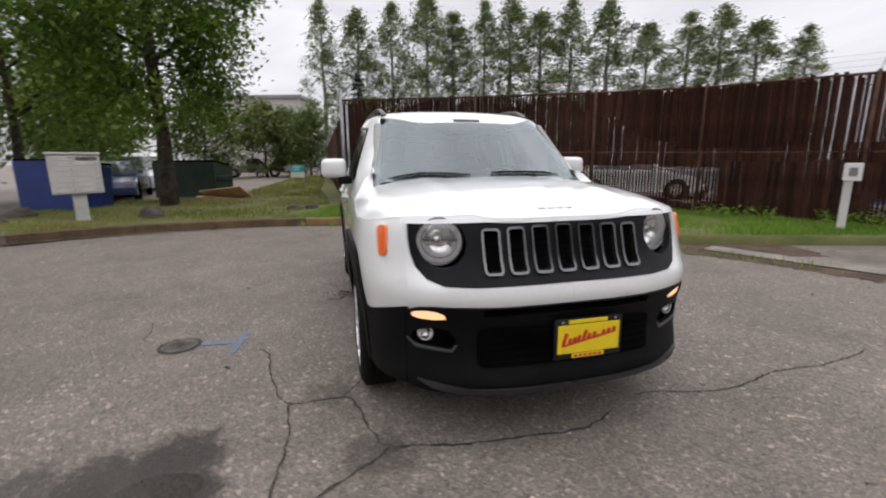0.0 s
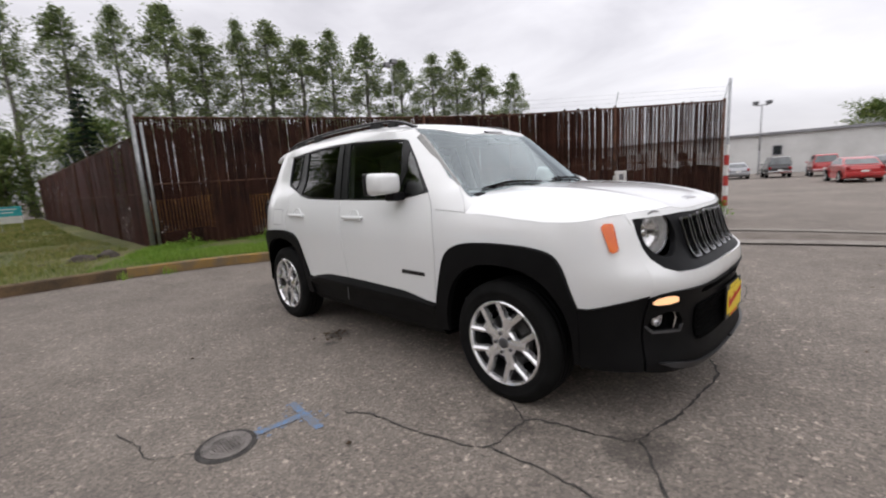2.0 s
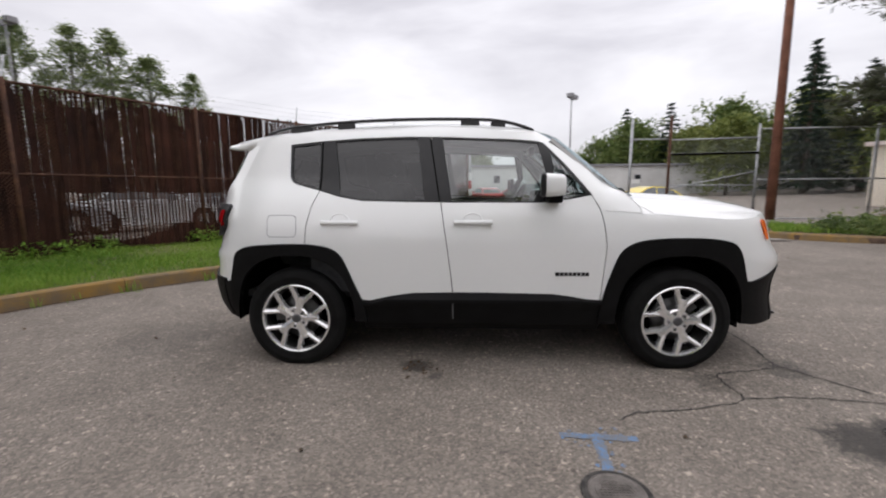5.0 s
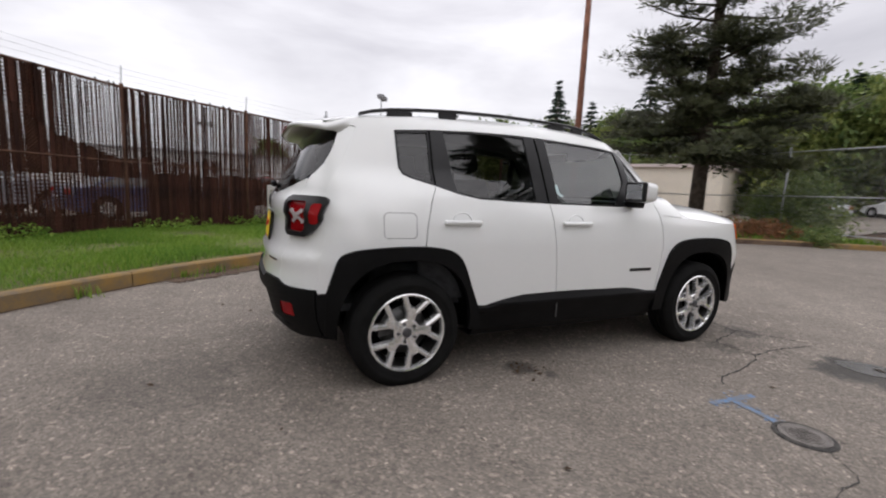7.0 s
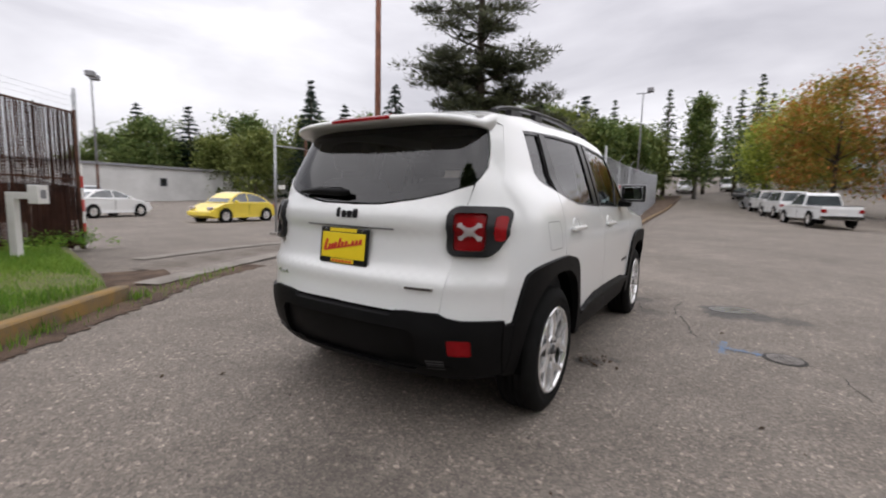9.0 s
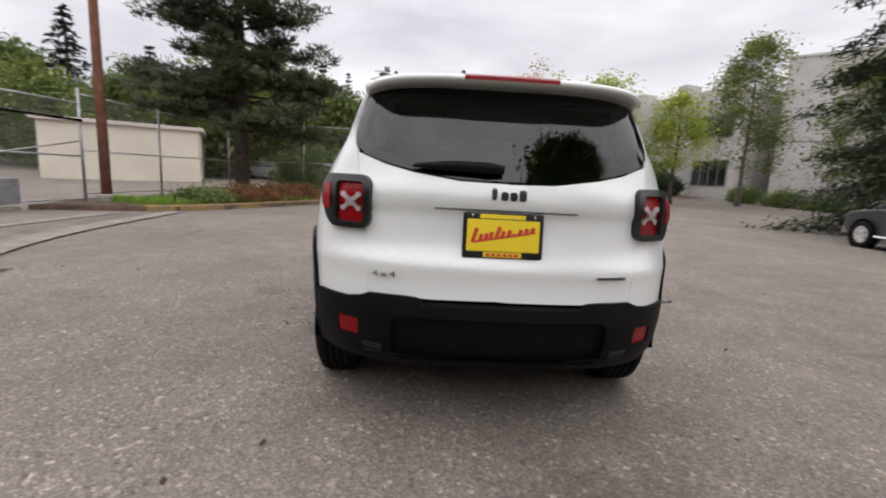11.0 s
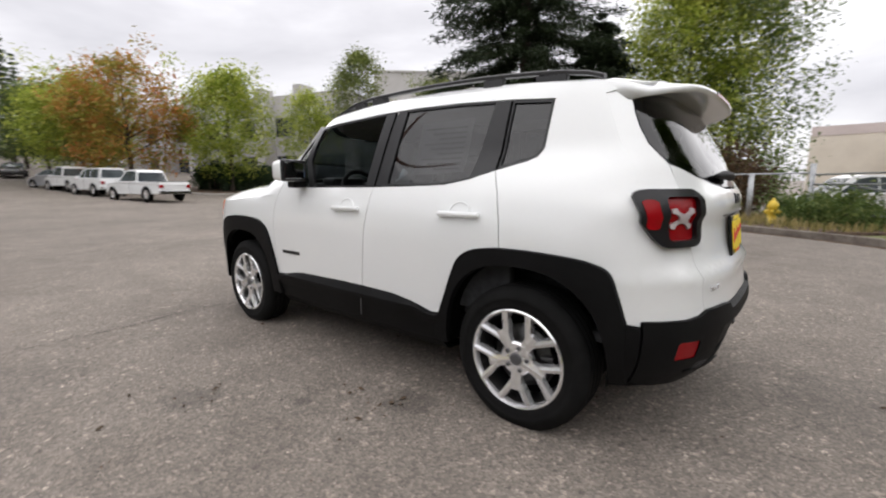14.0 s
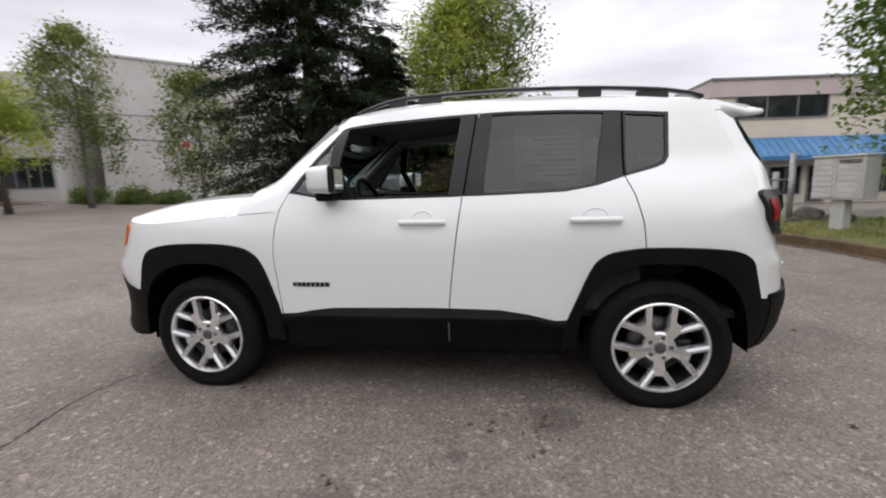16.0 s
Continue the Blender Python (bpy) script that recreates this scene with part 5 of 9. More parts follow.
def build_white_building():
    """The long low white building at the back of the car lot; its front looks down on the lot."""
    t = thing("white_building", "long low white block building with small square windows", "building")
    m, ln = wall_frame((-32, 59.5), (62, 60.5))
    z = gz(0, 60)
    part("wall", boxed((0, 0, z - 0.2), (ln, 14, z + 4.3), 0, m), M_WALL_WHITE, t)
    part("roof", boxed((-0.3, -0.35, z + 4.3), (ln + 0.3, 14.3, z + 4.6), 0.03, m), M_LAMP_GREY, t, "grey metal eaves")
    for k in range(9):
        x = 6 + 10 * k
        pane_window(t, m, x, x + 0.9, z + 2.0, z + 3.1, -0.03)
    for k in range(3):
        part("door", boxed((11 + 30 * k, -0.05, z), (14 + 30 * k, 0.02, z + 3.0), 0.01, m), M_WALL_GREY, t, "grey roller door")


def build_grey_building():
    """The two-storey concrete building: a blank end wall and a recessed wing with ribbon windows between fins."""
    t = thing("concrete_building", "two-storey grey tilt-up concrete office building with dark windows", "building")
    z = 0.9
    m, ln = wall_frame((39.4, -34.4), (22.0, -52.0))
    part("wall", boxed((0, 0, -0.5), (ln, 22, z + 13.5), 0, m), M_WALL_GREY, t)
    for h in (8.0, 5.6):
        part("reveal", boxed((0, -0.035, z + h), (ln, 0.01, z + h + 0.10), 0, m), M_LAMP_GREY, t, "dark panel joint")
    part("parapet", boxed((-0.1, -0.12, z + 13.5), (ln + 0.1, 0.5, z + 13.75), 0.02, m), M_WALL_GREY, t)
    part("accent", boxed((7.0, -0.05, z + 5.0), (7.7, 0.0, z + 5.6), 0.02, m), M_RED, t, "small red wall plate")
    m2, ln2 = wall_frame((78, -20.5), (41.5, -31.5))
    part("wall", boxed((0, 0, -0.5), (ln2, 12, z + 11.4), 0, m2), M_WALL_GREY, t)
    for k in range(6):
        x = 0.8 + k * 6.4
        part("fin", boxed((x - 0.6, -2.2, -0.5), (x + 0.6, -0.004, z + 12.0), 0.03, m2), M_WALL_GREY, t)
        if x + 5.6 < ln2 + 1:
            pane_window(t, m2, x + 0.8, min(x + 5.6, ln2 - 0.2), z + 6.2, z + 8.6, -0.02, 4)
            pane_window(t, m2, x + 0.8, min(x + 5.6, ln2 - 0.2), z + 1.0, z + 3.8, -0.02, 4)


def build_awning_building():
    """The cream warehouse with a blue stripe and, at its office front, a blue standing-seam awning."""
    t = thing("cream_building", "cream two-storey warehouse with blue stripe and blue metal awning", "building")
    c, fr, sd = (-12.6, -26.9), (-30.0, -29.4), (-10.9, -61)
    z = gz(-12, -26)
    m, ln = wall_frame(c, fr)
    h = 6.95
    foot = [c, fr, (-30.5, -63), sd]
    part("wall", prism(bmesh.new(), foot, z - 0.3, h - 1.0), M_WALL_CREAM, t)
    cx, cy = sum(p[0] for p in foot) / 4, sum(p[1] for p in foot) / 4
    grown = [(cx + (x - cx) * 1.008, cy + (y - cy) * 1.008) for x, y in foot]
    part("parapet", prism(bmesh.new(), grown, h - 1.0, h), M_WALL_PINK, t, "pale pink parapet band")
    cap = [(cx + (x - cx) * 1.014, cy + (y - cy) * 1.014) for x, y in foot]
    part("coping", prism(bmesh.new(), cap, h, h + 0.12), M_LAMP_GREY, t, "grey metal coping")
    wing = [(-10.85, -60.6), (-12, -72), (-2.3, -72), (-2.1, -61.2)]
    part("wing", prism(bmesh.new(), wing, z - 0.3, h - 1.0), M_WALL_CREAM, t, "cream rear wing")
    part("wing_parapet", prism(bmesh.new(), [(x * 1.01, y * 0.999) for x, y in wing], h - 1.0, h), M_WALL_PINK, t, "pale pink parapet band")
    ms, ls = wall_frame(sd, c)
    part("stripe", boxed((0, 0.0, 1.8), (ls + 0.02, 0.03, 3.1), 0, ms @ pose(0, -0.03, 0)), M_STRIPE_BLUE, t, "broad blue painted stripe")
    part("stripe", boxed((-0.02, -0.033, 1.8), (1.25, -0.003, 3.1), 0, m), M_STRIPE_BLUE, t, "broad blue painted stripe")
    # the front looks on to the lot
    pane_window(t, m, 1.55, 7.2, 4.6, 6.1, -0.02, 3)
    pane_window(t, m, 1.5, 3.6, z + 0.55, 1.7, -0.02, 3)
    pane_window(t, m, 3.9, 5.9, z + 0.55, 1.7, -0.02, 2)
    pane_window(t, m, 6.3, 7.4, z + 0.05, 1.7, -0.02, 1)
    pane_window(t, m, 7.9, 12.0, z + 0.55, 1.7, -0.02, 4)
    aw = part("awning", bmesh.new(), M_AWNING, t, "blue standing-seam metal awning")
    for k in range(26):
        x = 1.2 + 0.46 * k
        bm = bmesh.new()
        vs = [m @ Vector(p) for p in ((x, -0.03, 3.45), (x + 0.44, -0.03, 3.45), (x + 0.44, -1.3, 2.25), (x, -1.3, 2.25), (x, -1.3, 2.0), (x + 0.44, -1.3, 2.0))]
        v = [bm.verts.new(p) for p in vs]
        bm.faces.new((v[0], v[1], v[2], v[3]))
        bm.faces.new((v[3], v[2], v[5], v[4]))
        part("panel", bm, M_AWNING, aw)
        part("seam", tube(bmesh.new(), [m @ Vector((x + 0.45, -0.03, 3.47)), m @ Vector((x + 0.45, -1.32, 2.25))], 0.025, 5), M_AWNING, aw)
    bm = bmesh.new()
    bm.faces.new([bm.verts.new(m @ Vector(p)) for p in ((1.2, -0.03, 3.45), (1.2, -1.3, 2.25), (1.2, -1.3, 2.0), (1.2, -0.03, 2.0))])
    part("end_panel", bm, M_AWNING, aw)
    part("downpipe", tube(bmesh.new(), [m @ Vector((0.2, -0.08, z)), m @ Vector((0.2, -0.08, h - 0.6))], 0.05, 8), M_WALL_CREAM, t)
    part("vent", lathe(bmesh.new(), [(0.18, 0), (0.18, 0.5), (0.3, 0.5), (0.3, 0.75), (0.01, 0.8)], 12, pose(-13, -36, h)), M_LAMP_GREY, t, "rooftop vent", smooth=True)


def build_tan_shed():
    t = thing("tan_building", "low tan building behind the chain-link fence", "building")
    part("wall", boxed((0, 0, -0.3), (16, 9, 3.6), 0, pose(29, 17, gz(29, 17), 0, 0, 24)), M_WALL_CREAM, t)
    part("roof", boxed((-0.3, -0.3, 3.6), (16.3, 9.3, 3.85), 0.03, pose(29, 17, gz(29, 17), 0, 0, 24)), M_WALL_PINK, t)
    t = thing("walkway_building", "pale building with a glazed upper walkway far behind the trees", "building")
    mm = pose(-62, -17, 0, 0, 0, 75)
    part("wall", boxed((0, 0, -0.3), (13, 8, 9.5), 0, mm), M_WALL_GREY, t)
    part("roof", boxed((-0.4, -0.4, 9.5), (13.4, 8.4, 9.9), 0.03, mm), M_LAMP_GREY, t)
    for k in range(6):
        pane_window(t, mm @ Matrix.Diagonal((1, -1, 1, 1)) @ pose(0, -8, 0), 0.5 + 2.05 * k, 2.4 + 2.05 * k, 6.6, 8.6, -0.03, 1)


build_white_building()
build_grey_building()
build_awning_building()
build_tan_shed()

# poles and lamps


def flood_lamp(x, y, h, turn, heads=2, label="tall steel pole with two flood lamps", lower=None):
    z = gz(x, y)
    t = thing("lamp_post", label, "lamp post", pose(x, y, z, 0, 0, turn))
    part("pole", tube(bmesh.new(), [(0, 0, -0.2), (0, 0, h * 0.35)], 0.09, 10), lower or M_LAMP_GREY, t, smooth=True)
    part("mast", tube(bmesh.new(), [(0, 0, h * 0.35), (0, 0, h)], [0.075, 0.05], 10), M_LAMP_GREY, t, smooth=True)
    part("cross_arm", tube(bmesh.new(), [(-0.55, 0, h - 0.05), (0.55, 0, h - 0.05)], 0.04, 8), M_LAMP_GREY, t, smooth=True)
    for k in range(heads):
        sx = (-0.55, 0.55)[k]
        head = part("lamp_head", boxed((sx - 0.24, -0.35, h), (sx + 0.24, 0.2, h + 0.36), 0.05), M_LAMP_GREY, t)
        part("lens", boxed((sx - 0.18, -0.375, h + 0.05), (sx + 0.18, -0.35, h + 0.31), 0.01), M_DARK_PANE, head)


flood_lamp(-27.2, 22.0, 11.2, -10)
flood_lamp(9.05, 35.6, 9.0, 60, lower=M_RUST)
flood_lamp(-6.0, 52, 7.0, 20)
flood_lamp(38, 5.0, 10.0, 90, heads=1, label="tall steel pole with a flood lamp beside the road", lower=M_WOODPOLE)


def build_utility_pole():
    t = thing("utility_pole", "tall reddish-brown wooden utility pole", "utility pole", pose(8.64, 9.2, gz(8.6, 9.2)))
    part("pole", tube(bmesh.new(), [(0, 0, -0.2), (-0.02, 0, 5.5), (-0.05, 0, 13)], [0.130, 0.105, 0.08], 14), M_WOODPOLE, t, smooth=True)
    part("collar", lathe(bmesh.new(), [(0.22, 0.0), (0.22, 0.3), (0.17, 0.34)], 14), M_CONCRETE, t, "concrete collar at the foot")


build_utility_pole()

# lawn and driveway fittings


def build_mailbox():
    """A cluster mailbox on a pillar: two columns of small doors, a wide slot."""
    t = thing("cluster_mailbox", "beige metal cluster mailbox on a square pillar", "mailbox", pose(-6.5, -5.9, 0.08, 0, 0, 118))
    part("pillar", boxed((-0.11, -0.11, -0.1), (0.11, 0.11, 0.66), 0.012), M_MAILBOX, t)
    part("base", boxed((-0.17, -0.17, -0.05), (0.17, 0.17, 0.06), 0.01), M_CONCRETE, t)
    part("cabinet", boxed((-0.40, -0.2, 0.62), (0.40, 0.24, 1.38), 0.012), M_MAILBOX, t)
    part("hood", boxed((-0.42, -0.24, 1.38), (0.42, 0.26, 1.42), 0.012), M_MAILBOX, t)
    for c in range(2):
        for r in range(7):
            if r == 6 and c:
                continue
            x0 = -0.37 + 0.375 * c
            z0 = 0.66 + 0.10 * r
            d = part("door", boxed((x0, -0.214, z0), (x0 + 0.36, -0.2, z0 + 0.09), 0.003), M_MAILBOX, t)
            part("lock", lathe(bmesh.new(), [(0.011, 0), (0.011, 0.006), (0.001, 0.007)], 8, pose(x0 + 0.31, -0.214, z0 + 0.045, 90)), M_IRON, d)
    part("slot", boxed((0.03, -0.222, 1.27), (0.35, -0.2, 1.33), 0.003), M_IRON, t, "dark outgoing mail slot")


build_mailbox()


def build_stand():
    """The bent pedestal with a card reader by the gate."""
    t = thing("gate_keypad_stand", "white bent steel pedestal with a small keypad box", "keypad stand", pose(-1.62, 7.36, gz(-1.6, 7.36) + 0.1, 0, 0, -52))
    part("post", boxed((-0.055, -0.055, -0.1), (0.055, 0.055, 1.05), 0.008), M_WHITE_PAINT, t)
    part("arm", boxed((-0.055, -0.05, 0.95), (0.40, 0.05, 1.05), 0.008), M_WHITE_PAINT, t)
    part("foot_plate", boxed((-0.12, -0.12, -0.02), (0.12, 0.12, 0.02), 0.004), M_WHITE_PAINT, t)
    b = part("keypad_box", boxed((0.30, -0.11, 0.88), (0.44, 0.11, 1.16), 0.012), M_WHITE_PAINT, t)
    part("keypad", boxed((0.44, -0.05, 0.96), (0.447, 0.05, 1.09), 0.002), M_LAMP_GREY, b)


build_stand()


def dumpster(x, y, turn, material, w, d, h, label):
    t = thing("dumpster", label, "dumpster", pose(x, y, gz(x, y) + 0.06, 0, 0, turn))
    bm = bmesh.new()
    prof = [(-d / 2, 0.08), (d / 2, 0.08), (d / 2 + 0.12, h * 0.85), (-d / 2, h)]
    lo = [bm.verts.new((-w / 2, u, v)) for u, v in prof]
    hi = [bm.verts.new((w / 2, u, v)) for u, v in prof]
    bm.faces.new(lo)
    bm.faces.new(hi[::-1])
    for k in range(4):
        bm.faces.new((lo[k], hi[k], hi[(k + 1) % 4], lo[(k + 1) % 4]))
    bmesh.ops.recalc_face_normals(bm, faces=bm.faces)
    part("body", bm, material, t)
    for k in range(4):
        x0 = -w / 2 + (k + 0.5) * w / 4
        part("rib", boxed((x0 - 0.03, d / 2 + 0.0, 0.12), (x0 + 0.03, d / 2 + 0.14, h * 0.8), 0.01), material, t)
    for s in (-1, 1):
        part("lid", boxed((s * w / 4 - w / 4 + 0.01, -d / 2 - 0.02, h * 0.0 + 0.02), (s * w / 4 + w / 4 - 0.01, d / 2 + 0.16, 0.06), 0.01, pose(0, 0, h * 0.94, -6)), M_DARK, t, "black plastic lid")
        part("fork_pocket", boxed((s * w / 2 - 0.06, -d / 2 + 0.1, h * 0.5), (s * w / 2 + 0.06, d / 2 - 0.1, h * 0.62), 0.01), material, t)
        part("caster", lathe(bmesh.new(), [(0.001, -0.03), (0.08, -0.03), (0.08, 0.03), (0.001, 0.03)], 12, pose(s * (w / 2 - 0.15), d / 2 - 0.2, 0.08, 0, 90)), M_TYRE, t)


dumpster(-10.1, -7.9, 70, M_BLUE_BIN, 1.5, 1.2, 1.35, "blue steel dumpster behind the mailbox")
dumpster(-13.2, -5.6, 78, M_GREEN_BIN, 2.0, 1.3, 1.25, "dark green steel dumpster beside the tree")


def rock(x, y, s, seed, label="rounded grey-brown landscape rock on the lawn"):
    rnd = random.Random(seed)
    bm = bmesh.new()
    bmesh.ops.create_icosphere(bm, subdivisions=3, radius=1)
    for v in bm.verts:
        k = 1 + 0.28 * noise.noise(v.co * 1.3 + Vector((seed, 0, 0))) + 0.1 * noise.noise(v.co * 3.5 + Vector((0, seed, 0)))
        v.co = Vector((v.co.x * s * k * rnd.uniform(1.0, 1.02), v.co.y * s * 0.8 * k, v.co.z * s * 0.62 * k + s * 0.3))
    ob = part("rock", bm, M_ROCK, smooth=True)
    ob.matrix_world = pose(x, y, gz(x, y) + 0.10, 0, 0, 50 * seed)
    tagged(ob, label, "rock")


for k, (x, y, s) in enumerate(((-7.25, -1.9, 0.20), (-7.4, -1.48, 0.20), (-6.75, -4.75, 0.30), (-7.35, -8.2, 0.40), (-7.6, -7.6, 0.3), (-7.4, -2.4, 0.09), (-6.6, -7.4, 0.2))):
    rock(x, y, s, k + 2)


def build_boards():
    t = thing("scrap_board", "raw wooden boards lying on the lawn edge", "boards", pose(-10.9, -4.3, 0.16, 0, 0, 68))
    part("board", boxed((-0.75, -0.12, 0.0), (0.75, 0.12, 0.05), 0.005, pose(0, 0, 0.02, 6, 3, 4)), M_PLY, t)
    part("board", boxed((-0.75, -0.3, 0.0), (0.75, 0.3, 0.04), 0.005, pose(0.1, 0.1, 0.16, -33, -6, -8)), M_PLY, t)
    part("plank", boxed((-0.7, -0.06, 0.0), (0.7, 0.06, 0.03), 0.004, pose(-0.5, -0.3, 0.0, 0, 0, 9)), M_CONCRETE, t)


build_boards()


def build_yard_sign():
    t = thing("yard_sign", "small teal and white sign standing on the grass", "sign", pose(-20.2, -2.65, 0.14, 0, 0, -3))
    part("board", boxed((-0.03, -0.33, 0.35), (0.03, 0.33, 0.62), 0.006), M_WHITE, t)
    part("header", boxed((-0.034, -0.33, 0.62), (0.034, 0.33, 0.98), 0.006), M_TEAL, t, "teal upper half")
    for k in range(2):
        part("text_bar", boxed((0.034, -0.22, 0.86 - 0.12 * k), (0.038, 0.20 - 0.1 * k, 0.90 - 0.12 * k)), M_WHITE, t)
    for s in (-1, 1):
        part("leg", tube(bmesh.new(), [(0, s * 0.28, -0.1), (0, s * 0.28, 0.4)], 0.015, 6), M_GALV, t)


build_yard_sign()


def build_hydrant():
    t = thing("fire_hydrant", "yellow fire hydrant between grey bollards", "hydrant", pose(-1.6, -12.4, gz(-1.6, -12.4) + 0.1))
    part("barrel", lathe(bmesh.new(), [(0.15, 0), (0.15, 0.05), (0.11, 0.06), (0.11, 0.42), (0.14, 0.44), (0.14, 0.50), (0.12, 0.56), (0.07, 0.64), (0.03, 0.66), (0.03, 0.71), (0.001, 0.71)], 18), M_HYDRANT, t, smooth=True)
    for a in (0, 90, 180):
        part("outlet", lathe(bmesh.new(), [(0.06, 0.09), (0.06, 0.17), (0.02, 0.175), (0.02, 0.2), (0.001, 0.2)], 12, pose(0, 0, 0.34, 0, 90, a)), M_HYDRANT, t, smooth=True)


build_hydrant()


def build_rail_fence():
    """Pipe-rail gate and posts beyond the south bed."""
    t = thing("pipe_gate", "galvanised pipe gate with sagging rails beyond the bed", "gate")
    z = gz(-5, -13)
    for x, y, h in ((-2.35, -12.9, 1.75), (-1.0, -13.0, 1.5), (-7.45, -9.1, 1.85), (-7.3, -9.5, 1.4)):
        part("post", tube(bmesh.new(), [(x, y, z - 0.1), (x, y, z + h)], 0.07, 10), M_GALV, t, smooth=True)
    for a, b in (((-7.45, -9.1, 1.55), (-2.35, -12.9, 1.45)), ((-7.45, -9.1, 1.2), (-2.35, -12.9, 1.2)), ((-7.3, -9.5, 0.3), (-3.2, -12.4, 1.15)), ((-7.3, -9.5, 0.45), (-2.35, -12.9, 0.45)), ((-2.35, -12.9, 1.5), (6.0, -19.5, 1.5))):
        part("rail", tube(bmesh.new(), [(a[0], a[1], z + a[2]), (b[0], b[1], z + b[2])], 0.024, 8), M_GALV, t, smooth=True)


build_rail_fence()


def build_yard_clutter():
    """Crates, leaning sheets and a skip beside the cream building."""
    for x, y, w, d, h, turn in ((-5.5, -20.4, 1.5, 1.2, 1.05, 12), (-6.9, -21.2, 1.2, 1.1, 0.85, -8), (-8.2, -22.6, 1.3, 1.1, 0.7, 20)):
        t = thing("shipping_crate", "brown cardboard crate standing on the yard asphalt", "crate", pose(x, y, gz(x, y), 0, 0, turn), "yard crates")
        part("body", boxed((-w / 2, -d / 2, 0.12), (w / 2, d / 2, h), 0.015), M_CRATE, t)
        for sx in (-1, 0, 1):
            part("skid", boxed((sx * w * 0.42 - 0.05, -d / 2, 0.0), (sx * w * 0.42 + 0.05, d / 2, 0.118), 0.004), M_PLY, t)
        part("strap", boxed((-0.03, -d / 2 - 0.004, 0.118), (0.03, d / 2 + 0.004, h + 0.004), 0.0), M_LAMP_GREY, t)
    t = thing("blue_skip", "open blue steel skip beside the warehouse wall", "skip", pose(-8.9, -18.4, gz(-9, -18.4), 0, 0, 15))
    for lo, hi in (((-1.0, -0.7, 0.05), (1.0, -0.64, 1.15)), ((-1.0, 0.64, 0.05), (1.0, 0.7, 1.15)), ((-1.0, -0.64, 0.05), (-0.94, 0.64, 1.15)), ((0.94, -0.64, 0.05), (1.0, 0.64, 1.15))):
        part("wall", boxed(lo, hi, 0.01), M_STRIPE_BLUE, t)
    part("base", boxed((-0.94, -0.64, 0.0), (0.94, 0.64, 0.06), 0.0), M_STRIPE_BLUE, t)
    t = thing("leaning_sheet", "white and blue packing sheets leaning on the skip", "sheet", pose(-7.55, -17.55, gz(-7.5, -17.5), 0, 0, 15))
    for k, mat in enumerate((M_WHITE, M_STRIPE_BLUE, M_WHITE)):
        part("sheet", boxed((-0.6 + 0.35 * k, -0.01, 0), (0.35 + 0.35 * k, 0.01, 1.15 - 0.1 * k), 0.003, pose(0, 0.03 * k, 0.02, 28, 0, 6 * k)), mat, t)
    t = thing("steel_beam", "rusty red steel beam lying on trestles", "beam", pose(-6.7, -15.6, gz(-6.7, -15.6), 0, 0, 10))
    part("beam", boxed((-0.9, -0.08, 0.72), (0.9, 0.08, 0.95), 0.01), M_RED_RUST, t)
    for x in (-0.6, 0.6):
        part("trestle", boxed((x - 0.05, -0.25, 0.0), (x + 0.05, 0.25, 0.72), 0.01), M_RUST, t)


build_yard_clutter()


# the parked car: white compact off-roader, nose along +x, its middle at the origin
M_PAINT = surf("white_car_paint", (0.765, 0.78, 0.775), (0.795, 0.805, 0.80), 0.8, 0.28, coat=1.0)
M_TRIM = surf("black_plastic_trim", (0.003, 0.003, 0.0033), (0.006, 0.006, 0.0065), 5, 0.55, 0.0006, 420, fine=0.6, spec=0.13)
M_GLOSS_BLACK = surf("gloss_black_trim", (0.008, 0.008, 0.009), (0.014, 0.014, 0.015), 5, 0.30, spec=0.35)
M_GRILLE = surf("charcoal_grille_paint", (0.005, 0.0053, 0.006), (0.009, 0.0095, 0.0105), 3, 0.42, spec=0.12)
M_CHROME = surf("chrome", (0.62, 0.62, 0.63), (0.70, 0.70, 0.71), 3, 0.12, metal=1.0)
M_DARK_CHROME = surf("smoked_chrome", (0.13, 0.13, 0.14), (0.20, 0.20, 0.21), 3, 0.2, metal=1.0)
M_REFLECTOR = surf("lamp_reflector", (0.82, 0.82, 0.83), (0.97, 0.97, 0.97), 60, 0.16, metal=0.8)
M_SLOT_RING = surf("smoked_chrome", (0.14, 0.14, 0.145), (0.20, 0.20, 0.205), 5, 0.2, metal=0.9)
M_LAMP_GLINT = surf("painted_lamp_glint", (0.80, 0.80, 0.80), (0.88, 0.88, 0.88), 9, 0.35)
M_SATIN = surf("satin_silver_rim", (0.80, 0.80, 0.805), (0.88, 0.88, 0.885), 6, 0.17, metal=0.76)
M_CHIN = surf("satin_grey_plastic", (0.05, 0.05, 0.053), (0.08, 0.08, 0.083), 5, 0.5)
M_RAIL = surf("dark_grey_rail", (0.018, 0.018, 0.019), (0.03, 0.03, 0.032), 5, 0.42)
M_SEAT = surf("dark_seat_cloth", (0.02, 0.021, 0.023), (0.04, 0.041, 0.044), 20, 0.95, 0.001, 260)
M_LINER = surf("pale_headliner", (0.32, 0.32, 0.31), (0.38, 0.38, 0.37), 20, 0.95)
M_RED_LENS = surf("red_tail_lens", (0.20, 0.003, 0.005), (0.29, 0.005, 0.008), 8, 0.22, spec=0.25)
M_CLEAR_X = surf("clear_lamp_insert", (0.38, 0.33, 0.33), (0.54, 0.49, 0.49), 8, 0.15, coat=0.4)
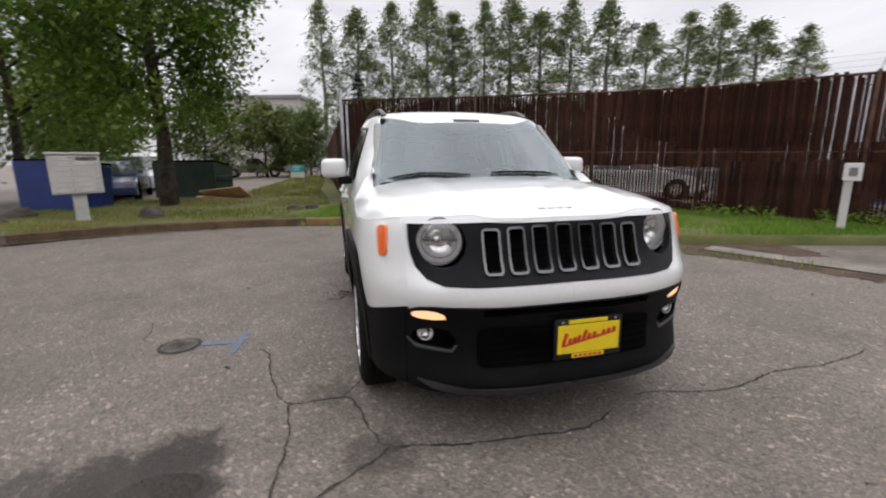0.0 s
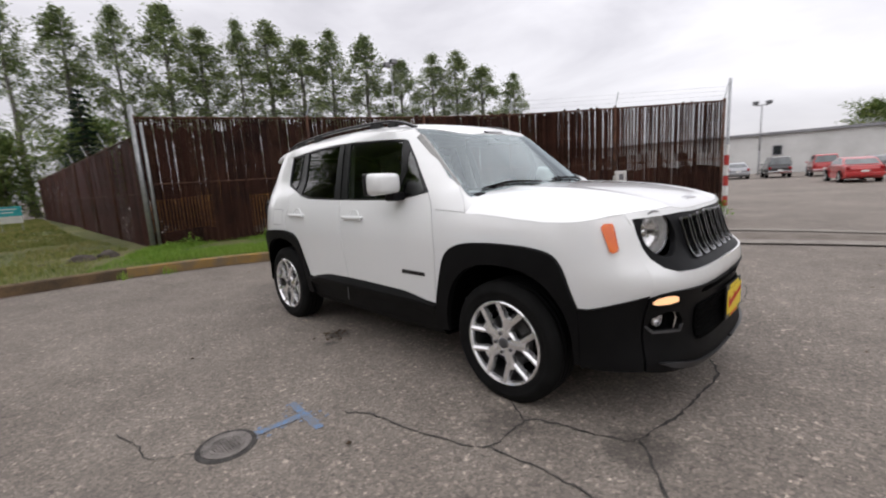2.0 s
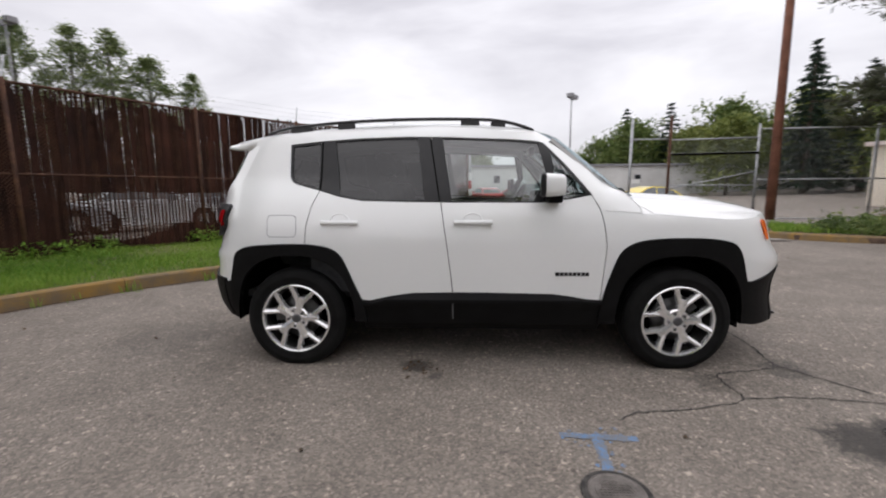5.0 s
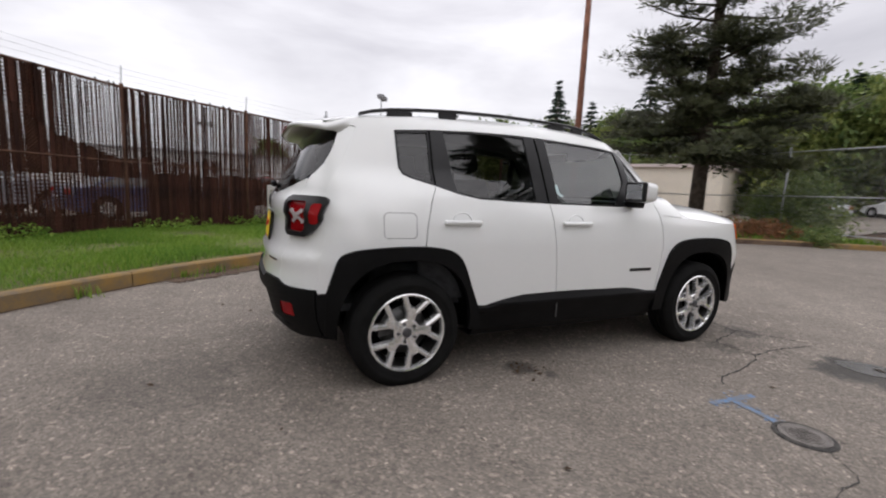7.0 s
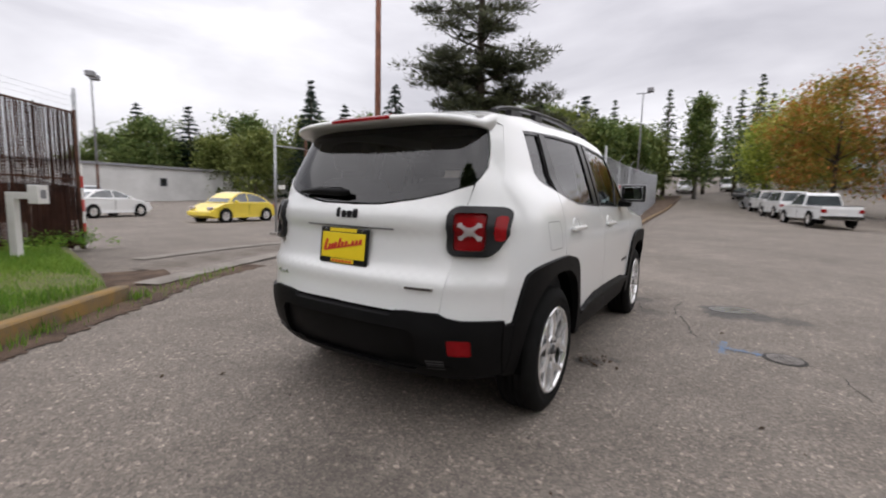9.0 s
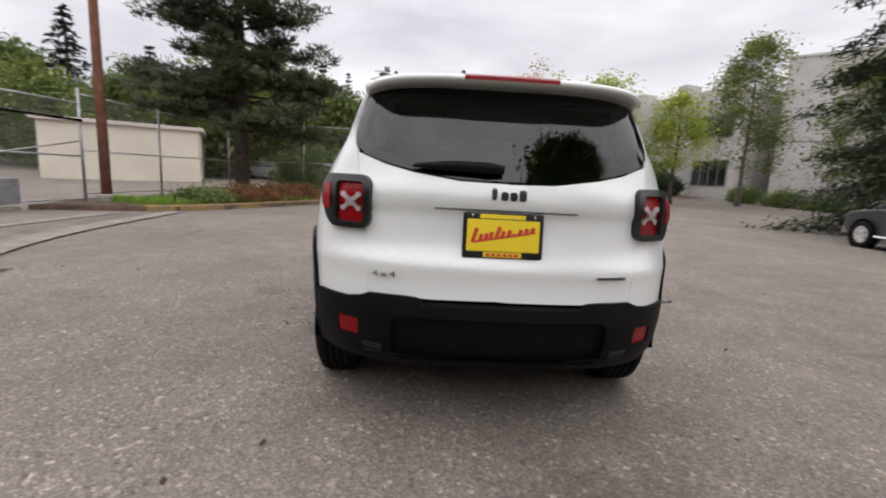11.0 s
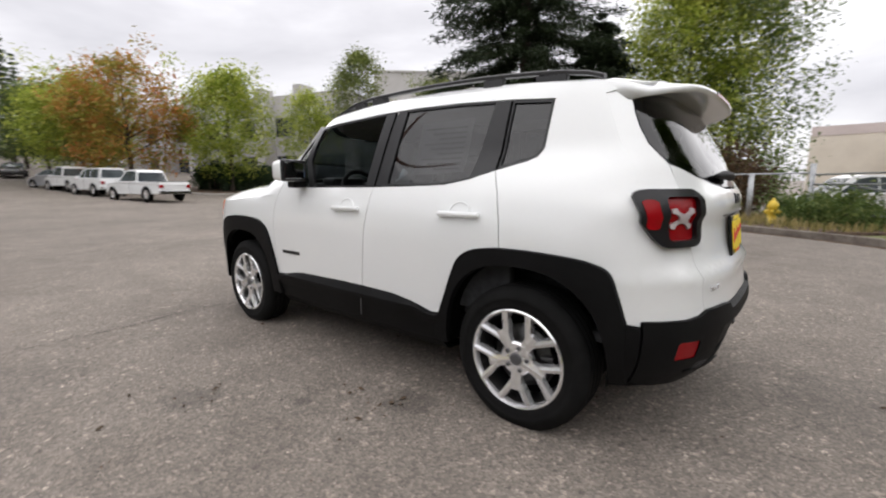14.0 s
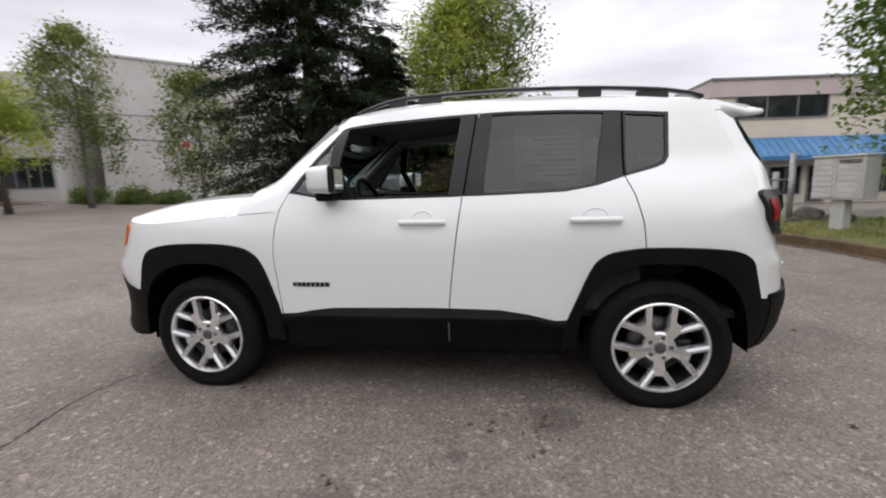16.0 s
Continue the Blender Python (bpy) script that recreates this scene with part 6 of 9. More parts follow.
M_AMBER = surf("amber_side_marker", (0.75, 0.13, 0.015), (0.82, 0.17, 0.02), 8, 0.2, coat=0.5)
M_YELLOW_PLATE = surf("yellow_plate", (0.78, 0.58, 0.01), (0.84, 0.64, 0.015), 6, 0.4)
M_RED_SCRIPT = surf("red_script_paint", (0.52, 0.03, 0.02), (0.58, 0.04, 0.03), 6, 0.4)
# brake steel and rim barrel, darkened to include the shade behind the spokes
M_DISC = surf("shaded_wheel_steel", (0.07, 0.07, 0.07), (0.12, 0.12, 0.12), 8, 0.45, metal=0.9)
M_SIGNAL = glow("lit_turn_signal", (1.0, 0.56, 0.28), 0.75, (0.72, 0.42, 0.22))
M_GLASS_CLEAR = glass("windscreen_glass", (0.66, 0.76, 0.77), 0.17, sheen=(0.86, 0.97, 1.0))
M_GLASS_SIDE = glass("front_side_glass", (0.68, 0.76, 0.74), 0.09)
M_GLASS_DARK = glass("privacy_glass", (0.15, 0.153, 0.16), 0.035)
M_GLASS_LENS = glass("lamp_lens_glass", (0.93, 0.93, 0.93), 0.08)
M_MIRROR = surf("mirror_glass", (0.75, 0.77, 0.78), (0.78, 0.80, 0.81), 3, 0.03, metal=1.0)
M_PAPER = surf("window_sticker_paper", (0.82, 0.82, 0.81), (0.86, 0.86, 0.85), 9, 0.9)

from mathutils.geometry import delaunay_2d_cdt


def curve(*pts):
    """A smooth rising-or-falling curve through (at, value) pairs, level beyond its ends."""
    xs, ys = [p[0] for p in pts], [p[1] for p in pts]
    n = len(xs)
    d = [(ys[i + 1] - ys[i]) / (xs[i + 1] - xs[i]) for i in range(n - 1)]
    s = [d[0]] + [0 if d[i - 1] * d[i] <= 0 else 2 * d[i - 1] * d[i] / (d[i - 1] + d[i]) for i in range(1, n - 1)] + [d[-1]]

    def at(x):
        if x <= xs[0]:
            return ys[0]
        if x >= xs[-1]:
            return ys[-1]
        i = max(k for k in range(n - 1) if xs[k] <= x)
        h = xs[i + 1] - xs[i]
        t = (x - xs[i]) / h
        return (2 * t ** 3 - 3 * t * t + 1) * ys[i] + (t ** 3 - 2 * t * t + t) * h * s[i] + (3 * t * t - 2 * t ** 3) * ys[i + 1] + (t ** 3 - t * t) * h * s[i + 1]
    return at


HALF = curve((0.20, 0.80), (0.30, 0.86), (0.45, 0.878), (0.55, 0.884), (0.72, 0.893), (0.85, 0.897), (0.96, 0.886), (1.05, 0.866), (1.12, 0.842), (1.2, 0.822), (1.35, 0.78), (1.5, 0.732), (1.58, 0.70), (1.63, 0.655), (1.67, 0.58))
NOSE = curve((0.20, 1.99), (0.26, 2.115), (0.31, 2.150), (0.36, 2.138), (0.42, 2.118), (0.48, 2.108), (0.56, 2.112), (0.66, 2.14), (0.70, 2.155), (0.75, 2.145), (0.79, 2.11), (0.85, 2.07), (0.95, 2.038), (1.01, 2.02), (1.05, 1.995), (1.09, 1.95))
SCREEN = curve((1.0, 1.26), (1.14, 1.115), (1.2, 1.055), (1.28, 0.965), (1.43, 0.785), (1.51, 0.69), (1.58, 0.595), (1.62, 0.52), (1.66, 0.42), (1.70, 0.25))
TAIL = curve((0.24, -1.86), (0.30, -1.95), (0.36, -2.0), (0.43, -2.035), (0.55, -2.055), (0.62, -2.045), (0.70, -2.035), (0.76, -2.04), (0.81, -2.005), (0.90, -1.985), (0.985, -1.98), (1.01, -1.998), (1.07, -1.995), (1.12, -1.967), (1.2, -1.926), (1.3, -1.875), (1.4, -1.822), (1.5, -1.765), (1.6, -1.70))
HOOD = curve((0.85, 1.198), (1.05, 1.180), (1.4, 1.160), (1.6, 1.140), (1.78, 1.110), (1.9, 1.079), (1.97, 1.053), (2.06, 0.99))
ROOF = curve((-1.95, 1.545), (-1.80, 1.575), (-1.5, 1.632), (-1.0, 1.675), (-0.5, 1.692), (-0.2, 1.692), (0.15, 1.674), (0.35, 1.645), (0.5, 1.60), (0.62, 1.55))


def smooth(t):
    t = min(1.0, max(0.0, t))
    return t * t * (3 - 2 * t)


def half_width(x, z, kind="mix"):
    """Half the body's width at a length and a height: straight flanks drawn in towards nose, screen and tail."""
    w = HALF(z)
    high = smooth((z - 1.10) / 0.22)
    w -= 0.062 * high * smooth((-0.15 - x) / 1.2)  # the cabin draws in towards the tail
    full = w

    def front(x1, x2, p, q):
        if x <= x1:
            return w
        t = (x - x1) / (x2 - x1)
        return w * max(0.0, 1 - t ** p) ** (1 / q) if t < 1 else 0.0
    s = {"low": 0.0, "screen": 1.0}.get(kind)
    if s is None:
        s = smooth((z - 1.08) / 0.13)
        g = 1 - smooth((x - 0.72) / 0.34)
        s *= g + (1 - g) * smooth((z - 1.17) / 0.07)
    y = 0.0
    if s < 1:
        k = smooth((z - 0.68) / 0.16)
        w -= 0.045 * smooth((x - 0.80) / 0.4) * max(0.0, (min(z, 1.12) - 0.985) / 0.12) ** 2
        y += (1 - s) * front(1.2, NOSE(z), 3.8 + 0.3 * k, 3.0)
        w = full
    if s > 0:
        x2 = SCREEN(z)
        y += s * front(x2 - 0.46, x2, 2.5, 2.5)
    xr = TAIL(z)
    if x < -1.35:
        t = (x + 1.35) / (xr + 1.35)
        y *= max(0.0, 1 - t ** (3 + 1.3 * high)) ** (1 / (3 + 1.3 * high)) if t < 1 else 0.0
    return y


def reach(y, z, front=True, kind="low"):
    """How far forward or back the body goes at a width and a height."""
    a, b = (0.3 if kind == "low" else 0.0, 2.3) if front else (-1.0, -2.1)
    y = abs(y)
    for _ in range(34):
        m = (a + b) / 2
        if half_width(m, z, kind) > y:
            a = m
        else:
            b = m
    return (a + b) / 2


def hood_z(x, y):
    return HOOD(x) - 0.012 * (y / 0.5) ** 2 - 0.10 * (abs(y) / 0.86) ** 6 + 0.006 * math.exp(-((abs(y) - 0.42) / 0.05) ** 2)


def roof_z(x, y):
    return ROOF(x) - 0.016 * (y / 0.5) ** 2 - 0.085 * (abs(y) / 0.74) ** 8


def meet_side(x, top, z=1.1):
    for _ in range(60):
        z += 0.35 * (top(x, half_width(x, z)) - z)
    return z


def meet_front(y, top, z, kind="low"):
    for _ in range(60):
        z += 0.35 * (top(reach(y, z, True, kind), y) - z)
    return z


def inset(poly, d):
    """The polygon drawn in by d."""
    n = len(poly)
    area = sum(poly[i][0] * poly[(i + 1) % n][1] - poly[(i + 1) % n][0] * poly[i][1] for i in range(n))
    sg = 1 if area > 0 else -1
    out = []
    for i in range(n):
        a, b, c = Vector(poly[i - 1]), Vector(poly[i]), Vector(poly[(i + 1) % n])
        e, f = (b - a).normalized(), (c - b).normalized()
        m = Vector((-e.y - f.y, e.x + f.x)) * sg
        if m.length < 1e-6:
            m = Vector((-e.y, e.x)) * sg
        m.normalize()
        k = max(0.5, m.dot(Vector((-e.y, e.x)) * sg))
        out.append(tuple(b + m * d / k))
    return out


def dense(poly, step):
    out = []
    n = len(poly)
    for i in range(n):
        a, b = Vector(poly[i]), Vector(poly[(i + 1) % n])
        k = max(1, int((b - a).length / step + 0.5))
        out += [a.lerp(b, j / k) for j in range(k)]
    return out


def patch(poly, lay, out, step=0.035, holes=(), lip=0.012, bm=None):
    """A skin panel: a flat outline with holes, meshed and laid on a curved surface by lay(u, v, depth), its edges turned in by a lip."""
    bm = bm or bmesh.new()
    loops = [dense(poly, step)] + [dense(h, step) for h in holes]
    pts, edges = [], []
    for lp in loops:
        k = len(pts)
        pts += lp
        edges += [(k + i, k + (i + 1) % len(lp)) for i in range(len(lp))]
    border = np.array([tuple(p) for p in pts])
    us, vs = border[:, 0], border[:, 1]
    flat = [tuple(p) for p in loops[0]]
    flat_holes = [[tuple(p) for p in lp] for lp in loops[1:]]
    u = us.min() + step / 2
    row = 0
    while u < us.max():
        v = vs.min() + (step / 2 if row % 2 else step)
        while v < vs.max():
            if inside((u, v), flat) and not any(inside((u, v), h) for h in flat_holes):
                if ((border - (u, v)) ** 2).sum(1).min() > (0.55 * step) ** 2:
                    pts.append(Vector((u, v)))
            v += step
        u += step * 0.87
        row += 1
    o = delaunay_2d_cdt(pts, edges, [], 0, 1e-7)
    verts = [bm.verts.new(lay(p.x, p.y, 0.0)) for p in o[0]]
    faces = []
    for f in o[2]:
        c = sum((o[0][i] for i in f), Vector((0, 0))) / len(f)
        rim = [(o[0][f[i]] - o[0][f[i - 1]]) for i in range(3)]
        if abs(rim[0].cross(rim[1])) / max(e.length for e in rim) < 0.0004:
            continue
        if inside(c, flat) and not any(inside(c, h) for h in flat_holes):
            faces.append(bm.faces.new([verts[i] for i in f]))
    for f in faces:
        f.normal_update()
    if sum((f.normal.dot(Vector(out)) for f in faces)) < 0:
        bmesh.ops.reverse_faces(bm, faces=faces)
    if lip:
        for lp in loops:
            a = [bm.verts.new(lay(p.x, p.y, 0.0)) for p in lp]
            b = [bm.verts.new(lay(p.x, p.y, -lip)) for p in lp]
            for i in range(len(lp)):
                j = (i + 1) % len(lp)
                bm.faces.new((a[i], a[j], b[j], b[i]))
    loose = [v for v in bm.verts if not v.link_faces]
    bmesh.ops.delete(bm, geom=loose, context="VERTS")
    return bm


def side_lay(s, off=0.0):
    def lay(x, z, depth):
        y = half_width(x, z) + off
        return Vector((x, s * (y + depth), z))
    return lay


def nose_lay(off=0.0, front=True, kind="low"):
    sg = 1 if front else -1

    def lay(y, z, depth):
        x = reach(y, z, front, kind)
        e = 0.01
        sl = (reach(abs(y) + e, z, front, kind) - x) / e * sg
        n = Vector((1, -sl, 0)).normalized()
        d = depth + off
        return Vector((x + sg * d * n.x, y + math.copysign(1, y) * d * n.y * (1 if abs(y) > 1e-4 else 0), z))
    return lay


def top_lay(f, off=0.0):
    return lambda x, y, depth: Vector((x, y, f(x, y) + off + depth))


def rounded(x0, x1, y0, y1, r, n=5):
    out = []
    for cx, cy, a0 in ((x1 - r, y1 - r, 0), (x0 + r, y1 - r, 90), (x0 + r, y0 + r, 180), (x1 - r, y0 + r, 270)):
        for k in range(n + 1):
            a = radians(a0 + 90 * k / n)
            out.append((cx + r * math.cos(a), cy + r * math.sin(a)))
    return out


car = thing("off_road_car", "white compact off-roader with black cladding and yellow dealer plates", "car", pose(0, 0, 0))

# outlines, seen from the side: length and height
WIN_LOW = [(-1.106, 1.206), (-0.965, 1.164), (-0.813, 1.138), (-0.585, 1.131), (-0.2, 1.124), (0.38, 1.121), (0.562, 1.141), (0.705, 1.168)]
WIN_BACK = [(-1.262, 1.246), (-1.304, 1.264), (-1.327, 1.301), (-1.337, 1.524)]
WIN_TOP = [(-1.114, 1.544), (-0.82, 1.560), (-0.514, 1.564), (-0.21, 1.556), (0.164, 1.538), (0.37, 1.522), (0.405, 1.512), (0.538, 1.373), (0.645, 1.244)]
WIN_BAND = WIN_LOW[::-1] + WIN_BACK + WIN_TOP
SEAM_REAR = [(-1.106, 1.206), (-1.151, 1.103), (-1.184, 0.971), (-1.195, 0.853)]
SEAM_MID = [(-0.282, 1.125), (-0.244, 0.859), (-0.219, 0.671), (-0.203, 0.521)]
SEAM_FRONT = [(0.705, 1.168), (0.755, 1.077), (0.781, 0.969), (0.798, 0.824), (0.787, 0.676), (0.772, 0.473)]
ARCH_R = [(-1.753, 0.583), (-1.719, 0.701), (-1.693, 0.779), (-1.647, 0.814), (-1.547, 0.838), (-1.35, 0.850), (-1.195, 0.849), (-1.156, 0.846), (-1.041, 0.827), (-0.973, 0.789), (-0.93, 0.724), (-0.877, 0.596), (-0.823, 0.467)]
ARCH_F = [(0.785, 0.471), (0.806, 0.562), (0.853, 0.712), (0.885, 0.786), (0.936, 0.837), (1.022, 0.870), (1.162, 0.885), (1.335, 0.888), (1.474, 0.881), (1.58, 0.860), (1.627, 0.824), (1.656, 0.770), (1.685, 0.679), (1.713, 0.598)]
SILL = [(-0.823, 0.467), (-0.765, 0.461), (-0.629, 0.493), (-0.475, 0.516), (-0.203, 0.521), (0.017, 0.521), (0.462, 0.513), (0.572, 0.499), (0.683, 0.478), (0.772, 0.471)]


def soften(pts, n=4):
    """A smooth run through the points of an edge."""
    out = []
    for i in range(len(pts) - 1):
        p0, p1, p2, p3 = (Vector(pts[max(0, i - 1)]), Vector(pts[i]), Vector(pts[i + 1]), Vector(pts[min(len(pts) - 1, i + 2)]))
        for k in range(n):
            t = k / n
            q = 0.5 * (2 * p1 + (p2 - p0) * t + (2 * p0 - 5 * p1 + 4 * p2 - p3) * t * t + (3 * p1 - p0 - 3 * p2 + p3) * t ** 3)
            out.append((q.x, q.y))
    return [*out, pts[-1]]


ARCH_REAR, ARCH_FORE = soften(ARCH_R[:7], 3), soften(ARCH_R[6:], 3)
ARCH_R = ARCH_REAR + ARCH_FORE[1:]
ARCH_F = soften(ARCH_F, 3)
EDGE_Y = 0.70
GAP = 0.0028


def screen_edge(z):
    """Half the windscreen's width at a height."""
    return 0.752 - 0.35 * (z - 1.18)


def quarter_edge(z):
    return 0.90 * HALF(z)


hood_edge = [(x, meet_side(x, hood_z)) for x in (0.80, 0.95, 1.1, 1.25, 1.4, 1.55, 1.65, 1.72, 1.78)]
zt = 1.02
for _ in range(40):
    zt += 0.4 * (hood_z(reach(EDGE_Y, zt), EDGE_Y) - zt)
nose_top = (reach(EDGE_Y, zt), zt)
hood_edge = [p for p in hood_edge if p[0] < nose_top[0] - 0.03] + [nose_top]
nose_side = [(reach(EDGE_Y, z) + 1.3 * GAP, z) for z in (0.98, 0.93, 0.88, 0.83, 0.79, 0.75, 0.71, 0.665)]
screen_side = [(reach(screen_edge(z), z, True, "screen"), z) for z in (1.25, 1.30, 1.35, 1.40, 1.45, 1.50, 1.54)]
zc = 1.58
for _ in range(80):
    zc += 0.3 * (roof_z(reach(screen_edge(zc), zc, True, "screen"), screen_edge(zc)) - zc)
roof_corner = (reach(screen_edge(zc), zc, True, "screen"), zc)
roof_edge = [roof_corner] + [(x, meet_side(x, roof_z, 1.6)) for x in (0.28, 0.15, 0.0, -0.3, -0.6, -0.9, -1.2, -1.45, -1.6)]
tail_side = [(reach(quarter_edge(z), z, False) - 1.2 * GAP, z) for z in (1.52, 1.45, 1.38, 1.3, 1.22, 1.15, 1.08, 1.0, 0.92, 0.84, 0.76, 0.68, 0.60)]

FENDER = SEAM_FRONT[::-1] + [(x, min(1.168 + 0.1 * (x - 0.705), meet_side(x, hood_z))) for x in (0.80, 0.88)] + hood_edge[1:] + nose_side + [(1.80, 0.607), (1.76, 0.597)] + ARCH_F[::-1]
FOOT = [(1.03, 1.0472), (1.012, 1.085), (0.985, 1.125), (0.945, 1.163), (0.885, 1.205)]
FRAME = [(0.705, 1.168), (0.735, 1.113), (0.762, 1.068), (0.80, 1.0602), (0.88, 1.0582), (0.95, 1.0525)] + FOOT + screen_side + roof_edge + [(-1.70, 1.555)] + tail_side + [(-1.80, 0.575)] + ARCH_REAR + SEAM_REAR[::-1][:-1] + [(-1.106, 1.206)] + WIN_BACK + WIN_TOP
DOOR_F = [p for p in WIN_LOW if p[0] > -0.28] + SEAM_FRONT[1:] + [p for p in SILL if -0.2 < p[0] < 0.77][::-1] + SEAM_MID[::-1]
DOOR_R = [p for p in WIN_LOW if p[0] < -0.29] + SEAM_MID + [p for p in SILL if -0.82 < p[0] < -0.21][::-1] + ARCH_FORE[::-1] + SEAM_REAR[1:-1][::-1]


def window_panel(s, body, poly, material, name, label="", off=-0.006):
    return part(name, patch(poly, side_lay(s, off), (0, s, 0), 0.03, lip=0.004), material, body, label, smooth=True)


def tyre_wheel(x, s):
    """A wheel: tyre with tread ribs, forked five-spoke rim, hub cap, nuts and brake disc."""
    w = part("wheel", bmesh.new(), M_TYRE, car)
    mm = pose(x, s * 0.778, 0.332, -90 * s)  # z of the lathe points out of the flank
    R = 0.347
    prof = [(0.225, -0.10), (0.262, -0.112), (0.300, -0.112), (0.322, -0.100), (R - 0.004, -0.085), (R, -0.060), (R, -0.042), (R - 0.008, -0.040), (R - 0.008, -0.032), (R, -0.030), (R, -0.004), (R - 0.008, -0.002), (R - 0.008, 0.006), (R, 0.008),
            (R, 0.034), (R - 0.008, 0.036), (R - 0.008, 0.044), (R, 0.046), (R, 0.062), (R - 0.004, 0.085), (0.322, 0.100), (0.300, 0.112), (0.285, 0.115), (0.282, 0.112), (0.262, 0.113), (0.245, 0.110), (0.238, 0.100), (0.232, 0.09)]
    bm = lathe(bmesh.new(), prof, 56, mm)
    bmesh.ops.recalc_face_normals(bm, faces=bm.faces)
    part("tyre", bm, M_TYRE, w, "black all-season tyre", smooth=True)
    rim = bmesh.new()
    lathe(rim, [(0.236, 0.098), (0.240, 0.108), (0.234, 0.113), (0.226, 0.110), (0.221, 0.098), (0.219, 0.080)], 56, mm)
    # barrel coloured darker than the rim face, for the shade inside the wheel
    part("barrel", lathe(bmesh.new(), [(0.219, 0.081), (0.214, 0.06), (0.200, -0.03), (0.205, -0.10)], 40, mm), M_DISC, w, smooth=True)

    def arm(p, q, w0, w1, z0, z1, th=0.03):
        p, q = Vector((*p, 0)), Vector((*q, 0))
        d = (q - p).normalized()
        n = Vector((-d.y, d.x, 0))
        top = [p + n * w0, p - n * w0, q - n * w1, q + n * w1]
        hs = (z0, z0, z1, z1)
        ridge = [p + Vector((0, 0, z0 + 0.006)), q + Vector((0, 0, z1 + 0.006))]
        t = [rim.verts.new(mm @ (v + Vector((0, 0, h)))) for v, h in zip(top, hs)]
        b = [rim.verts.new(mm @ (v * 1.0 + n * (0.004 if i in (0, 3) else -0.004) + Vector((0, 0, h - th)))) for i, (v, h) in enumerate(zip(top, hs))]
        r = [rim.verts.new(mm @ v) for v in ridge]
        rim.faces.new((t[0], r[0], r[1], t[3]))
        rim.faces.new((r[0], t[1], t[2], r[1]))
        rim.faces.new((t[0], t[3], b[3], b[0]))
        rim.faces.new((t[2], t[1], b[1], b[2]))
        rim.faces.new((b[0], b[3], b[2], b[1]))
    for k in range(5):
        a = radians(72 * k + (90 if s > 0 else 76))

        def at(r, da):
            return (r * math.cos(a + radians(da)), r * math.sin(a + radians(da)))
        arm(at(0.035, 0), at(0.100, 0), 0.024, 0.027, 0.094, 0.0965)
        arm(at(0.098, 0), at(0.150, 0), 0.026, 0.037, 0.0965, 0.0985)
        for sg in (-1, 1):
            arm(at(0.128, 10.0 * sg), at(0.230, 20.5 * sg), 0.0140, 0.0150, 0.0965, 0.107)
    lathe(rim, [(0.080, 0.060), (0.082, 0.090), (0.074, 0.0985), (0.052, 0.096), (0.036, 0.090), (0.034, 0.098), (0.001, 0.100)], 30, mm)
    bmesh.ops.recalc_face_normals(rim, faces=rim.faces)
    part("rim", rim, M_SATIN, w, "satin silver forked alloy rim")
    cap = lathe(bmesh.new(), [(0.030, 0.098), (0.029, 0.103), (0.020, 0.105), (0.001, 0.105)], 20, mm)
    part("hub_cap", cap, M_CHIN, w, smooth=True)
    for k in range(5):
        a = radians(72 * k + 112)
        part("wheel_nut", lathe(bmesh.new(), [(0.0115, 0.085), (0.0105, 0.102), (0.001, 0.103)], 6, mm @ Matrix.Translation((0.056 * math.cos(a), 0.056 * math.sin(a), 0))), M_CHIN, w)
    part("brake_disc", lathe(bmesh.new(), [(0.06, 0.03), (0.148, 0.03), (0.15, 0.02), (0.15, 0.008), (0.06, 0.008)], 36, mm), M_DISC, w, smooth=True)
    cal = bmesh.new()
    for k in range(6):
        box(cal, (0.10, -0.016, -0.005), (0.165, 0.016, 0.05), 0.004, mm @ Matrix.Rotation(radians((35 if x > 0 else 145) + 8 * k) , 4, "Z"))
    part("brake_caliper", cal, M_DISC, w)
    # near-black disc added to put shade behind the spoke gaps
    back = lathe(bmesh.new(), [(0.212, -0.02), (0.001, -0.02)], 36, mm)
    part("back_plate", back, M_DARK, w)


def arch_inner(xh, z0):
    out = []
    for k in range(25):
        a = math.pi * k / 24
        c, s_ = math.cos(a), math.sin(a)
        out.append((xh + 0.412 * math.copysign(abs(c) ** 0.8, c), z0 + (0.775 - z0) * s_ ** 0.8))
    return out


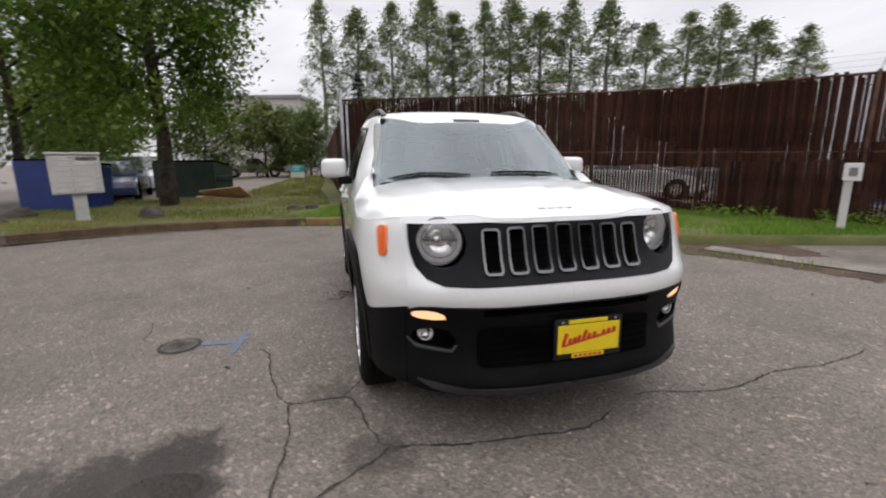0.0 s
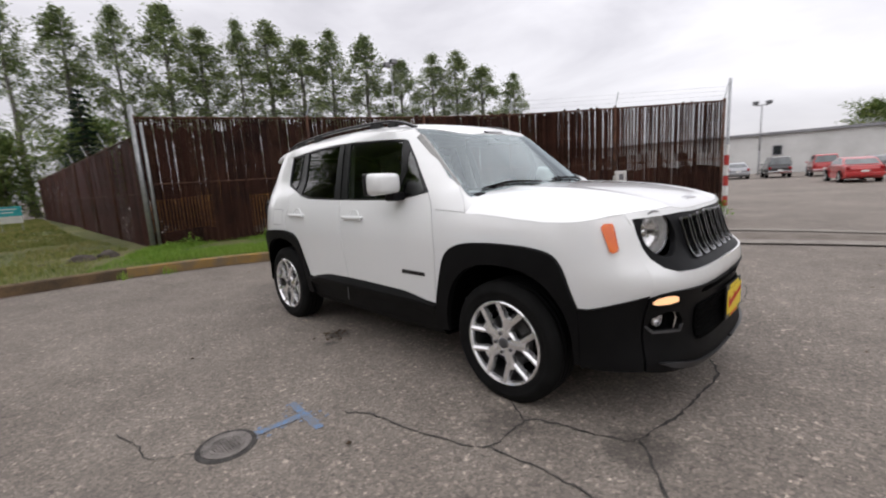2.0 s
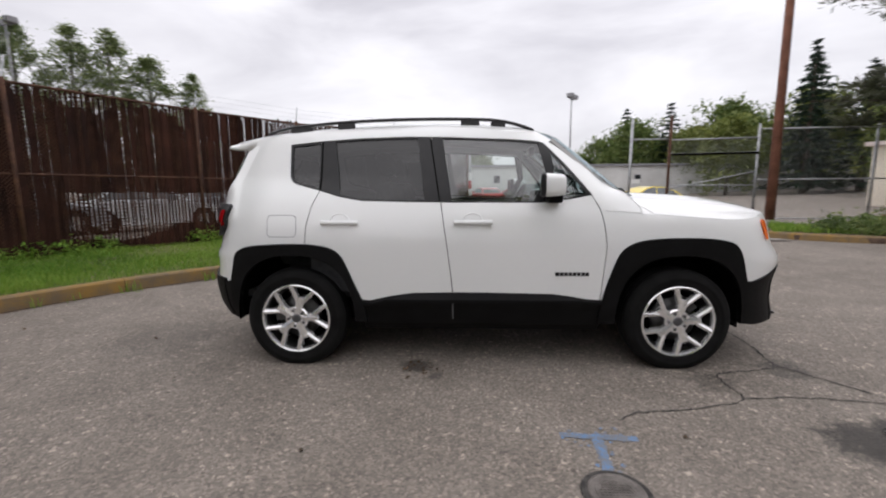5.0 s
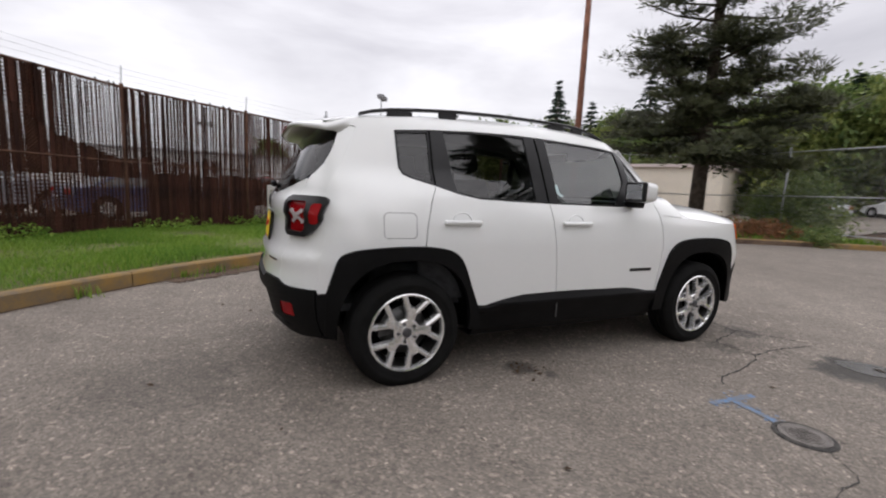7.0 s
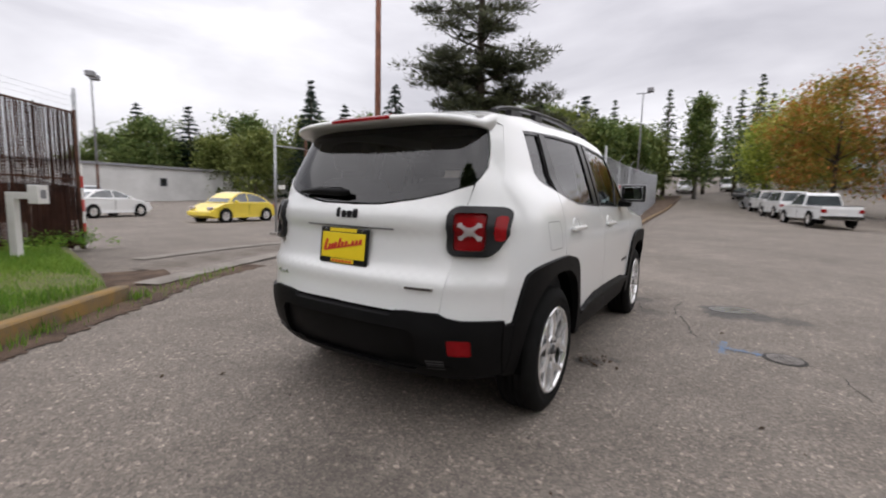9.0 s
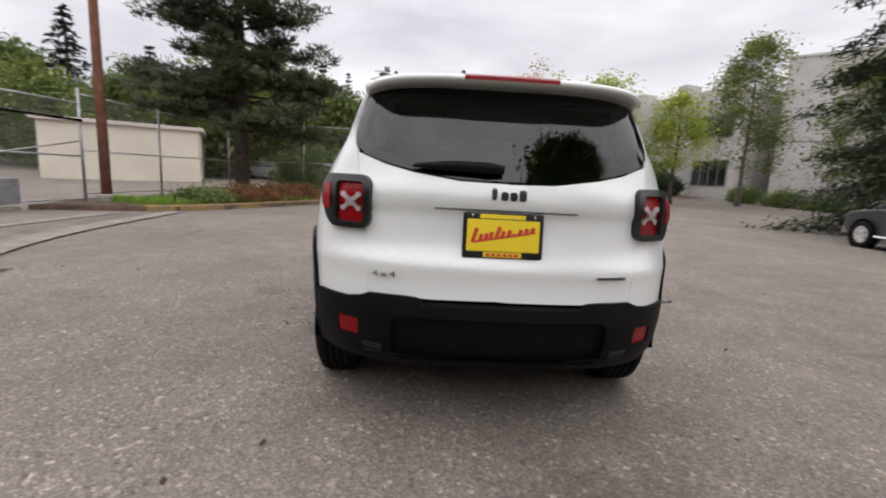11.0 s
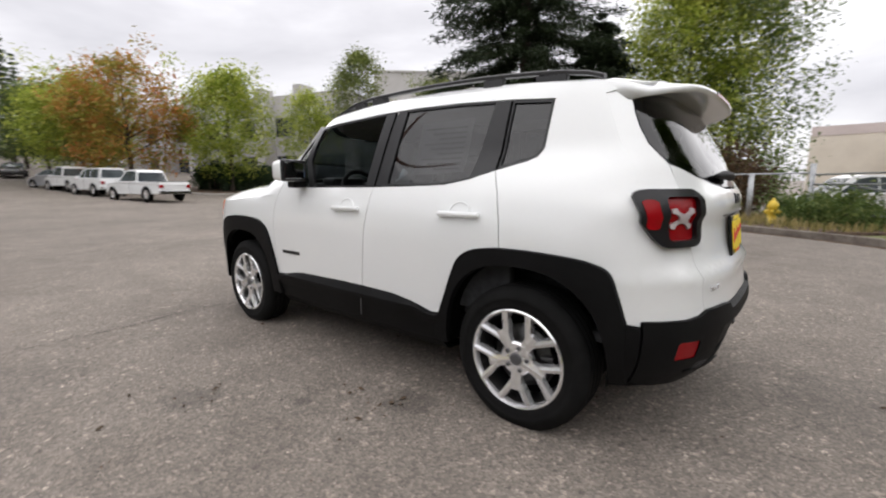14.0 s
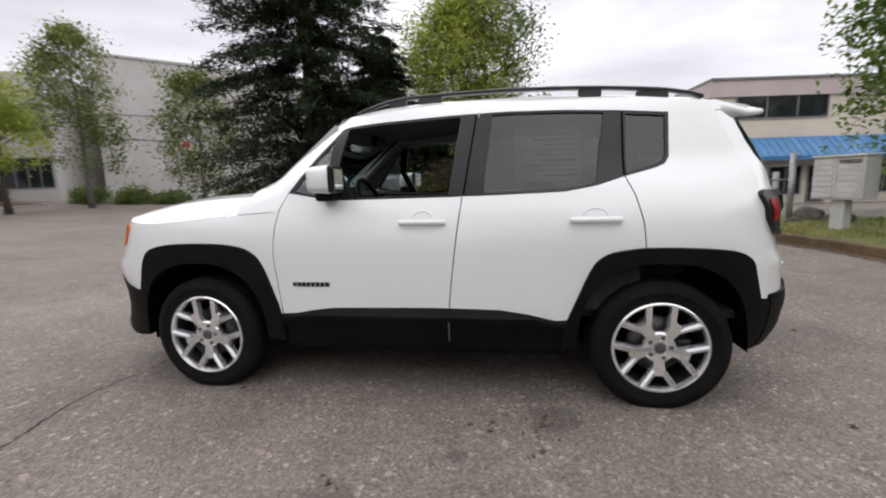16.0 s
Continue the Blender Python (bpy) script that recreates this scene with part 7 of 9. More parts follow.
def build_side(s):
    """Everything on one flank."""
    lay = side_lay(s)
    out = (0, s, 0)
    body = part("body_side", patch(inset(FRAME, GAP), lay, out, 0.035), M_PAINT, car, smooth=True)
    part("front_fender", patch(inset(FENDER, GAP), lay, out, 0.035), M_PAINT, car, smooth=True)
    df = part("front_door", patch(inset(DOOR_F, GAP), lay, out, 0.04), M_PAINT, car, smooth=True)
    dr = part("rear_door", patch(inset(DOOR_R, GAP), lay, out, 0.04), M_PAINT, car, smooth=True)
    # near-black sheet behind the panel gaps, its colour gives the seams their shade
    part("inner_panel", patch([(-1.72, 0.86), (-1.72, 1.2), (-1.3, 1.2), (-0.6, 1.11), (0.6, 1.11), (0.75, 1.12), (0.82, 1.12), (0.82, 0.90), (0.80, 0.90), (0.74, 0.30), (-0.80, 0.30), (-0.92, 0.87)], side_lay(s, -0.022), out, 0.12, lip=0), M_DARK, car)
    part("fender_flange", patch([(0.82, 0.92)] + [(0.80, 1.075), (0.95, 1.068)] + [(x, meet_side(x, hood_z) - 0.003) for x in (1.05, 1.15, 1.3, 1.45, 1.6, 1.72)] + [(1.72, 0.92)], side_lay(s, -0.010), out, 0.06, lip=0), M_PAINT, car, smooth=True)
    # window trim and panes
    qwin = inset([(-1.106, 1.206), *WIN_BACK, (-1.114, 1.544)], 0.014)
    rwin = inset([(-0.975, 1.168), (-0.813, 1.138), (-0.585, 1.131), (-0.378, 1.128), (-0.432, 1.561), (-0.514, 1.564), (-0.82, 1.560), (-1.032, 1.549)], 0.010)
    fwin = inset([(-0.215, 1.124), (0.335, 1.121), (0.425, 1.30), (0.375, 1.521), (0.164, 1.538), (-0.21, 1.556), (-0.283, 1.558)], 0.010)
    fqwin = inset([(0.375, 1.121), (0.562, 1.141), (0.69, 1.170), (0.538, 1.366), (0.44, 1.468), (0.458, 1.30)], 0.010)
    part("window_trim", patch(inset(WIN_BAND, 0.0005), side_lay(s, -0.004), out, 0.026, holes=[qwin, rwin, fwin, fqwin], lip=0.02), M_GLOSS_BLACK, body, "gloss black window surround", smooth=True)
    window_panel(s, body, qwin, M_GLASS_DARK, "quarter_glass", "dark tinted glass", -0.014)
    window_panel(s, dr, rwin, M_GLASS_DARK, "window_glass", "dark tinted glass", -0.014)
    if s < 0:
        window_panel(s, df, fwin, M_GLASS_SIDE, "window_glass", "clear glass", -0.012).visible_shadow = False
    window_panel(s, body, fqwin, M_GLASS_SIDE, "quarter_glass", "clear glass", -0.010).visible_shadow = False
    # thin upright bars between panes
    for a, b in (((-1.106, 1.212), (-1.112, 1.540)), ((-0.288, 1.130), (-0.356, 1.556))):
        part("window_bar", patch([(a[0] - 0.004, a[1]), (a[0] + 0.004, a[1]), (b[0] + 0.004, b[1]), (b[0] - 0.004, b[1])], side_lay(s, 0.001), out, 0.08, lip=0.01), M_DARK, body)
    if s > 0:
        part("window_sticker", patch([(-0.90, 1.20), (-0.56, 1.19), (-0.56, 1.47), (-0.90, 1.48)], side_lay(s, -0.022), out, 0.06, lip=0.001), M_PAPER, dr, "white printed price sheet inside the glass")
        for k in range(9):
            z = 1.44 - 0.027 * k
            part("text_bar", patch([(-0.87, z), (-0.60 - 0.05 * (k % 3), z), (-0.60 - 0.05 * (k % 3), z - 0.008), (-0.87, z - 0.008)], side_lay(s, -0.019), out, 0.06, lip=0), M_CHIN, dr)
    # cladding: arches, sill
    for xh, arch in ((-1.285, ARCH_R), (1.285, ARCH_F)):
        inner = arch_inner(xh, 0.315)
        if xh < 0:
            poly = [(-1.755, 0.315), (-1.757, 0.55)] + arch + [(-0.80, 0.40), (-0.79, 0.315)] + inner
        else:
            poly = [(0.765, 0.315), (0.77, 0.42)] + arch + [(1.72, 0.55), (1.72, 0.315)] + inner
        part("wheel_arch_trim", patch(poly, side_lay(s, 0.018), out, 0.035, lip=0.05), M_TRIM, car, "black plastic arch cladding", smooth=True)
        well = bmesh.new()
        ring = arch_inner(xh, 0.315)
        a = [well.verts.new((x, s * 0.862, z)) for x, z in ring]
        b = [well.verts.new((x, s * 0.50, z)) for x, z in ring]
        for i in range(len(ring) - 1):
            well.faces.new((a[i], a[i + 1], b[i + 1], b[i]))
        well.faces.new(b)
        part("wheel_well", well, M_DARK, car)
    bm = bmesh.new()
    rows = []
    top = curve(*[(x, z) for x, z in SILL])
    for k in range(41):
        x = -0.82 + 1.60 * k / 40
        z = top(x) - 0.001
        w = half_width(x, z)
        mid = min(0.476, z - 0.008)
        rows.append([bm.verts.new((x, s * yy, zz)) for yy, zz in ((w - 0.02, z), (w + 0.001, z - 0.001), (w + 0.024, mid), (w + 0.022, mid - 0.02), (w + 0.0, 0.40), (w - 0.03, 0.30), (w - 0.08, 0.245), (w - 0.25, 0.235))])
    for a, b in zip(rows, rows[1:]):
        for i in range(len(a) - 1):
            bm.faces.new((a[i], a[i + 1], b[i + 1], b[i]))
    bmesh.ops.recalc_face_normals(bm, faces=bm.faces)
    part("sill_trim", bm, M_TRIM, car, "black plastic sill cladding")
    part("sill_step", boxed((-0.206, s * 0.90 - 0.002, 0.345), (-0.198, s * 0.90 + 0.002, 0.47), 0), M_CHIN, car, "grey door-gap strip on the sill")
    # bumper returns at the corners
    fcorner = [(1.70, 0.315), (1.70, 0.598)] + [(1.76, 0.597), (1.80, 0.607)] + [(reach(EDGE_Y, z), z) for z in (0.665, 0.60, 0.54, 0.48, 0.42, 0.36, 0.30)] + [(1.80, 0.298)]
    part("front_bumper_corner", patch(fcorner, side_lay(s, 0.012), out, 0.035, lip=0.03), M_TRIM, car, smooth=True)
    rcorner = [(-1.70, 0.312), (-1.74, 0.58)] + [(-1.80, 0.575)] + [(reach(quarter_edge(z), z, False), z) for z in (0.60, 0.54, 0.48, 0.42, 0.36, 0.315)] + [(-1.80, 0.312)]
    part("rear_bumper_corner", patch(rcorner, side_lay(s, 0.015), out, 0.035, lip=0.03), M_TRIM, car, smooth=True)
    part("mud_guard", boxed((1.70, min(s * 0.80, s * 0.74), 0.272), (1.715, max(s * 0.80, s * 0.74), 0.36), 0.004), M_TRIM, car)
    # amber side marker
    mk = [(x + 0.048, z) for x, z in ((1.765, 1.0), (1.79, 1.0), (1.800, 0.985), (1.826, 0.885), (1.824, 0.874), (1.812, 0.868), (1.800, 0.876), (1.758, 0.985))]
    part("side_marker", patch(mk, side_lay(s, 0.014), out, 0.02, lip=0.026), M_AMBER, car, "orange side marker lamp", smooth=True)
    # door handles
    for door, x0 in ((df, -0.07), (dr, -0.955)):
        cup = [(x0 + 0.055 * math.cos(radians(a)), 1.005 + 0.05 * math.sin(radians(a))) for a in range(0, 360, 20)]
        part("handle_cup", patch(cup, side_lay(s, 0.0012), out, 0.03, lip=0.001), M_PAINT, door, smooth=True)
        arc = []
        for a in range(-10, 191, 12):
            u, v = x0 + 0.062 * math.cos(radians(a)), 1.006 + 0.046 * math.sin(radians(a))
            arc.append((u, s * (half_width(u, v) + 0.001), v))
        part("cup_rim", tube(bmesh.new(), arc, 0.0042, 6), M_PAINT, door, smooth=True)
        y = s * (half_width(x0, 0.995) + 0.02)
        bm = bmesh.new()
        box(bm, (x0 - 0.128, min(y - 0.012, y + 0.012), 0.98), (x0 + 0.128, max(y - 0.012, y + 0.012), 1.008), 0.011)
        box(bm, (x0 - 0.118, min(y, y - s * 0.03), 0.984), (x0 - 0.085, max(y, y - s * 0.03), 1.004), 0.004)
        box(bm, (x0 + 0.085, min(y, y - s * 0.03), 0.984), (x0 + 0.118, max(y, y - s * 0.03), 1.004), 0.004)
        part("door_handle", bm, M_PAINT, door, "body-coloured pull handle", smooth=False)
    # name bars on the front door
    rnd = random.Random(3)
    x = 0.472
    for k in range(8):
        w = 0.022 if k else 0.026
        part("badge_bar", patch([(x, 0.640), (x + w, 0.640), (x + w, 0.664), (x, 0.664)], side_lay(s, 0.004), out, 0.05, lip=0.005), M_GLOSS_BLACK, df, "black name badge drawn as bars")
        x += w + 0.0055
    if s < 0:
        ring = rounded(-1.45, -1.25, 0.898, 1.045, 0.03)
        part("fuel_flap_gap", patch(ring, side_lay(s, 0.0006), out, 0.05, holes=[inset(ring, 0.0035)], lip=0), M_LAMP_GREY, body, "thin seam round the fuel flap")
    # mirror
    m = part("door_mirror", bmesh.new(), M_PAINT, car)
    bm = bmesh.new()
    box(bm, (0.365, min(s * 0.875, s * 1.055), 1.160), (0.515, max(s * 0.875, s * 1.058), 1.304), 0.034)
    for v in bm.verts:
        if abs(v.co.y) > 1.0:
            v.co.x -= 0.018
        if v.co.x > 0.45:
            v.co.z = 1.2315 + (v.co.z - 1.2315) * 0.92
    part("cap", bm, M_PAINT, m, "white mirror cap", smooth=True)
    for name, material, x0, x1, y0, y1, z0, z1, r in (("rim", M_GLOSS_BLACK, 0.3575, 0.390, 0.870, 1.062, 1.162, 1.302, 0.014), ("glass", M_MIRROR, 0.3555, 0.362, 0.889, 1.042, 1.180, 1.285, 0.0025)):
        bm = boxed((x0, min(s * y0, s * y1), z0), (x1, max(s * y0, s * y1), z1), r)
        for v in bm.verts:
            if abs(v.co.y) > 1.0:
                v.co.x -= 0.018
        part(name, bm, material, m, "black mirror rim" if name == "rim" else "")
    bm = bmesh.new()
    box(bm, (0.40, min(s * 0.84, s * 0.94), 1.118), (0.50, max(s * 0.84, s * 0.94), 1.175), 0.014)
    part("foot", bm, M_TRIM, m, "black mirror foot")
    # roof rail
    rl = bmesh.new()
    y = 0.575
    prof = [(-1.53, 1.608), (-1.46, 1.630), (-1.35, 1.650), (-1.15, 1.669), (-0.9, 1.685), (-0.5, 1.695), (-0.1, 1.692), (0.1, 1.681), (0.22, 1.658), (0.30, 1.634), (0.355, 1.612)]
    rows = []
    for p in spline([(x, 0, z) for x, z in prof], 0.08):
        yy = s * (y + 0.02 - 0.02 * abs(p.x + 0.6))
        sec = [(-0.019, -0.010), (0.019, -0.010), (0.021, 0.004), (0.013, 0.010), (-0.013, 0.010), (-0.021, 0.004)]
        rows.append([rl.verts.new((p.x, yy + u, p.z + v)) for u, v in sec])
    for a, b in zip(rows, rows[1:]):
        for k in range(6):
            rl.faces.new((a[k], a[(k + 1) % 6], b[(k + 1) % 6], b[k]))
    rl.faces.new(rows[0])
    rl.faces.new(rows[-1])
    for x0, x1 in ((-1.36, -1.2), (-1.02, -0.9), (-0.15, -0.02), (0.06, 0.16)):
        xm = (x0 + x1) / 2
        yy = s * (y + 0.02 - 0.02 * abs(xm + 0.6))
        zz = roof_z(xm, yy)
        top_z = np.interp(xm, [p[0] for p in prof], [p[1] for p in prof])
        box(rl, (x0, yy - 0.017, zz - 0.03), (x1, yy + 0.017, top_z - 0.006), 0.006)
    bmesh.ops.recalc_face_normals(rl, faces=rl.faces)
    part("roof_rail", rl, M_RAIL, car, "dark grey raised roof rail")
    tyre_wheel(1.285, s)
    tyre_wheel(-1.285, s)


for flank in (-1, 1):
    build_side(flank)


def mirror_poly(half):
    """A closed outline from its right half, given from the bottom up, by mirroring in the car's middle."""
    return half + [(-y, z) for y, z in reversed(half)]


def build_nose():
    fr = (1, 0, 0)
    lay = nose_lay()
    top = [(y, meet_front(y, hood_z, 1.04)) for y in (0.70, 0.62, 0.52, 0.4, 0.28, 0.14, 0.0)]
    grille = [(0.44, 0.755), (0.56, 0.761), (0.625, 0.785), (0.664, 0.830), (0.682, 0.885), (0.688, 0.95), (0.684, 1.012)] + [(y, z - 0.006) for y, z in top[1:]]
    grille = [(0.0, 0.757)] + grille
    low = [(0.0, 0.672), (0.35, 0.672), (0.60, 0.678), (0.66, 0.672), (0.70, 0.655)]
    panel_out = mirror_poly(grille)
    # white band under and beside the grille panel
    side = [(0.70, 0.71), (0.70, 0.80), (0.70, 0.9), (0.70, 0.97), (0.70, top[0][1] - 0.002), (0.686, top[0][1] + 0.006)]
    inner = [p for p in grille if p[1] < 1.02][1:]
    band_half = low + side + inner[::-1] + [(0.0, 0.757)]
    for sg in (1, -1):
        poly = [(sg * y, z) for y, z in band_half]
        part("front_fascia", patch(inset(poly, 0.0004), lay, fr, 0.03, lip=0.02), M_PAINT, car, "white front fascia", smooth=True)
    slots = []
    for k in range(7):
        y = 0.113 * (k - 3)
        slots.append(rounded(y - 0.036, y + 0.036, 0.806, 0.998 - 0.004 * abs(k - 3), 0.014, 4))
    lamps = [[(sg * 0.553 + 0.107 * math.cos(radians(a)), 0.932 + 0.106 * math.sin(radians(a))) for a in range(0, 360, 10)] for sg in (-1, 1)]
    gp = part("grille_panel", patch(inset(panel_out, 0.002), nose_lay(-0.010), fr, 0.03, holes=slots + lamps, lip=0.03), M_GRILLE, car, "charcoal front panel with seven upright slots", smooth=True)
    for sl in slots:
        part("slot_ring", patch(inset(sl, -0.006), nose_lay(0.004), fr, 0.02, holes=[inset(sl, 0.004)], lip=0.036), M_SLOT_RING, gp, "smoked chrome slot surround", smooth=True)
        part("slot_mesh", patch(inset(sl, -0.004), nose_lay(-0.034), fr, 0.05, lip=0), M_DARK, gp)
        ys = [p[0] for p in sl]
        bars = bmesh.new()
        for j in range(7):
            z = 0.825 + 0.022 * j
            patch([(min(ys), z), (max(ys), z), (max(ys), z + 0.006), (min(ys), z + 0.006)], nose_lay(-0.028), fr, 0.05, lip=0.004, bm=bars)
        part("slot_bar", bars, M_DARK, gp)
    for sg in (-1, 1):
        y, z = sg * 0.553, 0.932
        x = reach(y, z)
        mm = Matrix.Translation((x - 0.048, y - sg * 0.004, z)) @ Matrix.Rotation(radians(sg * 17), 4, "Z") @ Matrix.Rotation(radians(90), 4, "Y") @ Matrix.Diagonal((1.065, 1.065, 1, 1))
        lamp = part("headlamp", lathe(bmesh.new(), [(0.102, -0.02), (0.102, 0.006), (0.099, 0.011), (0.094, 0.009), (0.092, 0.0)], 40, mm), M_DARK_CHROME, car, "round headlamp with bright reflector bowl", smooth=True)
        part("bowl", lathe(bmesh.new(), [(0.094, 0.003), (0.088, -0.018), (0.074, -0.040), (0.054, -0.056), (0.034, -0.064), (0.001, -0.066)], 20, mm), M_REFLECTOR, lamp)
        # white ring added inside the lamp, its colour stands for the bowl's reflections
        part("halo_ring", lathe(bmesh.new(), [(0.0945, 0.0045), (0.0905, 0.0040), (0.0790, -0.012), (0.0770, -0.020)], 40, mm), M_LAMP_GLINT, lamp, "white ring painted as the glint round the bowl", smooth=True)
        part("bulb_shield", lathe(bmesh.new(), [(0.024, -0.064), (0.024, -0.040), (0.018, -0.030), (0.001, -0.028)], 20, mm @ Matrix.Translation((0.0, 0.012 * sg, 0))), M_CHROME, lamp, "chrome bulb shield", smooth=True)
        part("bulb_bar", boxed((-0.006, -0.07, -0.052), (0.006, 0.07, -0.040), 0.002, mm), M_DARK_CHROME, lamp)
        part("lens", lathe(bmesh.new(), [(0.095, 0.004), (0.084, 0.011), (0.056, 0.018), (0.028, 0.021), (0.001, 0.022)], 40, mm), M_GLASS_LENS, lamp, smooth=True)
        lamp.children[-1].visible_shadow = False
    # black bumper
    half = [(0.0, 0.262), (0.25, 0.264), (0.48, 0.275), (0.62, 0.285), (0.70, 0.300)] + [(0.70, z) for z in (0.40, 0.48, 0.56, 0.62)] + [(0.70, 0.655), (0.66, 0.671), (0.60, 0.677), (0.35, 0.671), (0.0, 0.671)]
    sig = [(0.548, 0.618), (0.60, 0.612), (0.66, 0.616), (0.684, 0.626), (0.686, 0.638), (0.672, 0.652), (0.63, 0.660), (0.585, 0.654), (0.556, 0.640)]
    fog = [(0.52, 0.475), (0.66, 0.49), (0.685, 0.52), (0.672, 0.558), (0.60, 0.578), (0.535, 0.565), (0.505, 0.52)]
    intake = rounded(-0.40, 0.40, 0.632, 0.666, 0.012, 3)
    holes = [intake] + [[(sg * y, z) for y, z in pl] for pl in (sig, fog) for sg in (1, -1)]
    bp = part("front_bumper", patch(mirror_poly(half), nose_lay(0.012), fr, 0.035, holes=holes, lip=0.03), M_TRIM, car, "black plastic front bumper", smooth=True)
    part("intake_mesh", patch(inset(intake, -0.01), nose_lay(-0.02), fr, 0.06, lip=0), M_DARK, bp)
    part("lower_grille", patch(rounded(-0.42, 0.42, 0.40, 0.575, 0.03), nose_lay(0.022), fr, 0.03, lip=0.012), M_DARK, bp, "dark lower air intake", smooth=True)
    for k in range(5):
        z = 0.415 + 0.033 * k
        part("intake_bar", patch([(-0.41, z), (0.41, z), (0.41, z + 0.010), (-0.41, z + 0.010)], nose_lay(0.028), fr, 0.03, lip=0.006), M_DARK, bp)
    chin = [(0.0, 0.268), (0.25, 0.270), (0.47, 0.282), (0.60, 0.312), (0.66, 0.345), (0.60, 0.338), (0.46, 0.312), (0.25, 0.305), (0.0, 0.303)]
    part("chin_strip", patch(mirror_poly(chin), nose_lay(0.026), fr, 0.04, lip=0.02), M_RAIL, bp, "dark grey chin strip", smooth=True)
    for sg in (1, -1):
        s_poly = [(sg * y, z) for y, z in sig]
        part("turn_signal", patch(inset(s_poly, -0.002), nose_lay(0.004), fr, 0.02, lip=0.004), M_SIGNAL, bp, "lit amber turn signal", smooth=True)
        f_poly = [(sg * y, z) for y, z in fog]
        part("fog_recess", patch(inset(f_poly, -0.008), nose_lay(-0.030), fr, 0.05, lip=0), M_DARK, bp)
        edge = [(0.50, 0.50), (0.52, 0.466), (0.665, 0.481), (0.70, 0.52), (0.692, 0.522), (0.66, 0.491), (0.524, 0.477), (0.510, 0.502)]
        part("fog_trim", patch([(sg * y, z) for y, z in edge], nose_lay(0.016), fr, 0.03, lip=0.01), M_CHIN, bp, "satin trim under the fog lamp", smooth=True)
        y, z = sg * 0.628, 0.540
        mm = Matrix.Translation((reach(y, z) - 0.014, y, z)) @ Matrix.Rotation(radians(sg * 14), 4, "Z") @ Matrix.Rotation(radians(90), 4, "Y")
        fl = part("fog_lamp", lathe(bmesh.new(), [(0.036, -0.01), (0.036, 0.004), (0.032, 0.006), (0.030, 0.0), (0.020, -0.014), (0.001, -0.018)], 24, mm), M_CHROME, bp, "small round fog lamp", smooth=True)
        part("lens", lathe(bmesh.new(), [(0.032, 0.004), (0.018, 0.009), (0.001, 0.011)], 24, mm), M_GLASS_LENS, fl, smooth=True)
    build_plate("front_plate", Matrix.Translation((reach(0.0, 0.51) + 0.055, 0.075, 0.508)) @ Matrix.Rotation(radians(90), 4, "Z") @ Matrix.Rotation(radians(90), 4, "X"))


def build_plate(name, m):
    """A dealer's plate in a black frame: yellow, a red sloping stroke and plain bars for its writing. x along, y up, z out."""
    t = part(name, boxed((-0.168, -0.094, -0.010), (0.168, 0.094, 0.0), 0.008, m), M_GLOSS_BLACK, car, "black plate frame")
    part("plate", boxed((-0.152, -0.066, 0.0), (0.152, 0.066, 0.004), 0.003, m), M_YELLOW_PLATE, t, "yellow dealer plate")
    part("top_strip", boxed((-0.10, 0.070, 0.0), (0.09, 0.088, 0.003), 0.001, m), M_YELLOW_PLATE, t)
    part("bottom_strip", boxed((-0.08, -0.090, 0.0), (0.08, -0.069, 0.003), 0.001, m), M_YELLOW_PLATE, t)
    for k in range(6):
        part("text_bar", boxed((-0.07 + 0.024 * k, -0.086, 0.003), (-0.053 + 0.024 * k, -0.074, 0.004), 0, m), M_RED_SCRIPT, t)
    for x in (-0.13, 0.13):
        part("screw", lathe(bmesh.new(), [(0.007, 0), (0.007, 0.003), (0.001, 0.004)], 8, m @ Matrix.Translation((x, 0.080, 0))), M_CHROME, t)
    # the red script reduced to slanting strokes of its size
    xs = (-0.128, -0.098, -0.076, -0.056, -0.030, -0.006, 0.020, 0.044, 0.066, 0.092, 0.118)
    hs = (0.062, 0.030, 0.030, 0.034, 0.052, 0.030, 0.030, 0.010, 0.026, 0.026, 0.026)
    for k, (x, h) in enumerate(zip(xs, hs)):
        z0 = -0.030 + 0.18 * (x + 0.128)
        part("script_bar", boxed((-0.0075, 0, 0.004), (0.0085, h, 0.0052), 0.002, m @ Matrix.Translation((x, z0, 0)) @ Matrix.Rotation(radians(-16), 4, "Z")), M_RED_SCRIPT, t, "red writing drawn as bars" if k == 0 else "")
    part("script_line", boxed((-0.13, -0.004, 0.004), (0.135, 0.004, 0.005), 0.001, m @ Matrix.Translation((0, -0.006, 0)) @ Matrix.Rotation(radians(10.5), 4, "Z")), M_RED_SCRIPT, t)


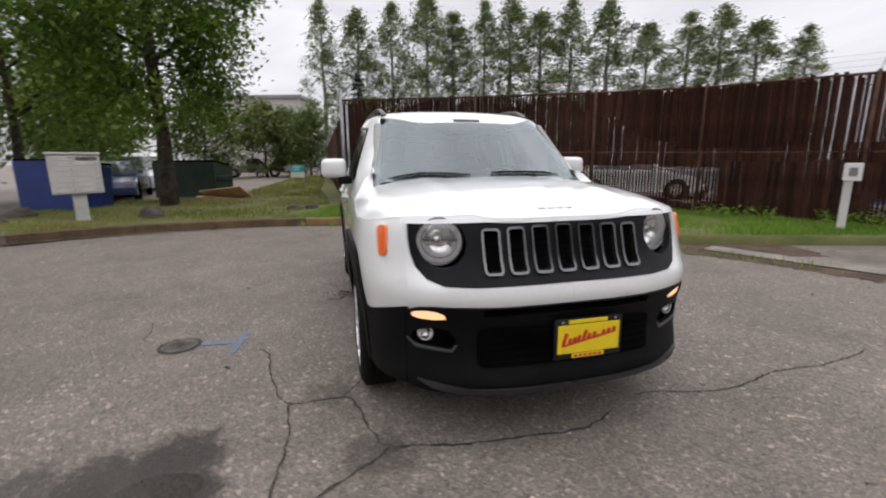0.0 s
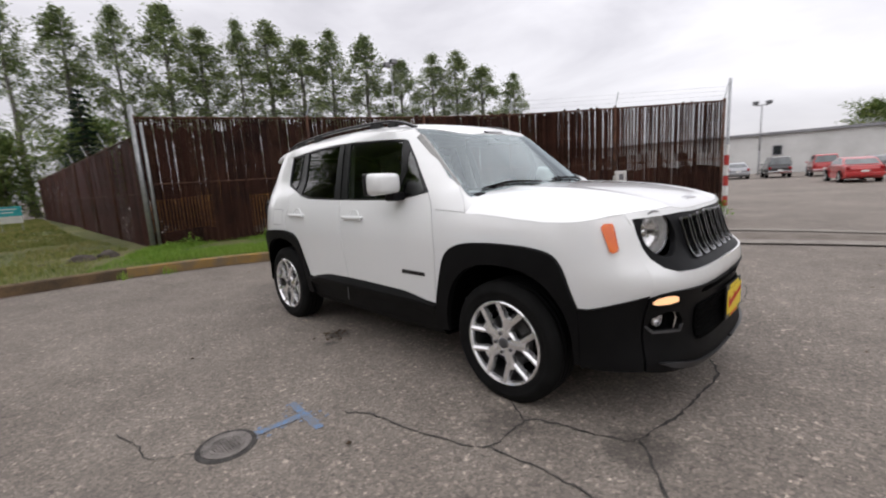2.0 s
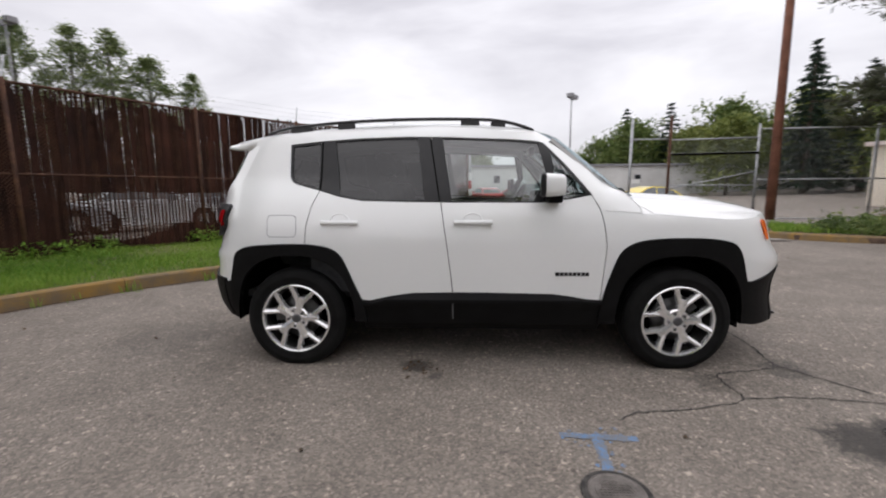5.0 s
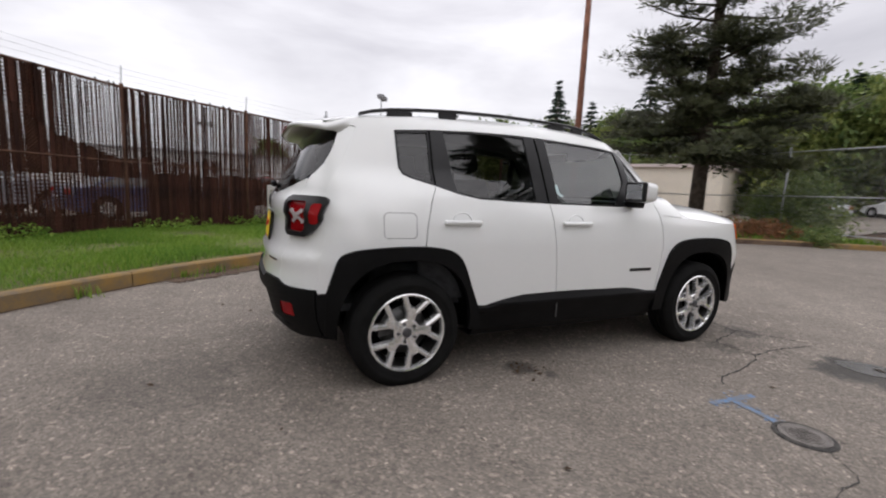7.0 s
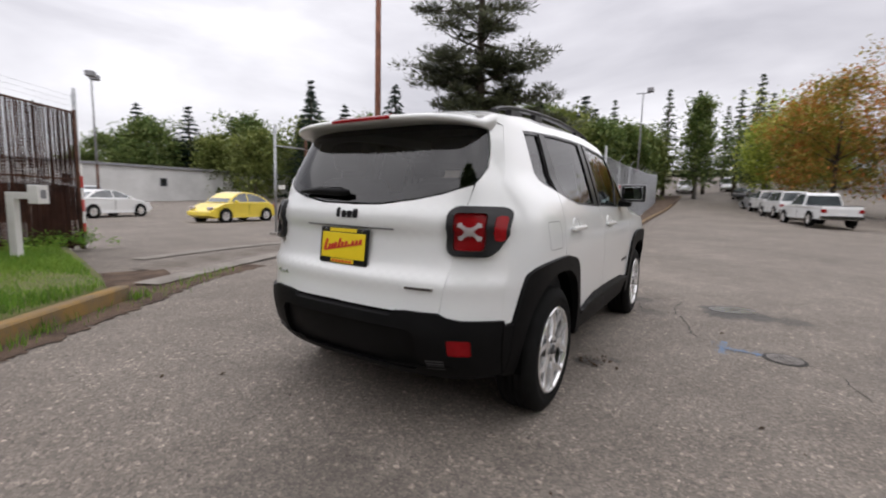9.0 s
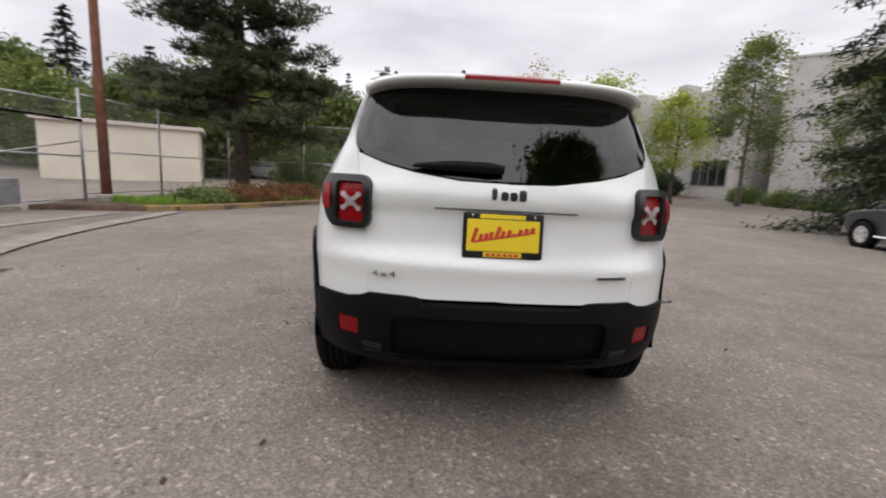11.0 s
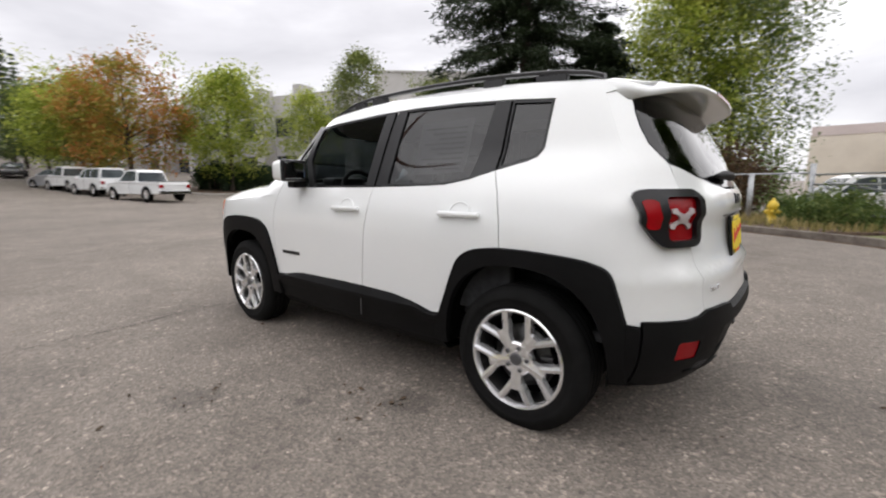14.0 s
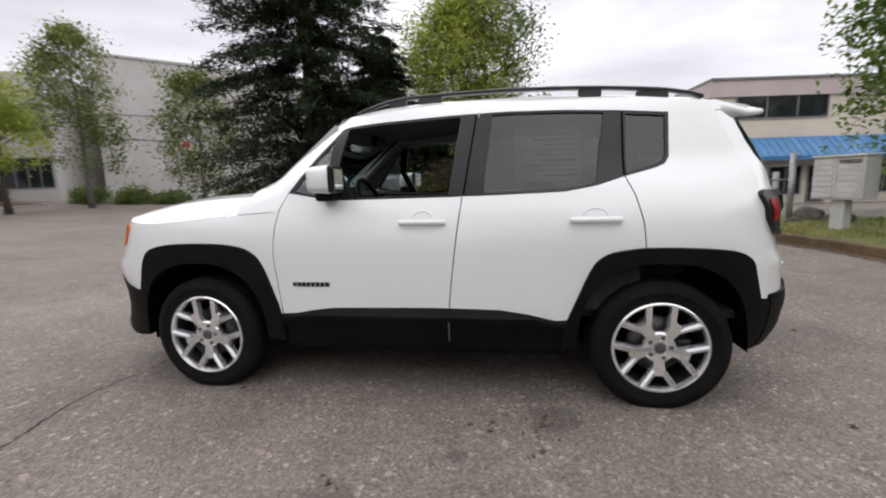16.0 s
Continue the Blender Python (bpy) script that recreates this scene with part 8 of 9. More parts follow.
def build_tops():
    up = (0, 0, 1)
    front = []
    for k in range(29):
        y = -0.70 + 1.40 * k / 28
        z = meet_front(y, hood_z, 1.04)
        front.append((reach(y, z) - 0.001, y))
    edge = [(x, half_width(x, z)) for x, z in hood_edge[1:-1]]
    back = []
    for k in range(21):
        y = 0.735 - 1.47 * k / 20
        z = meet_front(y, hood_z, 1.18, "screen")
        back.append((reach(y, z, True, "screen") + 0.04, y))
    edge = [p for p in edge if p[0] > 1.03]
    edge_r = [(x, -y) for x, y in edge]
    poly = front + edge[::-1] + back + edge_r
    part("hood", patch(inset(poly, 0.003), top_lay(hood_z), up, 0.035, lip=0.02), M_PAINT, car, "white clamshell hood", smooth=True)
    cowl = [(x - 0.0, y) for x, y in back] + [(x - 0.16, y * 0.99) for x, y in reversed(back)]
    part("cowl", patch(cowl, top_lay(hood_z, -0.02), up, 0.05, lip=0.01), M_TRIM, car, "black cowl under the windscreen")
    # inner flange that closes the joint between hood, fender and pillar
    for sg in (-1, 1):
        xs = [0.86 + 0.05 * k for k in range(13)]
        fl = [(x, sg * (half_width(x, meet_side(x, hood_z)) - 0.004)) for x in xs] + [(x, sg * (0.60 if x < 1.0 else 0.56)) for x in reversed(xs)]
        part("hood_flange", patch(fl, top_lay(hood_z, -0.005), up, 0.04, lip=0.0), M_PAINT, car, smooth=True)
    # foot of the screen pillar, turned in from the flank to the glass and the hood
    for sg in (-1, 1):
        outer = [Vector((x, half_width(x, z) - 0.001, z)) for x, z in [*FOOT, screen_side[0]]]
        inner = [Vector((1.04, 0.74, hood_z(1.04, 0.74) + 0.001)), Vector((0.985, 0.735, hood_z(0.985, 0.735) + 0.004))]
        for z in (1.150, 1.180, 1.215, 1.25):
            y = min(screen_edge(z), 0.738) - 0.008
            inner.append(Vector((reach(y, z, True, "screen") + 0.004, y, z)))
        bm = bmesh.new()
        rows = []
        for k, (a, b) in enumerate(zip(outer, inner)):
            bulge = 0.012 * math.sin(math.pi * k / 5)
            rows.append([bm.verts.new((q.x, sg * q.y, q.z)) for q in (a, a.lerp(b, 0.33) + Vector((bulge, 0, bulge)) * 0.9, a.lerp(b, 0.67) + Vector((bulge, 0, bulge)) * 0.9, b)])
        for a, b in zip(rows, rows[1:]):
            for i in range(3):
                bm.faces.new((a[i], a[i + 1], b[i + 1], b[i]))
        bmesh.ops.recalc_face_normals(bm, faces=bm.faces)
        part("pillar_foot", bm, M_PAINT, car, smooth=True)
    for k in range(4):
        y0 = 0.085 - 0.045 * k
        part("badge_bar", patch([(1.955, y0), (1.955, y0 - 0.032), (1.925, y0 - 0.032), (1.925, y0)], top_lay(hood_z, 0.004), up, 0.03, lip=0.004), M_CHROME, car, "chrome maker's badge drawn as bars")
    lip = [(y, meet_front(y, hood_z, 1.04)) for y in (-0.69 + 0.046 * k for k in range(31))]
    part("hood_lip", patch([(y, z - 0.001) for y, z in lip] + [(y, z - 0.016) for y, z in reversed(lip)], nose_lay(-0.003), (1, 0, 0), 0.05, lip=0.012), M_PAINT, car, smooth=True)
    for sg in (-1, 1):
        part("washer_jet", boxed((1.10, sg * 0.30 - 0.012, hood_z(1.11, 0.3) - 0.002), (1.13, sg * 0.30 + 0.012, hood_z(1.11, 0.3) + 0.006), 0.003), M_TRIM, car)
    # roof
    rf = []
    for k in range(25):
        y = screen_edge(zc) * (k / 12 - 1)
        z = meet_front(y, roof_z, 1.62, "screen")
        rf.append((reach(y, z, True, "screen"), y))
    redge = [(x, half_width(x, z)) for x, z in roof_edge[1:] if x < roof_corner[0] - 0.02]
    rear = [(-1.74, 0.61), (-1.76, 0.4), (-1.77, 0.0), (-1.76, -0.4), (-1.74, -0.61)]
    roof_poly = rf + redge + rear + [(x, -y) for x, y in reversed(redge)]
    part("roof", patch(roof_poly, top_lay(roof_z), up, 0.045, lip=0.01), M_PAINT, car, "white roof panel", smooth=True)
    part("headliner", patch([(x * 0.97, y * 0.9) for x, y in roof_poly], top_lay(roof_z, -0.05), up, 0.15, lip=0), M_LINER, car, "pale cloth headliner")
    # windscreen
    bottom = [(y, meet_front(y, hood_z, 1.18, "screen") - 0.03) for y in (0.735, 0.6, 0.4, 0.2, 0.0, -0.2, -0.4, -0.6, -0.735)]
    upper = [(y, meet_front(y, roof_z, 1.62, "screen") - 0.006) for x, y in rf[::2]]
    sides = [(screen_edge(z), z) for z in (1.22, 1.3, 1.38, 1.46, 1.53)]
    left, right = [(y - 0.002, z) for y, z in sides], [(-y + 0.002, z) for y, z in sides]
    outline = bottom + right + upper + left[::-1]
    ws = part("windscreen", patch(outline, nose_lay(-0.004, True, "screen"), (1, 0, 0.5), 0.05, lip=0.004), M_GLASS_CLEAR, car, "clear raked windscreen", smooth=True)
    ws.visible_shadow = False
    part("screen_border", patch(outline, nose_lay(-0.008, True, "screen"), (1, 0, 0.5), 0.05, holes=[inset(outline, 0.028)], lip=0), M_GLOSS_BLACK, ws, "black printed glass border", smooth=True)
    part("sensor_patch", patch([(-0.075, 1.495), (0.075, 1.495), (0.10, 1.575), (-0.10, 1.575)], nose_lay(-0.012, True, "screen"), (1, 0, 0.5), 0.05, lip=0.02), M_GLOSS_BLACK, ws, "dark mirror mount on the glass")
    # wipers
    for y0, y1 in ((-0.64, -0.12), (0.02, 0.52)):
        bm = bmesh.new()
        pts = []
        for k in range(9):
            y = y0 + (y1 - y0) * k / 8
            z = meet_front(y, hood_z, 1.18, "screen") + 0.012 + 0.016 * math.sin(math.pi * k / 8) * 0.6 + 0.01 * (8 - k) / 8
            pts.append((reach(y, z, True, "screen") + 0.014, y, z))
        tube(bm, pts, [0.004] + [0.0075] * 7 + [0.004], 6)
        part("wiper", bm, M_TRIM, car, "black windscreen wiper", smooth=True)


def build_tail():
    back = (-1, 0, 0)
    lay = nose_lay(0.0, False)
    seam = [(0.565, 0.622), (0.585, 0.76), (0.600, 0.887), (0.622, 1.05), (0.640, 1.16)]
    glass_half = [(0.0, 1.119), (0.2, 1.121), (0.40, 1.150), (0.52, 1.178), (0.615, 1.212), (0.658, 1.250), (0.670, 1.30), (0.658, 1.37), (0.642, 1.43), (0.625, 1.475), (0.605, 1.522)]
    h_half = [(0.0, 0.618), (0.35, 0.618)] + seam + [(0.646, 1.22), (0.612, 1.207), (0.52, 1.172), (0.40, 1.144), (0.2, 1.115), (0.0, 1.113)]
    ht = part("tailgate", patch(inset(mirror_poly(h_half), GAP), lay, back, 0.035), M_PAINT, car, "white tailgate with raised ledge", smooth=True)
    for sg in (1, -1):
        outer = [(quarter_edge(z) + 0.0012, z) for z in (0.60, 0.68, 0.76, 0.84, 0.92, 1.0, 1.08, 1.15, 1.22, 1.3, 1.38, 1.45, 1.52)]
        inner = [(0.565, 0.600)] + seam + [(0.650, 1.225), (0.664, 1.25), (0.675, 1.30), (0.664, 1.37), (0.648, 1.43), (0.630, 1.48), (0.608, 1.53)]
        poly = [(sg * y, z) for y, z in outer + inner[::-1]]
        part("rear_quarter", patch(inset(poly, -0.0012), lay, back, 0.035), M_PAINT, car, smooth=True)
    # near-black sheet that paints the shade in the tailgate gaps
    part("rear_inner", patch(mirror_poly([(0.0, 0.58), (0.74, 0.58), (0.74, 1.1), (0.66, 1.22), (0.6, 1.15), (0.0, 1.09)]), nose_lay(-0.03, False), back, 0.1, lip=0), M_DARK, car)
    rg = part("rear_glass", patch(mirror_poly(glass_half), nose_lay(-0.004, False), back, 0.028, lip=0.004), M_GLASS_DARK, car, "dark tinted rear window", smooth=True)
    part("glass_border", patch(mirror_poly(glass_half), nose_lay(-0.012, False), back, 0.028, holes=[inset(mirror_poly(glass_half), 0.035)], lip=0), M_GLOSS_BLACK, rg, smooth=True)
    # spoiler: the roof carried on past the rear window, its ends turned down to the corner pillars
    def spoiler_row(y):
        t = abs(y) / 0.632
        xe = -1.900 + 0.05 * t ** 3 + 0.12 * t ** 10
        ze = 1.552 - 0.012 * t ** 2 - 0.022 * t ** 5
        lift = ze - roof_z(xe, y) - 0.002
        row = []
        for u in (0.0, 0.15, 0.3, 0.45, 0.6, 0.75, 0.88, 0.97):
            x = -1.56 + (xe + 1.56) * u
            row.append((x, y, roof_z(x, y) + 0.002 + lift * smooth(u)))
        return row, [(xe - 0.004, y, ze - 0.006), (xe - 0.004, y, ze - 0.020), (xe + 0.012, y, ze - 0.028), (-1.80 + 0.10 * t ** 8, y, ze - 0.027), (-1.745 + 0.06 * t ** 8, y, ze - 0.027), (-1.68, y, ze - 0.032), (-1.60, y, ze - 0.036)]
    bm = bmesh.new()
    rows = []
    for k in range(49):
        over, under = spoiler_row(-0.632 + 1.264 * k / 48)
        rows.append([bm.verts.new(p) for p in over + under])
    for a, b in zip(rows, rows[1:]):
        for i in range(len(a) - 1):
            bm.faces.new((a[i], a[i + 1], b[i + 1], b[i]))
    bm.faces.new(rows[0])
    bm.faces.new(rows[-1][::-1])
    bmesh.ops.recalc_face_normals(bm, faces=bm.faces)
    sp = part("roof_spoiler", bm, M_PAINT, car, "white roof spoiler over the rear window", smooth=True)
    bm = bmesh.new()
    rows = []
    for k in range(13):
        over, under = spoiler_row(-0.2 + 0.4 * k / 12)
        rows.append([bm.verts.new((x - dx, y, z + dz)) for (x, y, z), dx, dz in ((over[-2], 0, 0.001), (over[-1], 0.0015, 0.0025), (under[0], 0.003, 0.001), (under[1], 0.003, 0.0))])
    for a, b in zip(rows, rows[1:]):
        for i in range(3):
            bm.faces.new((a[i], b[i], b[i + 1], a[i + 1]))
    part("brake_light", bm, M_RED_LENS, sp, "red high brake light strip")
    # lamps
    for sg in (1, -1):
        shell = [(sg * (y - 0.42 * max(0.0, 0.99 - z) * max(0.0, y - 0.68) / 0.11), z) for y, z in dense(rounded(0.566, 0.790, 0.892, 1.120, 0.045), 0.03)]
        red = [(sg * y, z) for y, z in rounded(0.594, 0.716, 0.918, 1.090, 0.018)]
        tl = part("tail_lamp", patch(shell, nose_lay(0.026, False), back, 0.025, holes=[red], lip=0.05), M_GLOSS_BLACK, car, "square tail lamp in a black housing", smooth=True)
        part("red_lens", patch(inset(red, -0.003), nose_lay(0.006, False), back, 0.025, lip=0.015), M_RED_LENS, tl, "red lens", smooth=True)
        red2 = [(sg * y, z) for y, z in rounded(0.742, 0.778, 0.965, 1.080, 0.014)]
        part("side_lens", patch(red2, nose_lay(0.030, False), back, 0.025, lip=0.008), M_RED_LENS, tl, "red side lens", smooth=True)
        cross = bmesh.new()
        cy, cz = 0.657, 1.004
        for a in (40, 140, 220, 320):
            d = Vector((math.cos(radians(a)), math.sin(radians(a))))
            n = Vector((-d.y, d.x))
            pts = [(0.006, 0.011), (0.036, 0.007), (0.050, 0.013), (0.058, 0.0), (0.050, -0.013), (0.036, -0.007), (0.006, -0.011)]
            patch([(sg * (cy + d.x * u + n.x * v), cz + d.y * u + n.y * v) for u, v in pts], nose_lay(0.014, False), back, 0.02, lip=0.010, bm=cross)
        patch([(sg * (cy + 0.020 * math.cos(radians(a))), cz + 0.020 * math.sin(radians(a))) for a in range(0, 360, 30)], nose_lay(0.016, False), back, 0.02, lip=0.012, bm=cross)
        part("reverse_light", cross, M_CLEAR_X, tl, "clear X-shaped insert", smooth=True)
    # badges
    x = 0.0
    for k, (w, h) in enumerate(((0.022, 0.05), (0.030, 0.036), (0.030, 0.036), (0.030, 0.046))):
        y0 = 0.068 - 0.038 * k
        ring = rounded(y0 - w, y0, 1.042 + (0 if k else 0.0), 1.042 + h, 0.010, 3)
        part("badge_bar", patch(ring, nose_lay(0.006, False), back, 0.03, lip=0.006), M_GLOSS_BLACK, ht, "black maker's badge drawn as bars")
    part("plinth", patch(rounded(-0.535, -0.395, 0.728, 0.742, 0.006, 2), nose_lay(0.006, False), back, 0.04, lip=0.006), M_CHROME, ht, "thin chrome trim badge")
    part("badge_bar", patch(rounded(-0.525, -0.405, 0.7315, 0.7385, 0.003, 2), nose_lay(0.0085, False), back, 0.04, lip=0.003), M_GLOSS_BLACK, ht)
    text = bpy.data.curves.new("drive_badge", "FONT")
    text.body, text.size, text.extrude, text.align_x = "4x4", 0.052, 0.003, "CENTER"
    text.space_character = 1.25
    text.materials.append(M_CHROME)
    ob = new("drive_badge", text)
    ob.parent = ht
    tagged(ob, "chrome 4x4 lettering")
    xx = reach(0.50, 0.72, False)
    ob.matrix_basis = Matrix.Translation((xx - 0.006, 0.502, 0.703)) @ Matrix.Rotation(radians(-8), 4, "Z") @ Matrix.Rotation(radians(-90), 4, "Z") @ Matrix.Rotation(radians(90), 4, "X") @ Matrix.Diagonal((1.15, 0.7, 1, 1))
    build_plate("rear_plate", Matrix.Translation((-2.008, 0.012, 0.897)) @ Matrix.Rotation(radians(-90), 4, "Z") @ Matrix.Rotation(radians(84), 4, "X"))
    # no groove is cut: a grey strip paints its shade above the plate
    part("plate_recess_lip", patch(rounded(-0.30, 0.30, 0.994, 1.002, 0.003, 2), nose_lay(0.006, False), back, 0.03, lip=0.004), M_LAMP_GREY, ht, "grey strip painted as shade of the handle groove")
    # wiper
    bm = bmesh.new()
    pts = []
    for k in range(9):
        y = 0.40 - 0.38 * k / 8
        z = 1.168 + 0.006 * math.sin(math.pi * k / 8)
        pts.append((reach(y, z, False) - 0.025, y, z))
    tube(bm, pts, [0.006, 0.012, 0.016, 0.019, 0.021, 0.022, 0.023, 0.023, 0.016], 8)
    part("rear_wiper", bm, M_TRIM, car, "black rear wiper", smooth=True)
    # bumper
    half = [(0.0, 0.285), (0.35, 0.287), (0.50, 0.292), (0.62, 0.302), (0.72, 0.312)] + [(quarter_edge(z), z) for z in (0.33, 0.38, 0.44, 0.50, 0.56, 0.60)] + [(0.72, 0.602), (0.66, 0.602), (0.60, 0.612), (0.56, 0.630), (0.40, 0.630), (0.35, 0.625), (0.33, 0.598), (0.0, 0.598)]
    ref = [rounded(0.600, 0.695, 0.432, 0.512, 0.012, 3), [(-y, z) for y, z in rounded(0.600, 0.695, 0.432, 0.512, 0.012, 3)]]
    well = rounded(-0.46, 0.46, 0.33, 0.545, 0.05)
    bp = part("rear_bumper", patch(mirror_poly(half), nose_lay(0.016, False), back, 0.035, holes=ref + [well], lip=0.035), M_TRIM, car, "black plastic rear bumper", smooth=True)
    part("bumper_recess", patch(inset(well, -0.004), nose_lay(-0.012, False), back, 0.06, lip=0.0), M_TRIM, bp, "recessed middle of the bumper", smooth=True)
    for sg in (1, -1):
        for k in range(4):
            z = 0.352 + 0.014 * k
            part("vent_slat", patch([(sg * 0.50, z), (sg * 0.58, z + 0.004), (sg * 0.58, z + 0.010), (sg * 0.50, z + 0.006)], nose_lay(0.018, False), back, 0.04, lip=0.004), M_CHIN, bp)
    part("load_step", patch(mirror_poly([(0.0, 0.590), (0.36, 0.590), (0.36, 0.63), (0.0, 0.63)]), nose_lay(-0.012, False), back, 0.05, lip=0.0), M_DARK, bp)
    bm = bmesh.new()
    ys = [0.33 * (k / 6 - 1) for k in range(13)]
    a = [bm.verts.new((reach(y, 0.598, False) - 0.016, y, 0.598)) for y in ys]
    b = [bm.verts.new((reach(y, 0.6, False) + 0.02, y, 0.612)) for y in ys]
    for i in range(12):
        bm.faces.new((a[i], b[i], b[i + 1], a[i + 1]))
    part("step_plate", bm, M_TRIM, bp)
    for poly in ref:
        part("reflector", patch(inset(poly, -0.002), nose_lay(0.010, False), back, 0.03, lip=0.006), M_RED_LENS, bp, "red bumper reflector", smooth=True)
    for sg in (1, -1):
        fin = [(0.30, 0.345), (0.62, 0.365), (0.62, 0.373), (0.30, 0.357)]
        part("bumper_ledge", patch([(sg * y, z) for y, z in fin], nose_lay(0.022, False), back, 0.04, lip=0.010), M_TRIM, bp)
    part("muffler", tube(bmesh.new(), [(-1.62, 0.45, 0.31), (-1.60, -0.30, 0.31)], 0.07, 14), M_DARK, car, smooth=True)


def build_inside():
    part("under_floor", boxed((-1.62, -0.68, 0.27), (1.60, 0.68, 0.36), 0.02), M_DARK, car)
    part("cabin_floor", boxed((-1.80, -0.74, 0.45), (0.95, 0.74, 0.50), 0.01), M_SEAT, car)
    part("firewall", boxed((0.90, -0.74, 0.34), (0.98, 0.74, 1.08), 0.01), M_DARK, car)
    bm = bmesh.new()
    box(bm, (0.50, -0.73, 0.72), (0.95, 0.73, 1.10), 0.05)
    box(bm, (0.60, -0.70, 1.08), (1.02, 0.70, 1.15), 0.03)
    dash = part("dashboard", bm, M_TRIM, car, "black dashboard")
    part("screen", boxed((0.488, -0.12, 0.98), (0.50, 0.12, 1.10), 0.006), M_DARK_PANE, dash)
    part("binnacle", boxed((0.50, 0.24, 1.08), (0.68, 0.54, 1.19), 0.03), M_TRIM, dash)
    part("console", boxed((-0.35, -0.11, 0.5), (0.55, 0.11, 0.82), 0.03), M_TRIM, car)
    wheel = bmesh.new()
    ring = [Vector((0, 0.185 * math.cos(radians(a)), 0.185 * math.sin(radians(a)))) for a in range(0, 361, 15)]
    tube(wheel, ring, 0.016, 8)
    for a in (0, 180, 270):
        tube(wheel, [(0, 0, 0), (0, 0.18 * math.cos(radians(a)), 0.18 * math.sin(radians(a)))], 0.018, 6)
    lathe(wheel, [(0.06, -0.02), (0.06, 0.02), (0.001, 0.03)], 16, pose(0, 0, 0, 0, -90))
    sw = part("steering_wheel", wheel, M_TRIM, car, "black steering wheel", smooth=True)
    sw.matrix_basis = pose(0.36, 0.385, 1.06, 0, 22, 0)
    for x, ys in ((-0.30, (-0.385, 0.385)), (-1.15, (-0.38, 0.38))):
        for y in ys:
            st = part("car_seat", boxed((x - 0.28, y - 0.26, 0.50), (x + 0.28, y + 0.26, 0.72), 0.05), M_SEAT, car, "dark cloth seat")
            part("backrest", boxed((-0.08, -0.25, 0.0), (0.07, 0.25, 0.62), 0.06, pose(x - 0.26, y, 0.66, 0, -14, 0)), M_SEAT, st)
            part("head_rest", boxed((-0.06, -0.14, 0.66), (0.05, 0.14, 0.84), 0.045, pose(x - 0.26, y, 0.66, 0, -12, 0)), M_SEAT, st)
    part("rear_view_mirror", boxed((0.40, -0.12, 1.47), (0.44, 0.12, 1.545), 0.015), M_TRIM, car)
    for sg in (-1, 1):
        part("door_card", boxed((-1.2, sg * 0.775 - 0.02, 0.5), (0.78, sg * 0.775 + 0.02, 1.11), 0.01), M_SEAT, car)
        part("pillar_lining", tube(bmesh.new(), [(0.86, sg * 0.70, 1.18), (0.46, sg * 0.635, 1.53)], 0.03, 6), M_LINER, car)
        part("pillar_lining", tube(bmesh.new(), [(-0.30, sg * 0.76, 1.12), (-0.36, sg * 0.66, 1.56)], 0.045, 6), M_LINER, car)
    part("rear_shelf", boxed((-1.72, -0.66, 1.05), (-1.38, 0.66, 1.08), 0.01), M_SEAT, car)


build_nose()
build_tops()
build_tail()
build_inside()


# other vehicles, seen from afar


def paint_of(name, c, metal=0.0):
    return surf(name, tuple(v * 0.93 for v in c), c, 1.5, 0.3, coat=0.8, metal=metal)


P_YELLOW = paint_of("yellow_car_paint", (0.80, 0.62, 0.06))
P_WHITE = paint_of("plain_white_car_paint", (0.74, 0.75, 0.75))
P_RED = paint_of("red_car_paint", (0.40, 0.02, 0.02))
P_BLACK = paint_of("black_car_paint", (0.02, 0.02, 0.022))
P_GREY = surf("dark_grey_car_paint", (0.026, 0.030, 0.034), (0.036, 0.041, 0.046), 1.5, 0.4, coat=0.25)
P_SILVER = paint_of("silver_car_paint", (0.34, 0.35, 0.37), 0.4)
P_BLUE = paint_of("dark_blue_car_paint", (0.03, 0.05, 0.14))

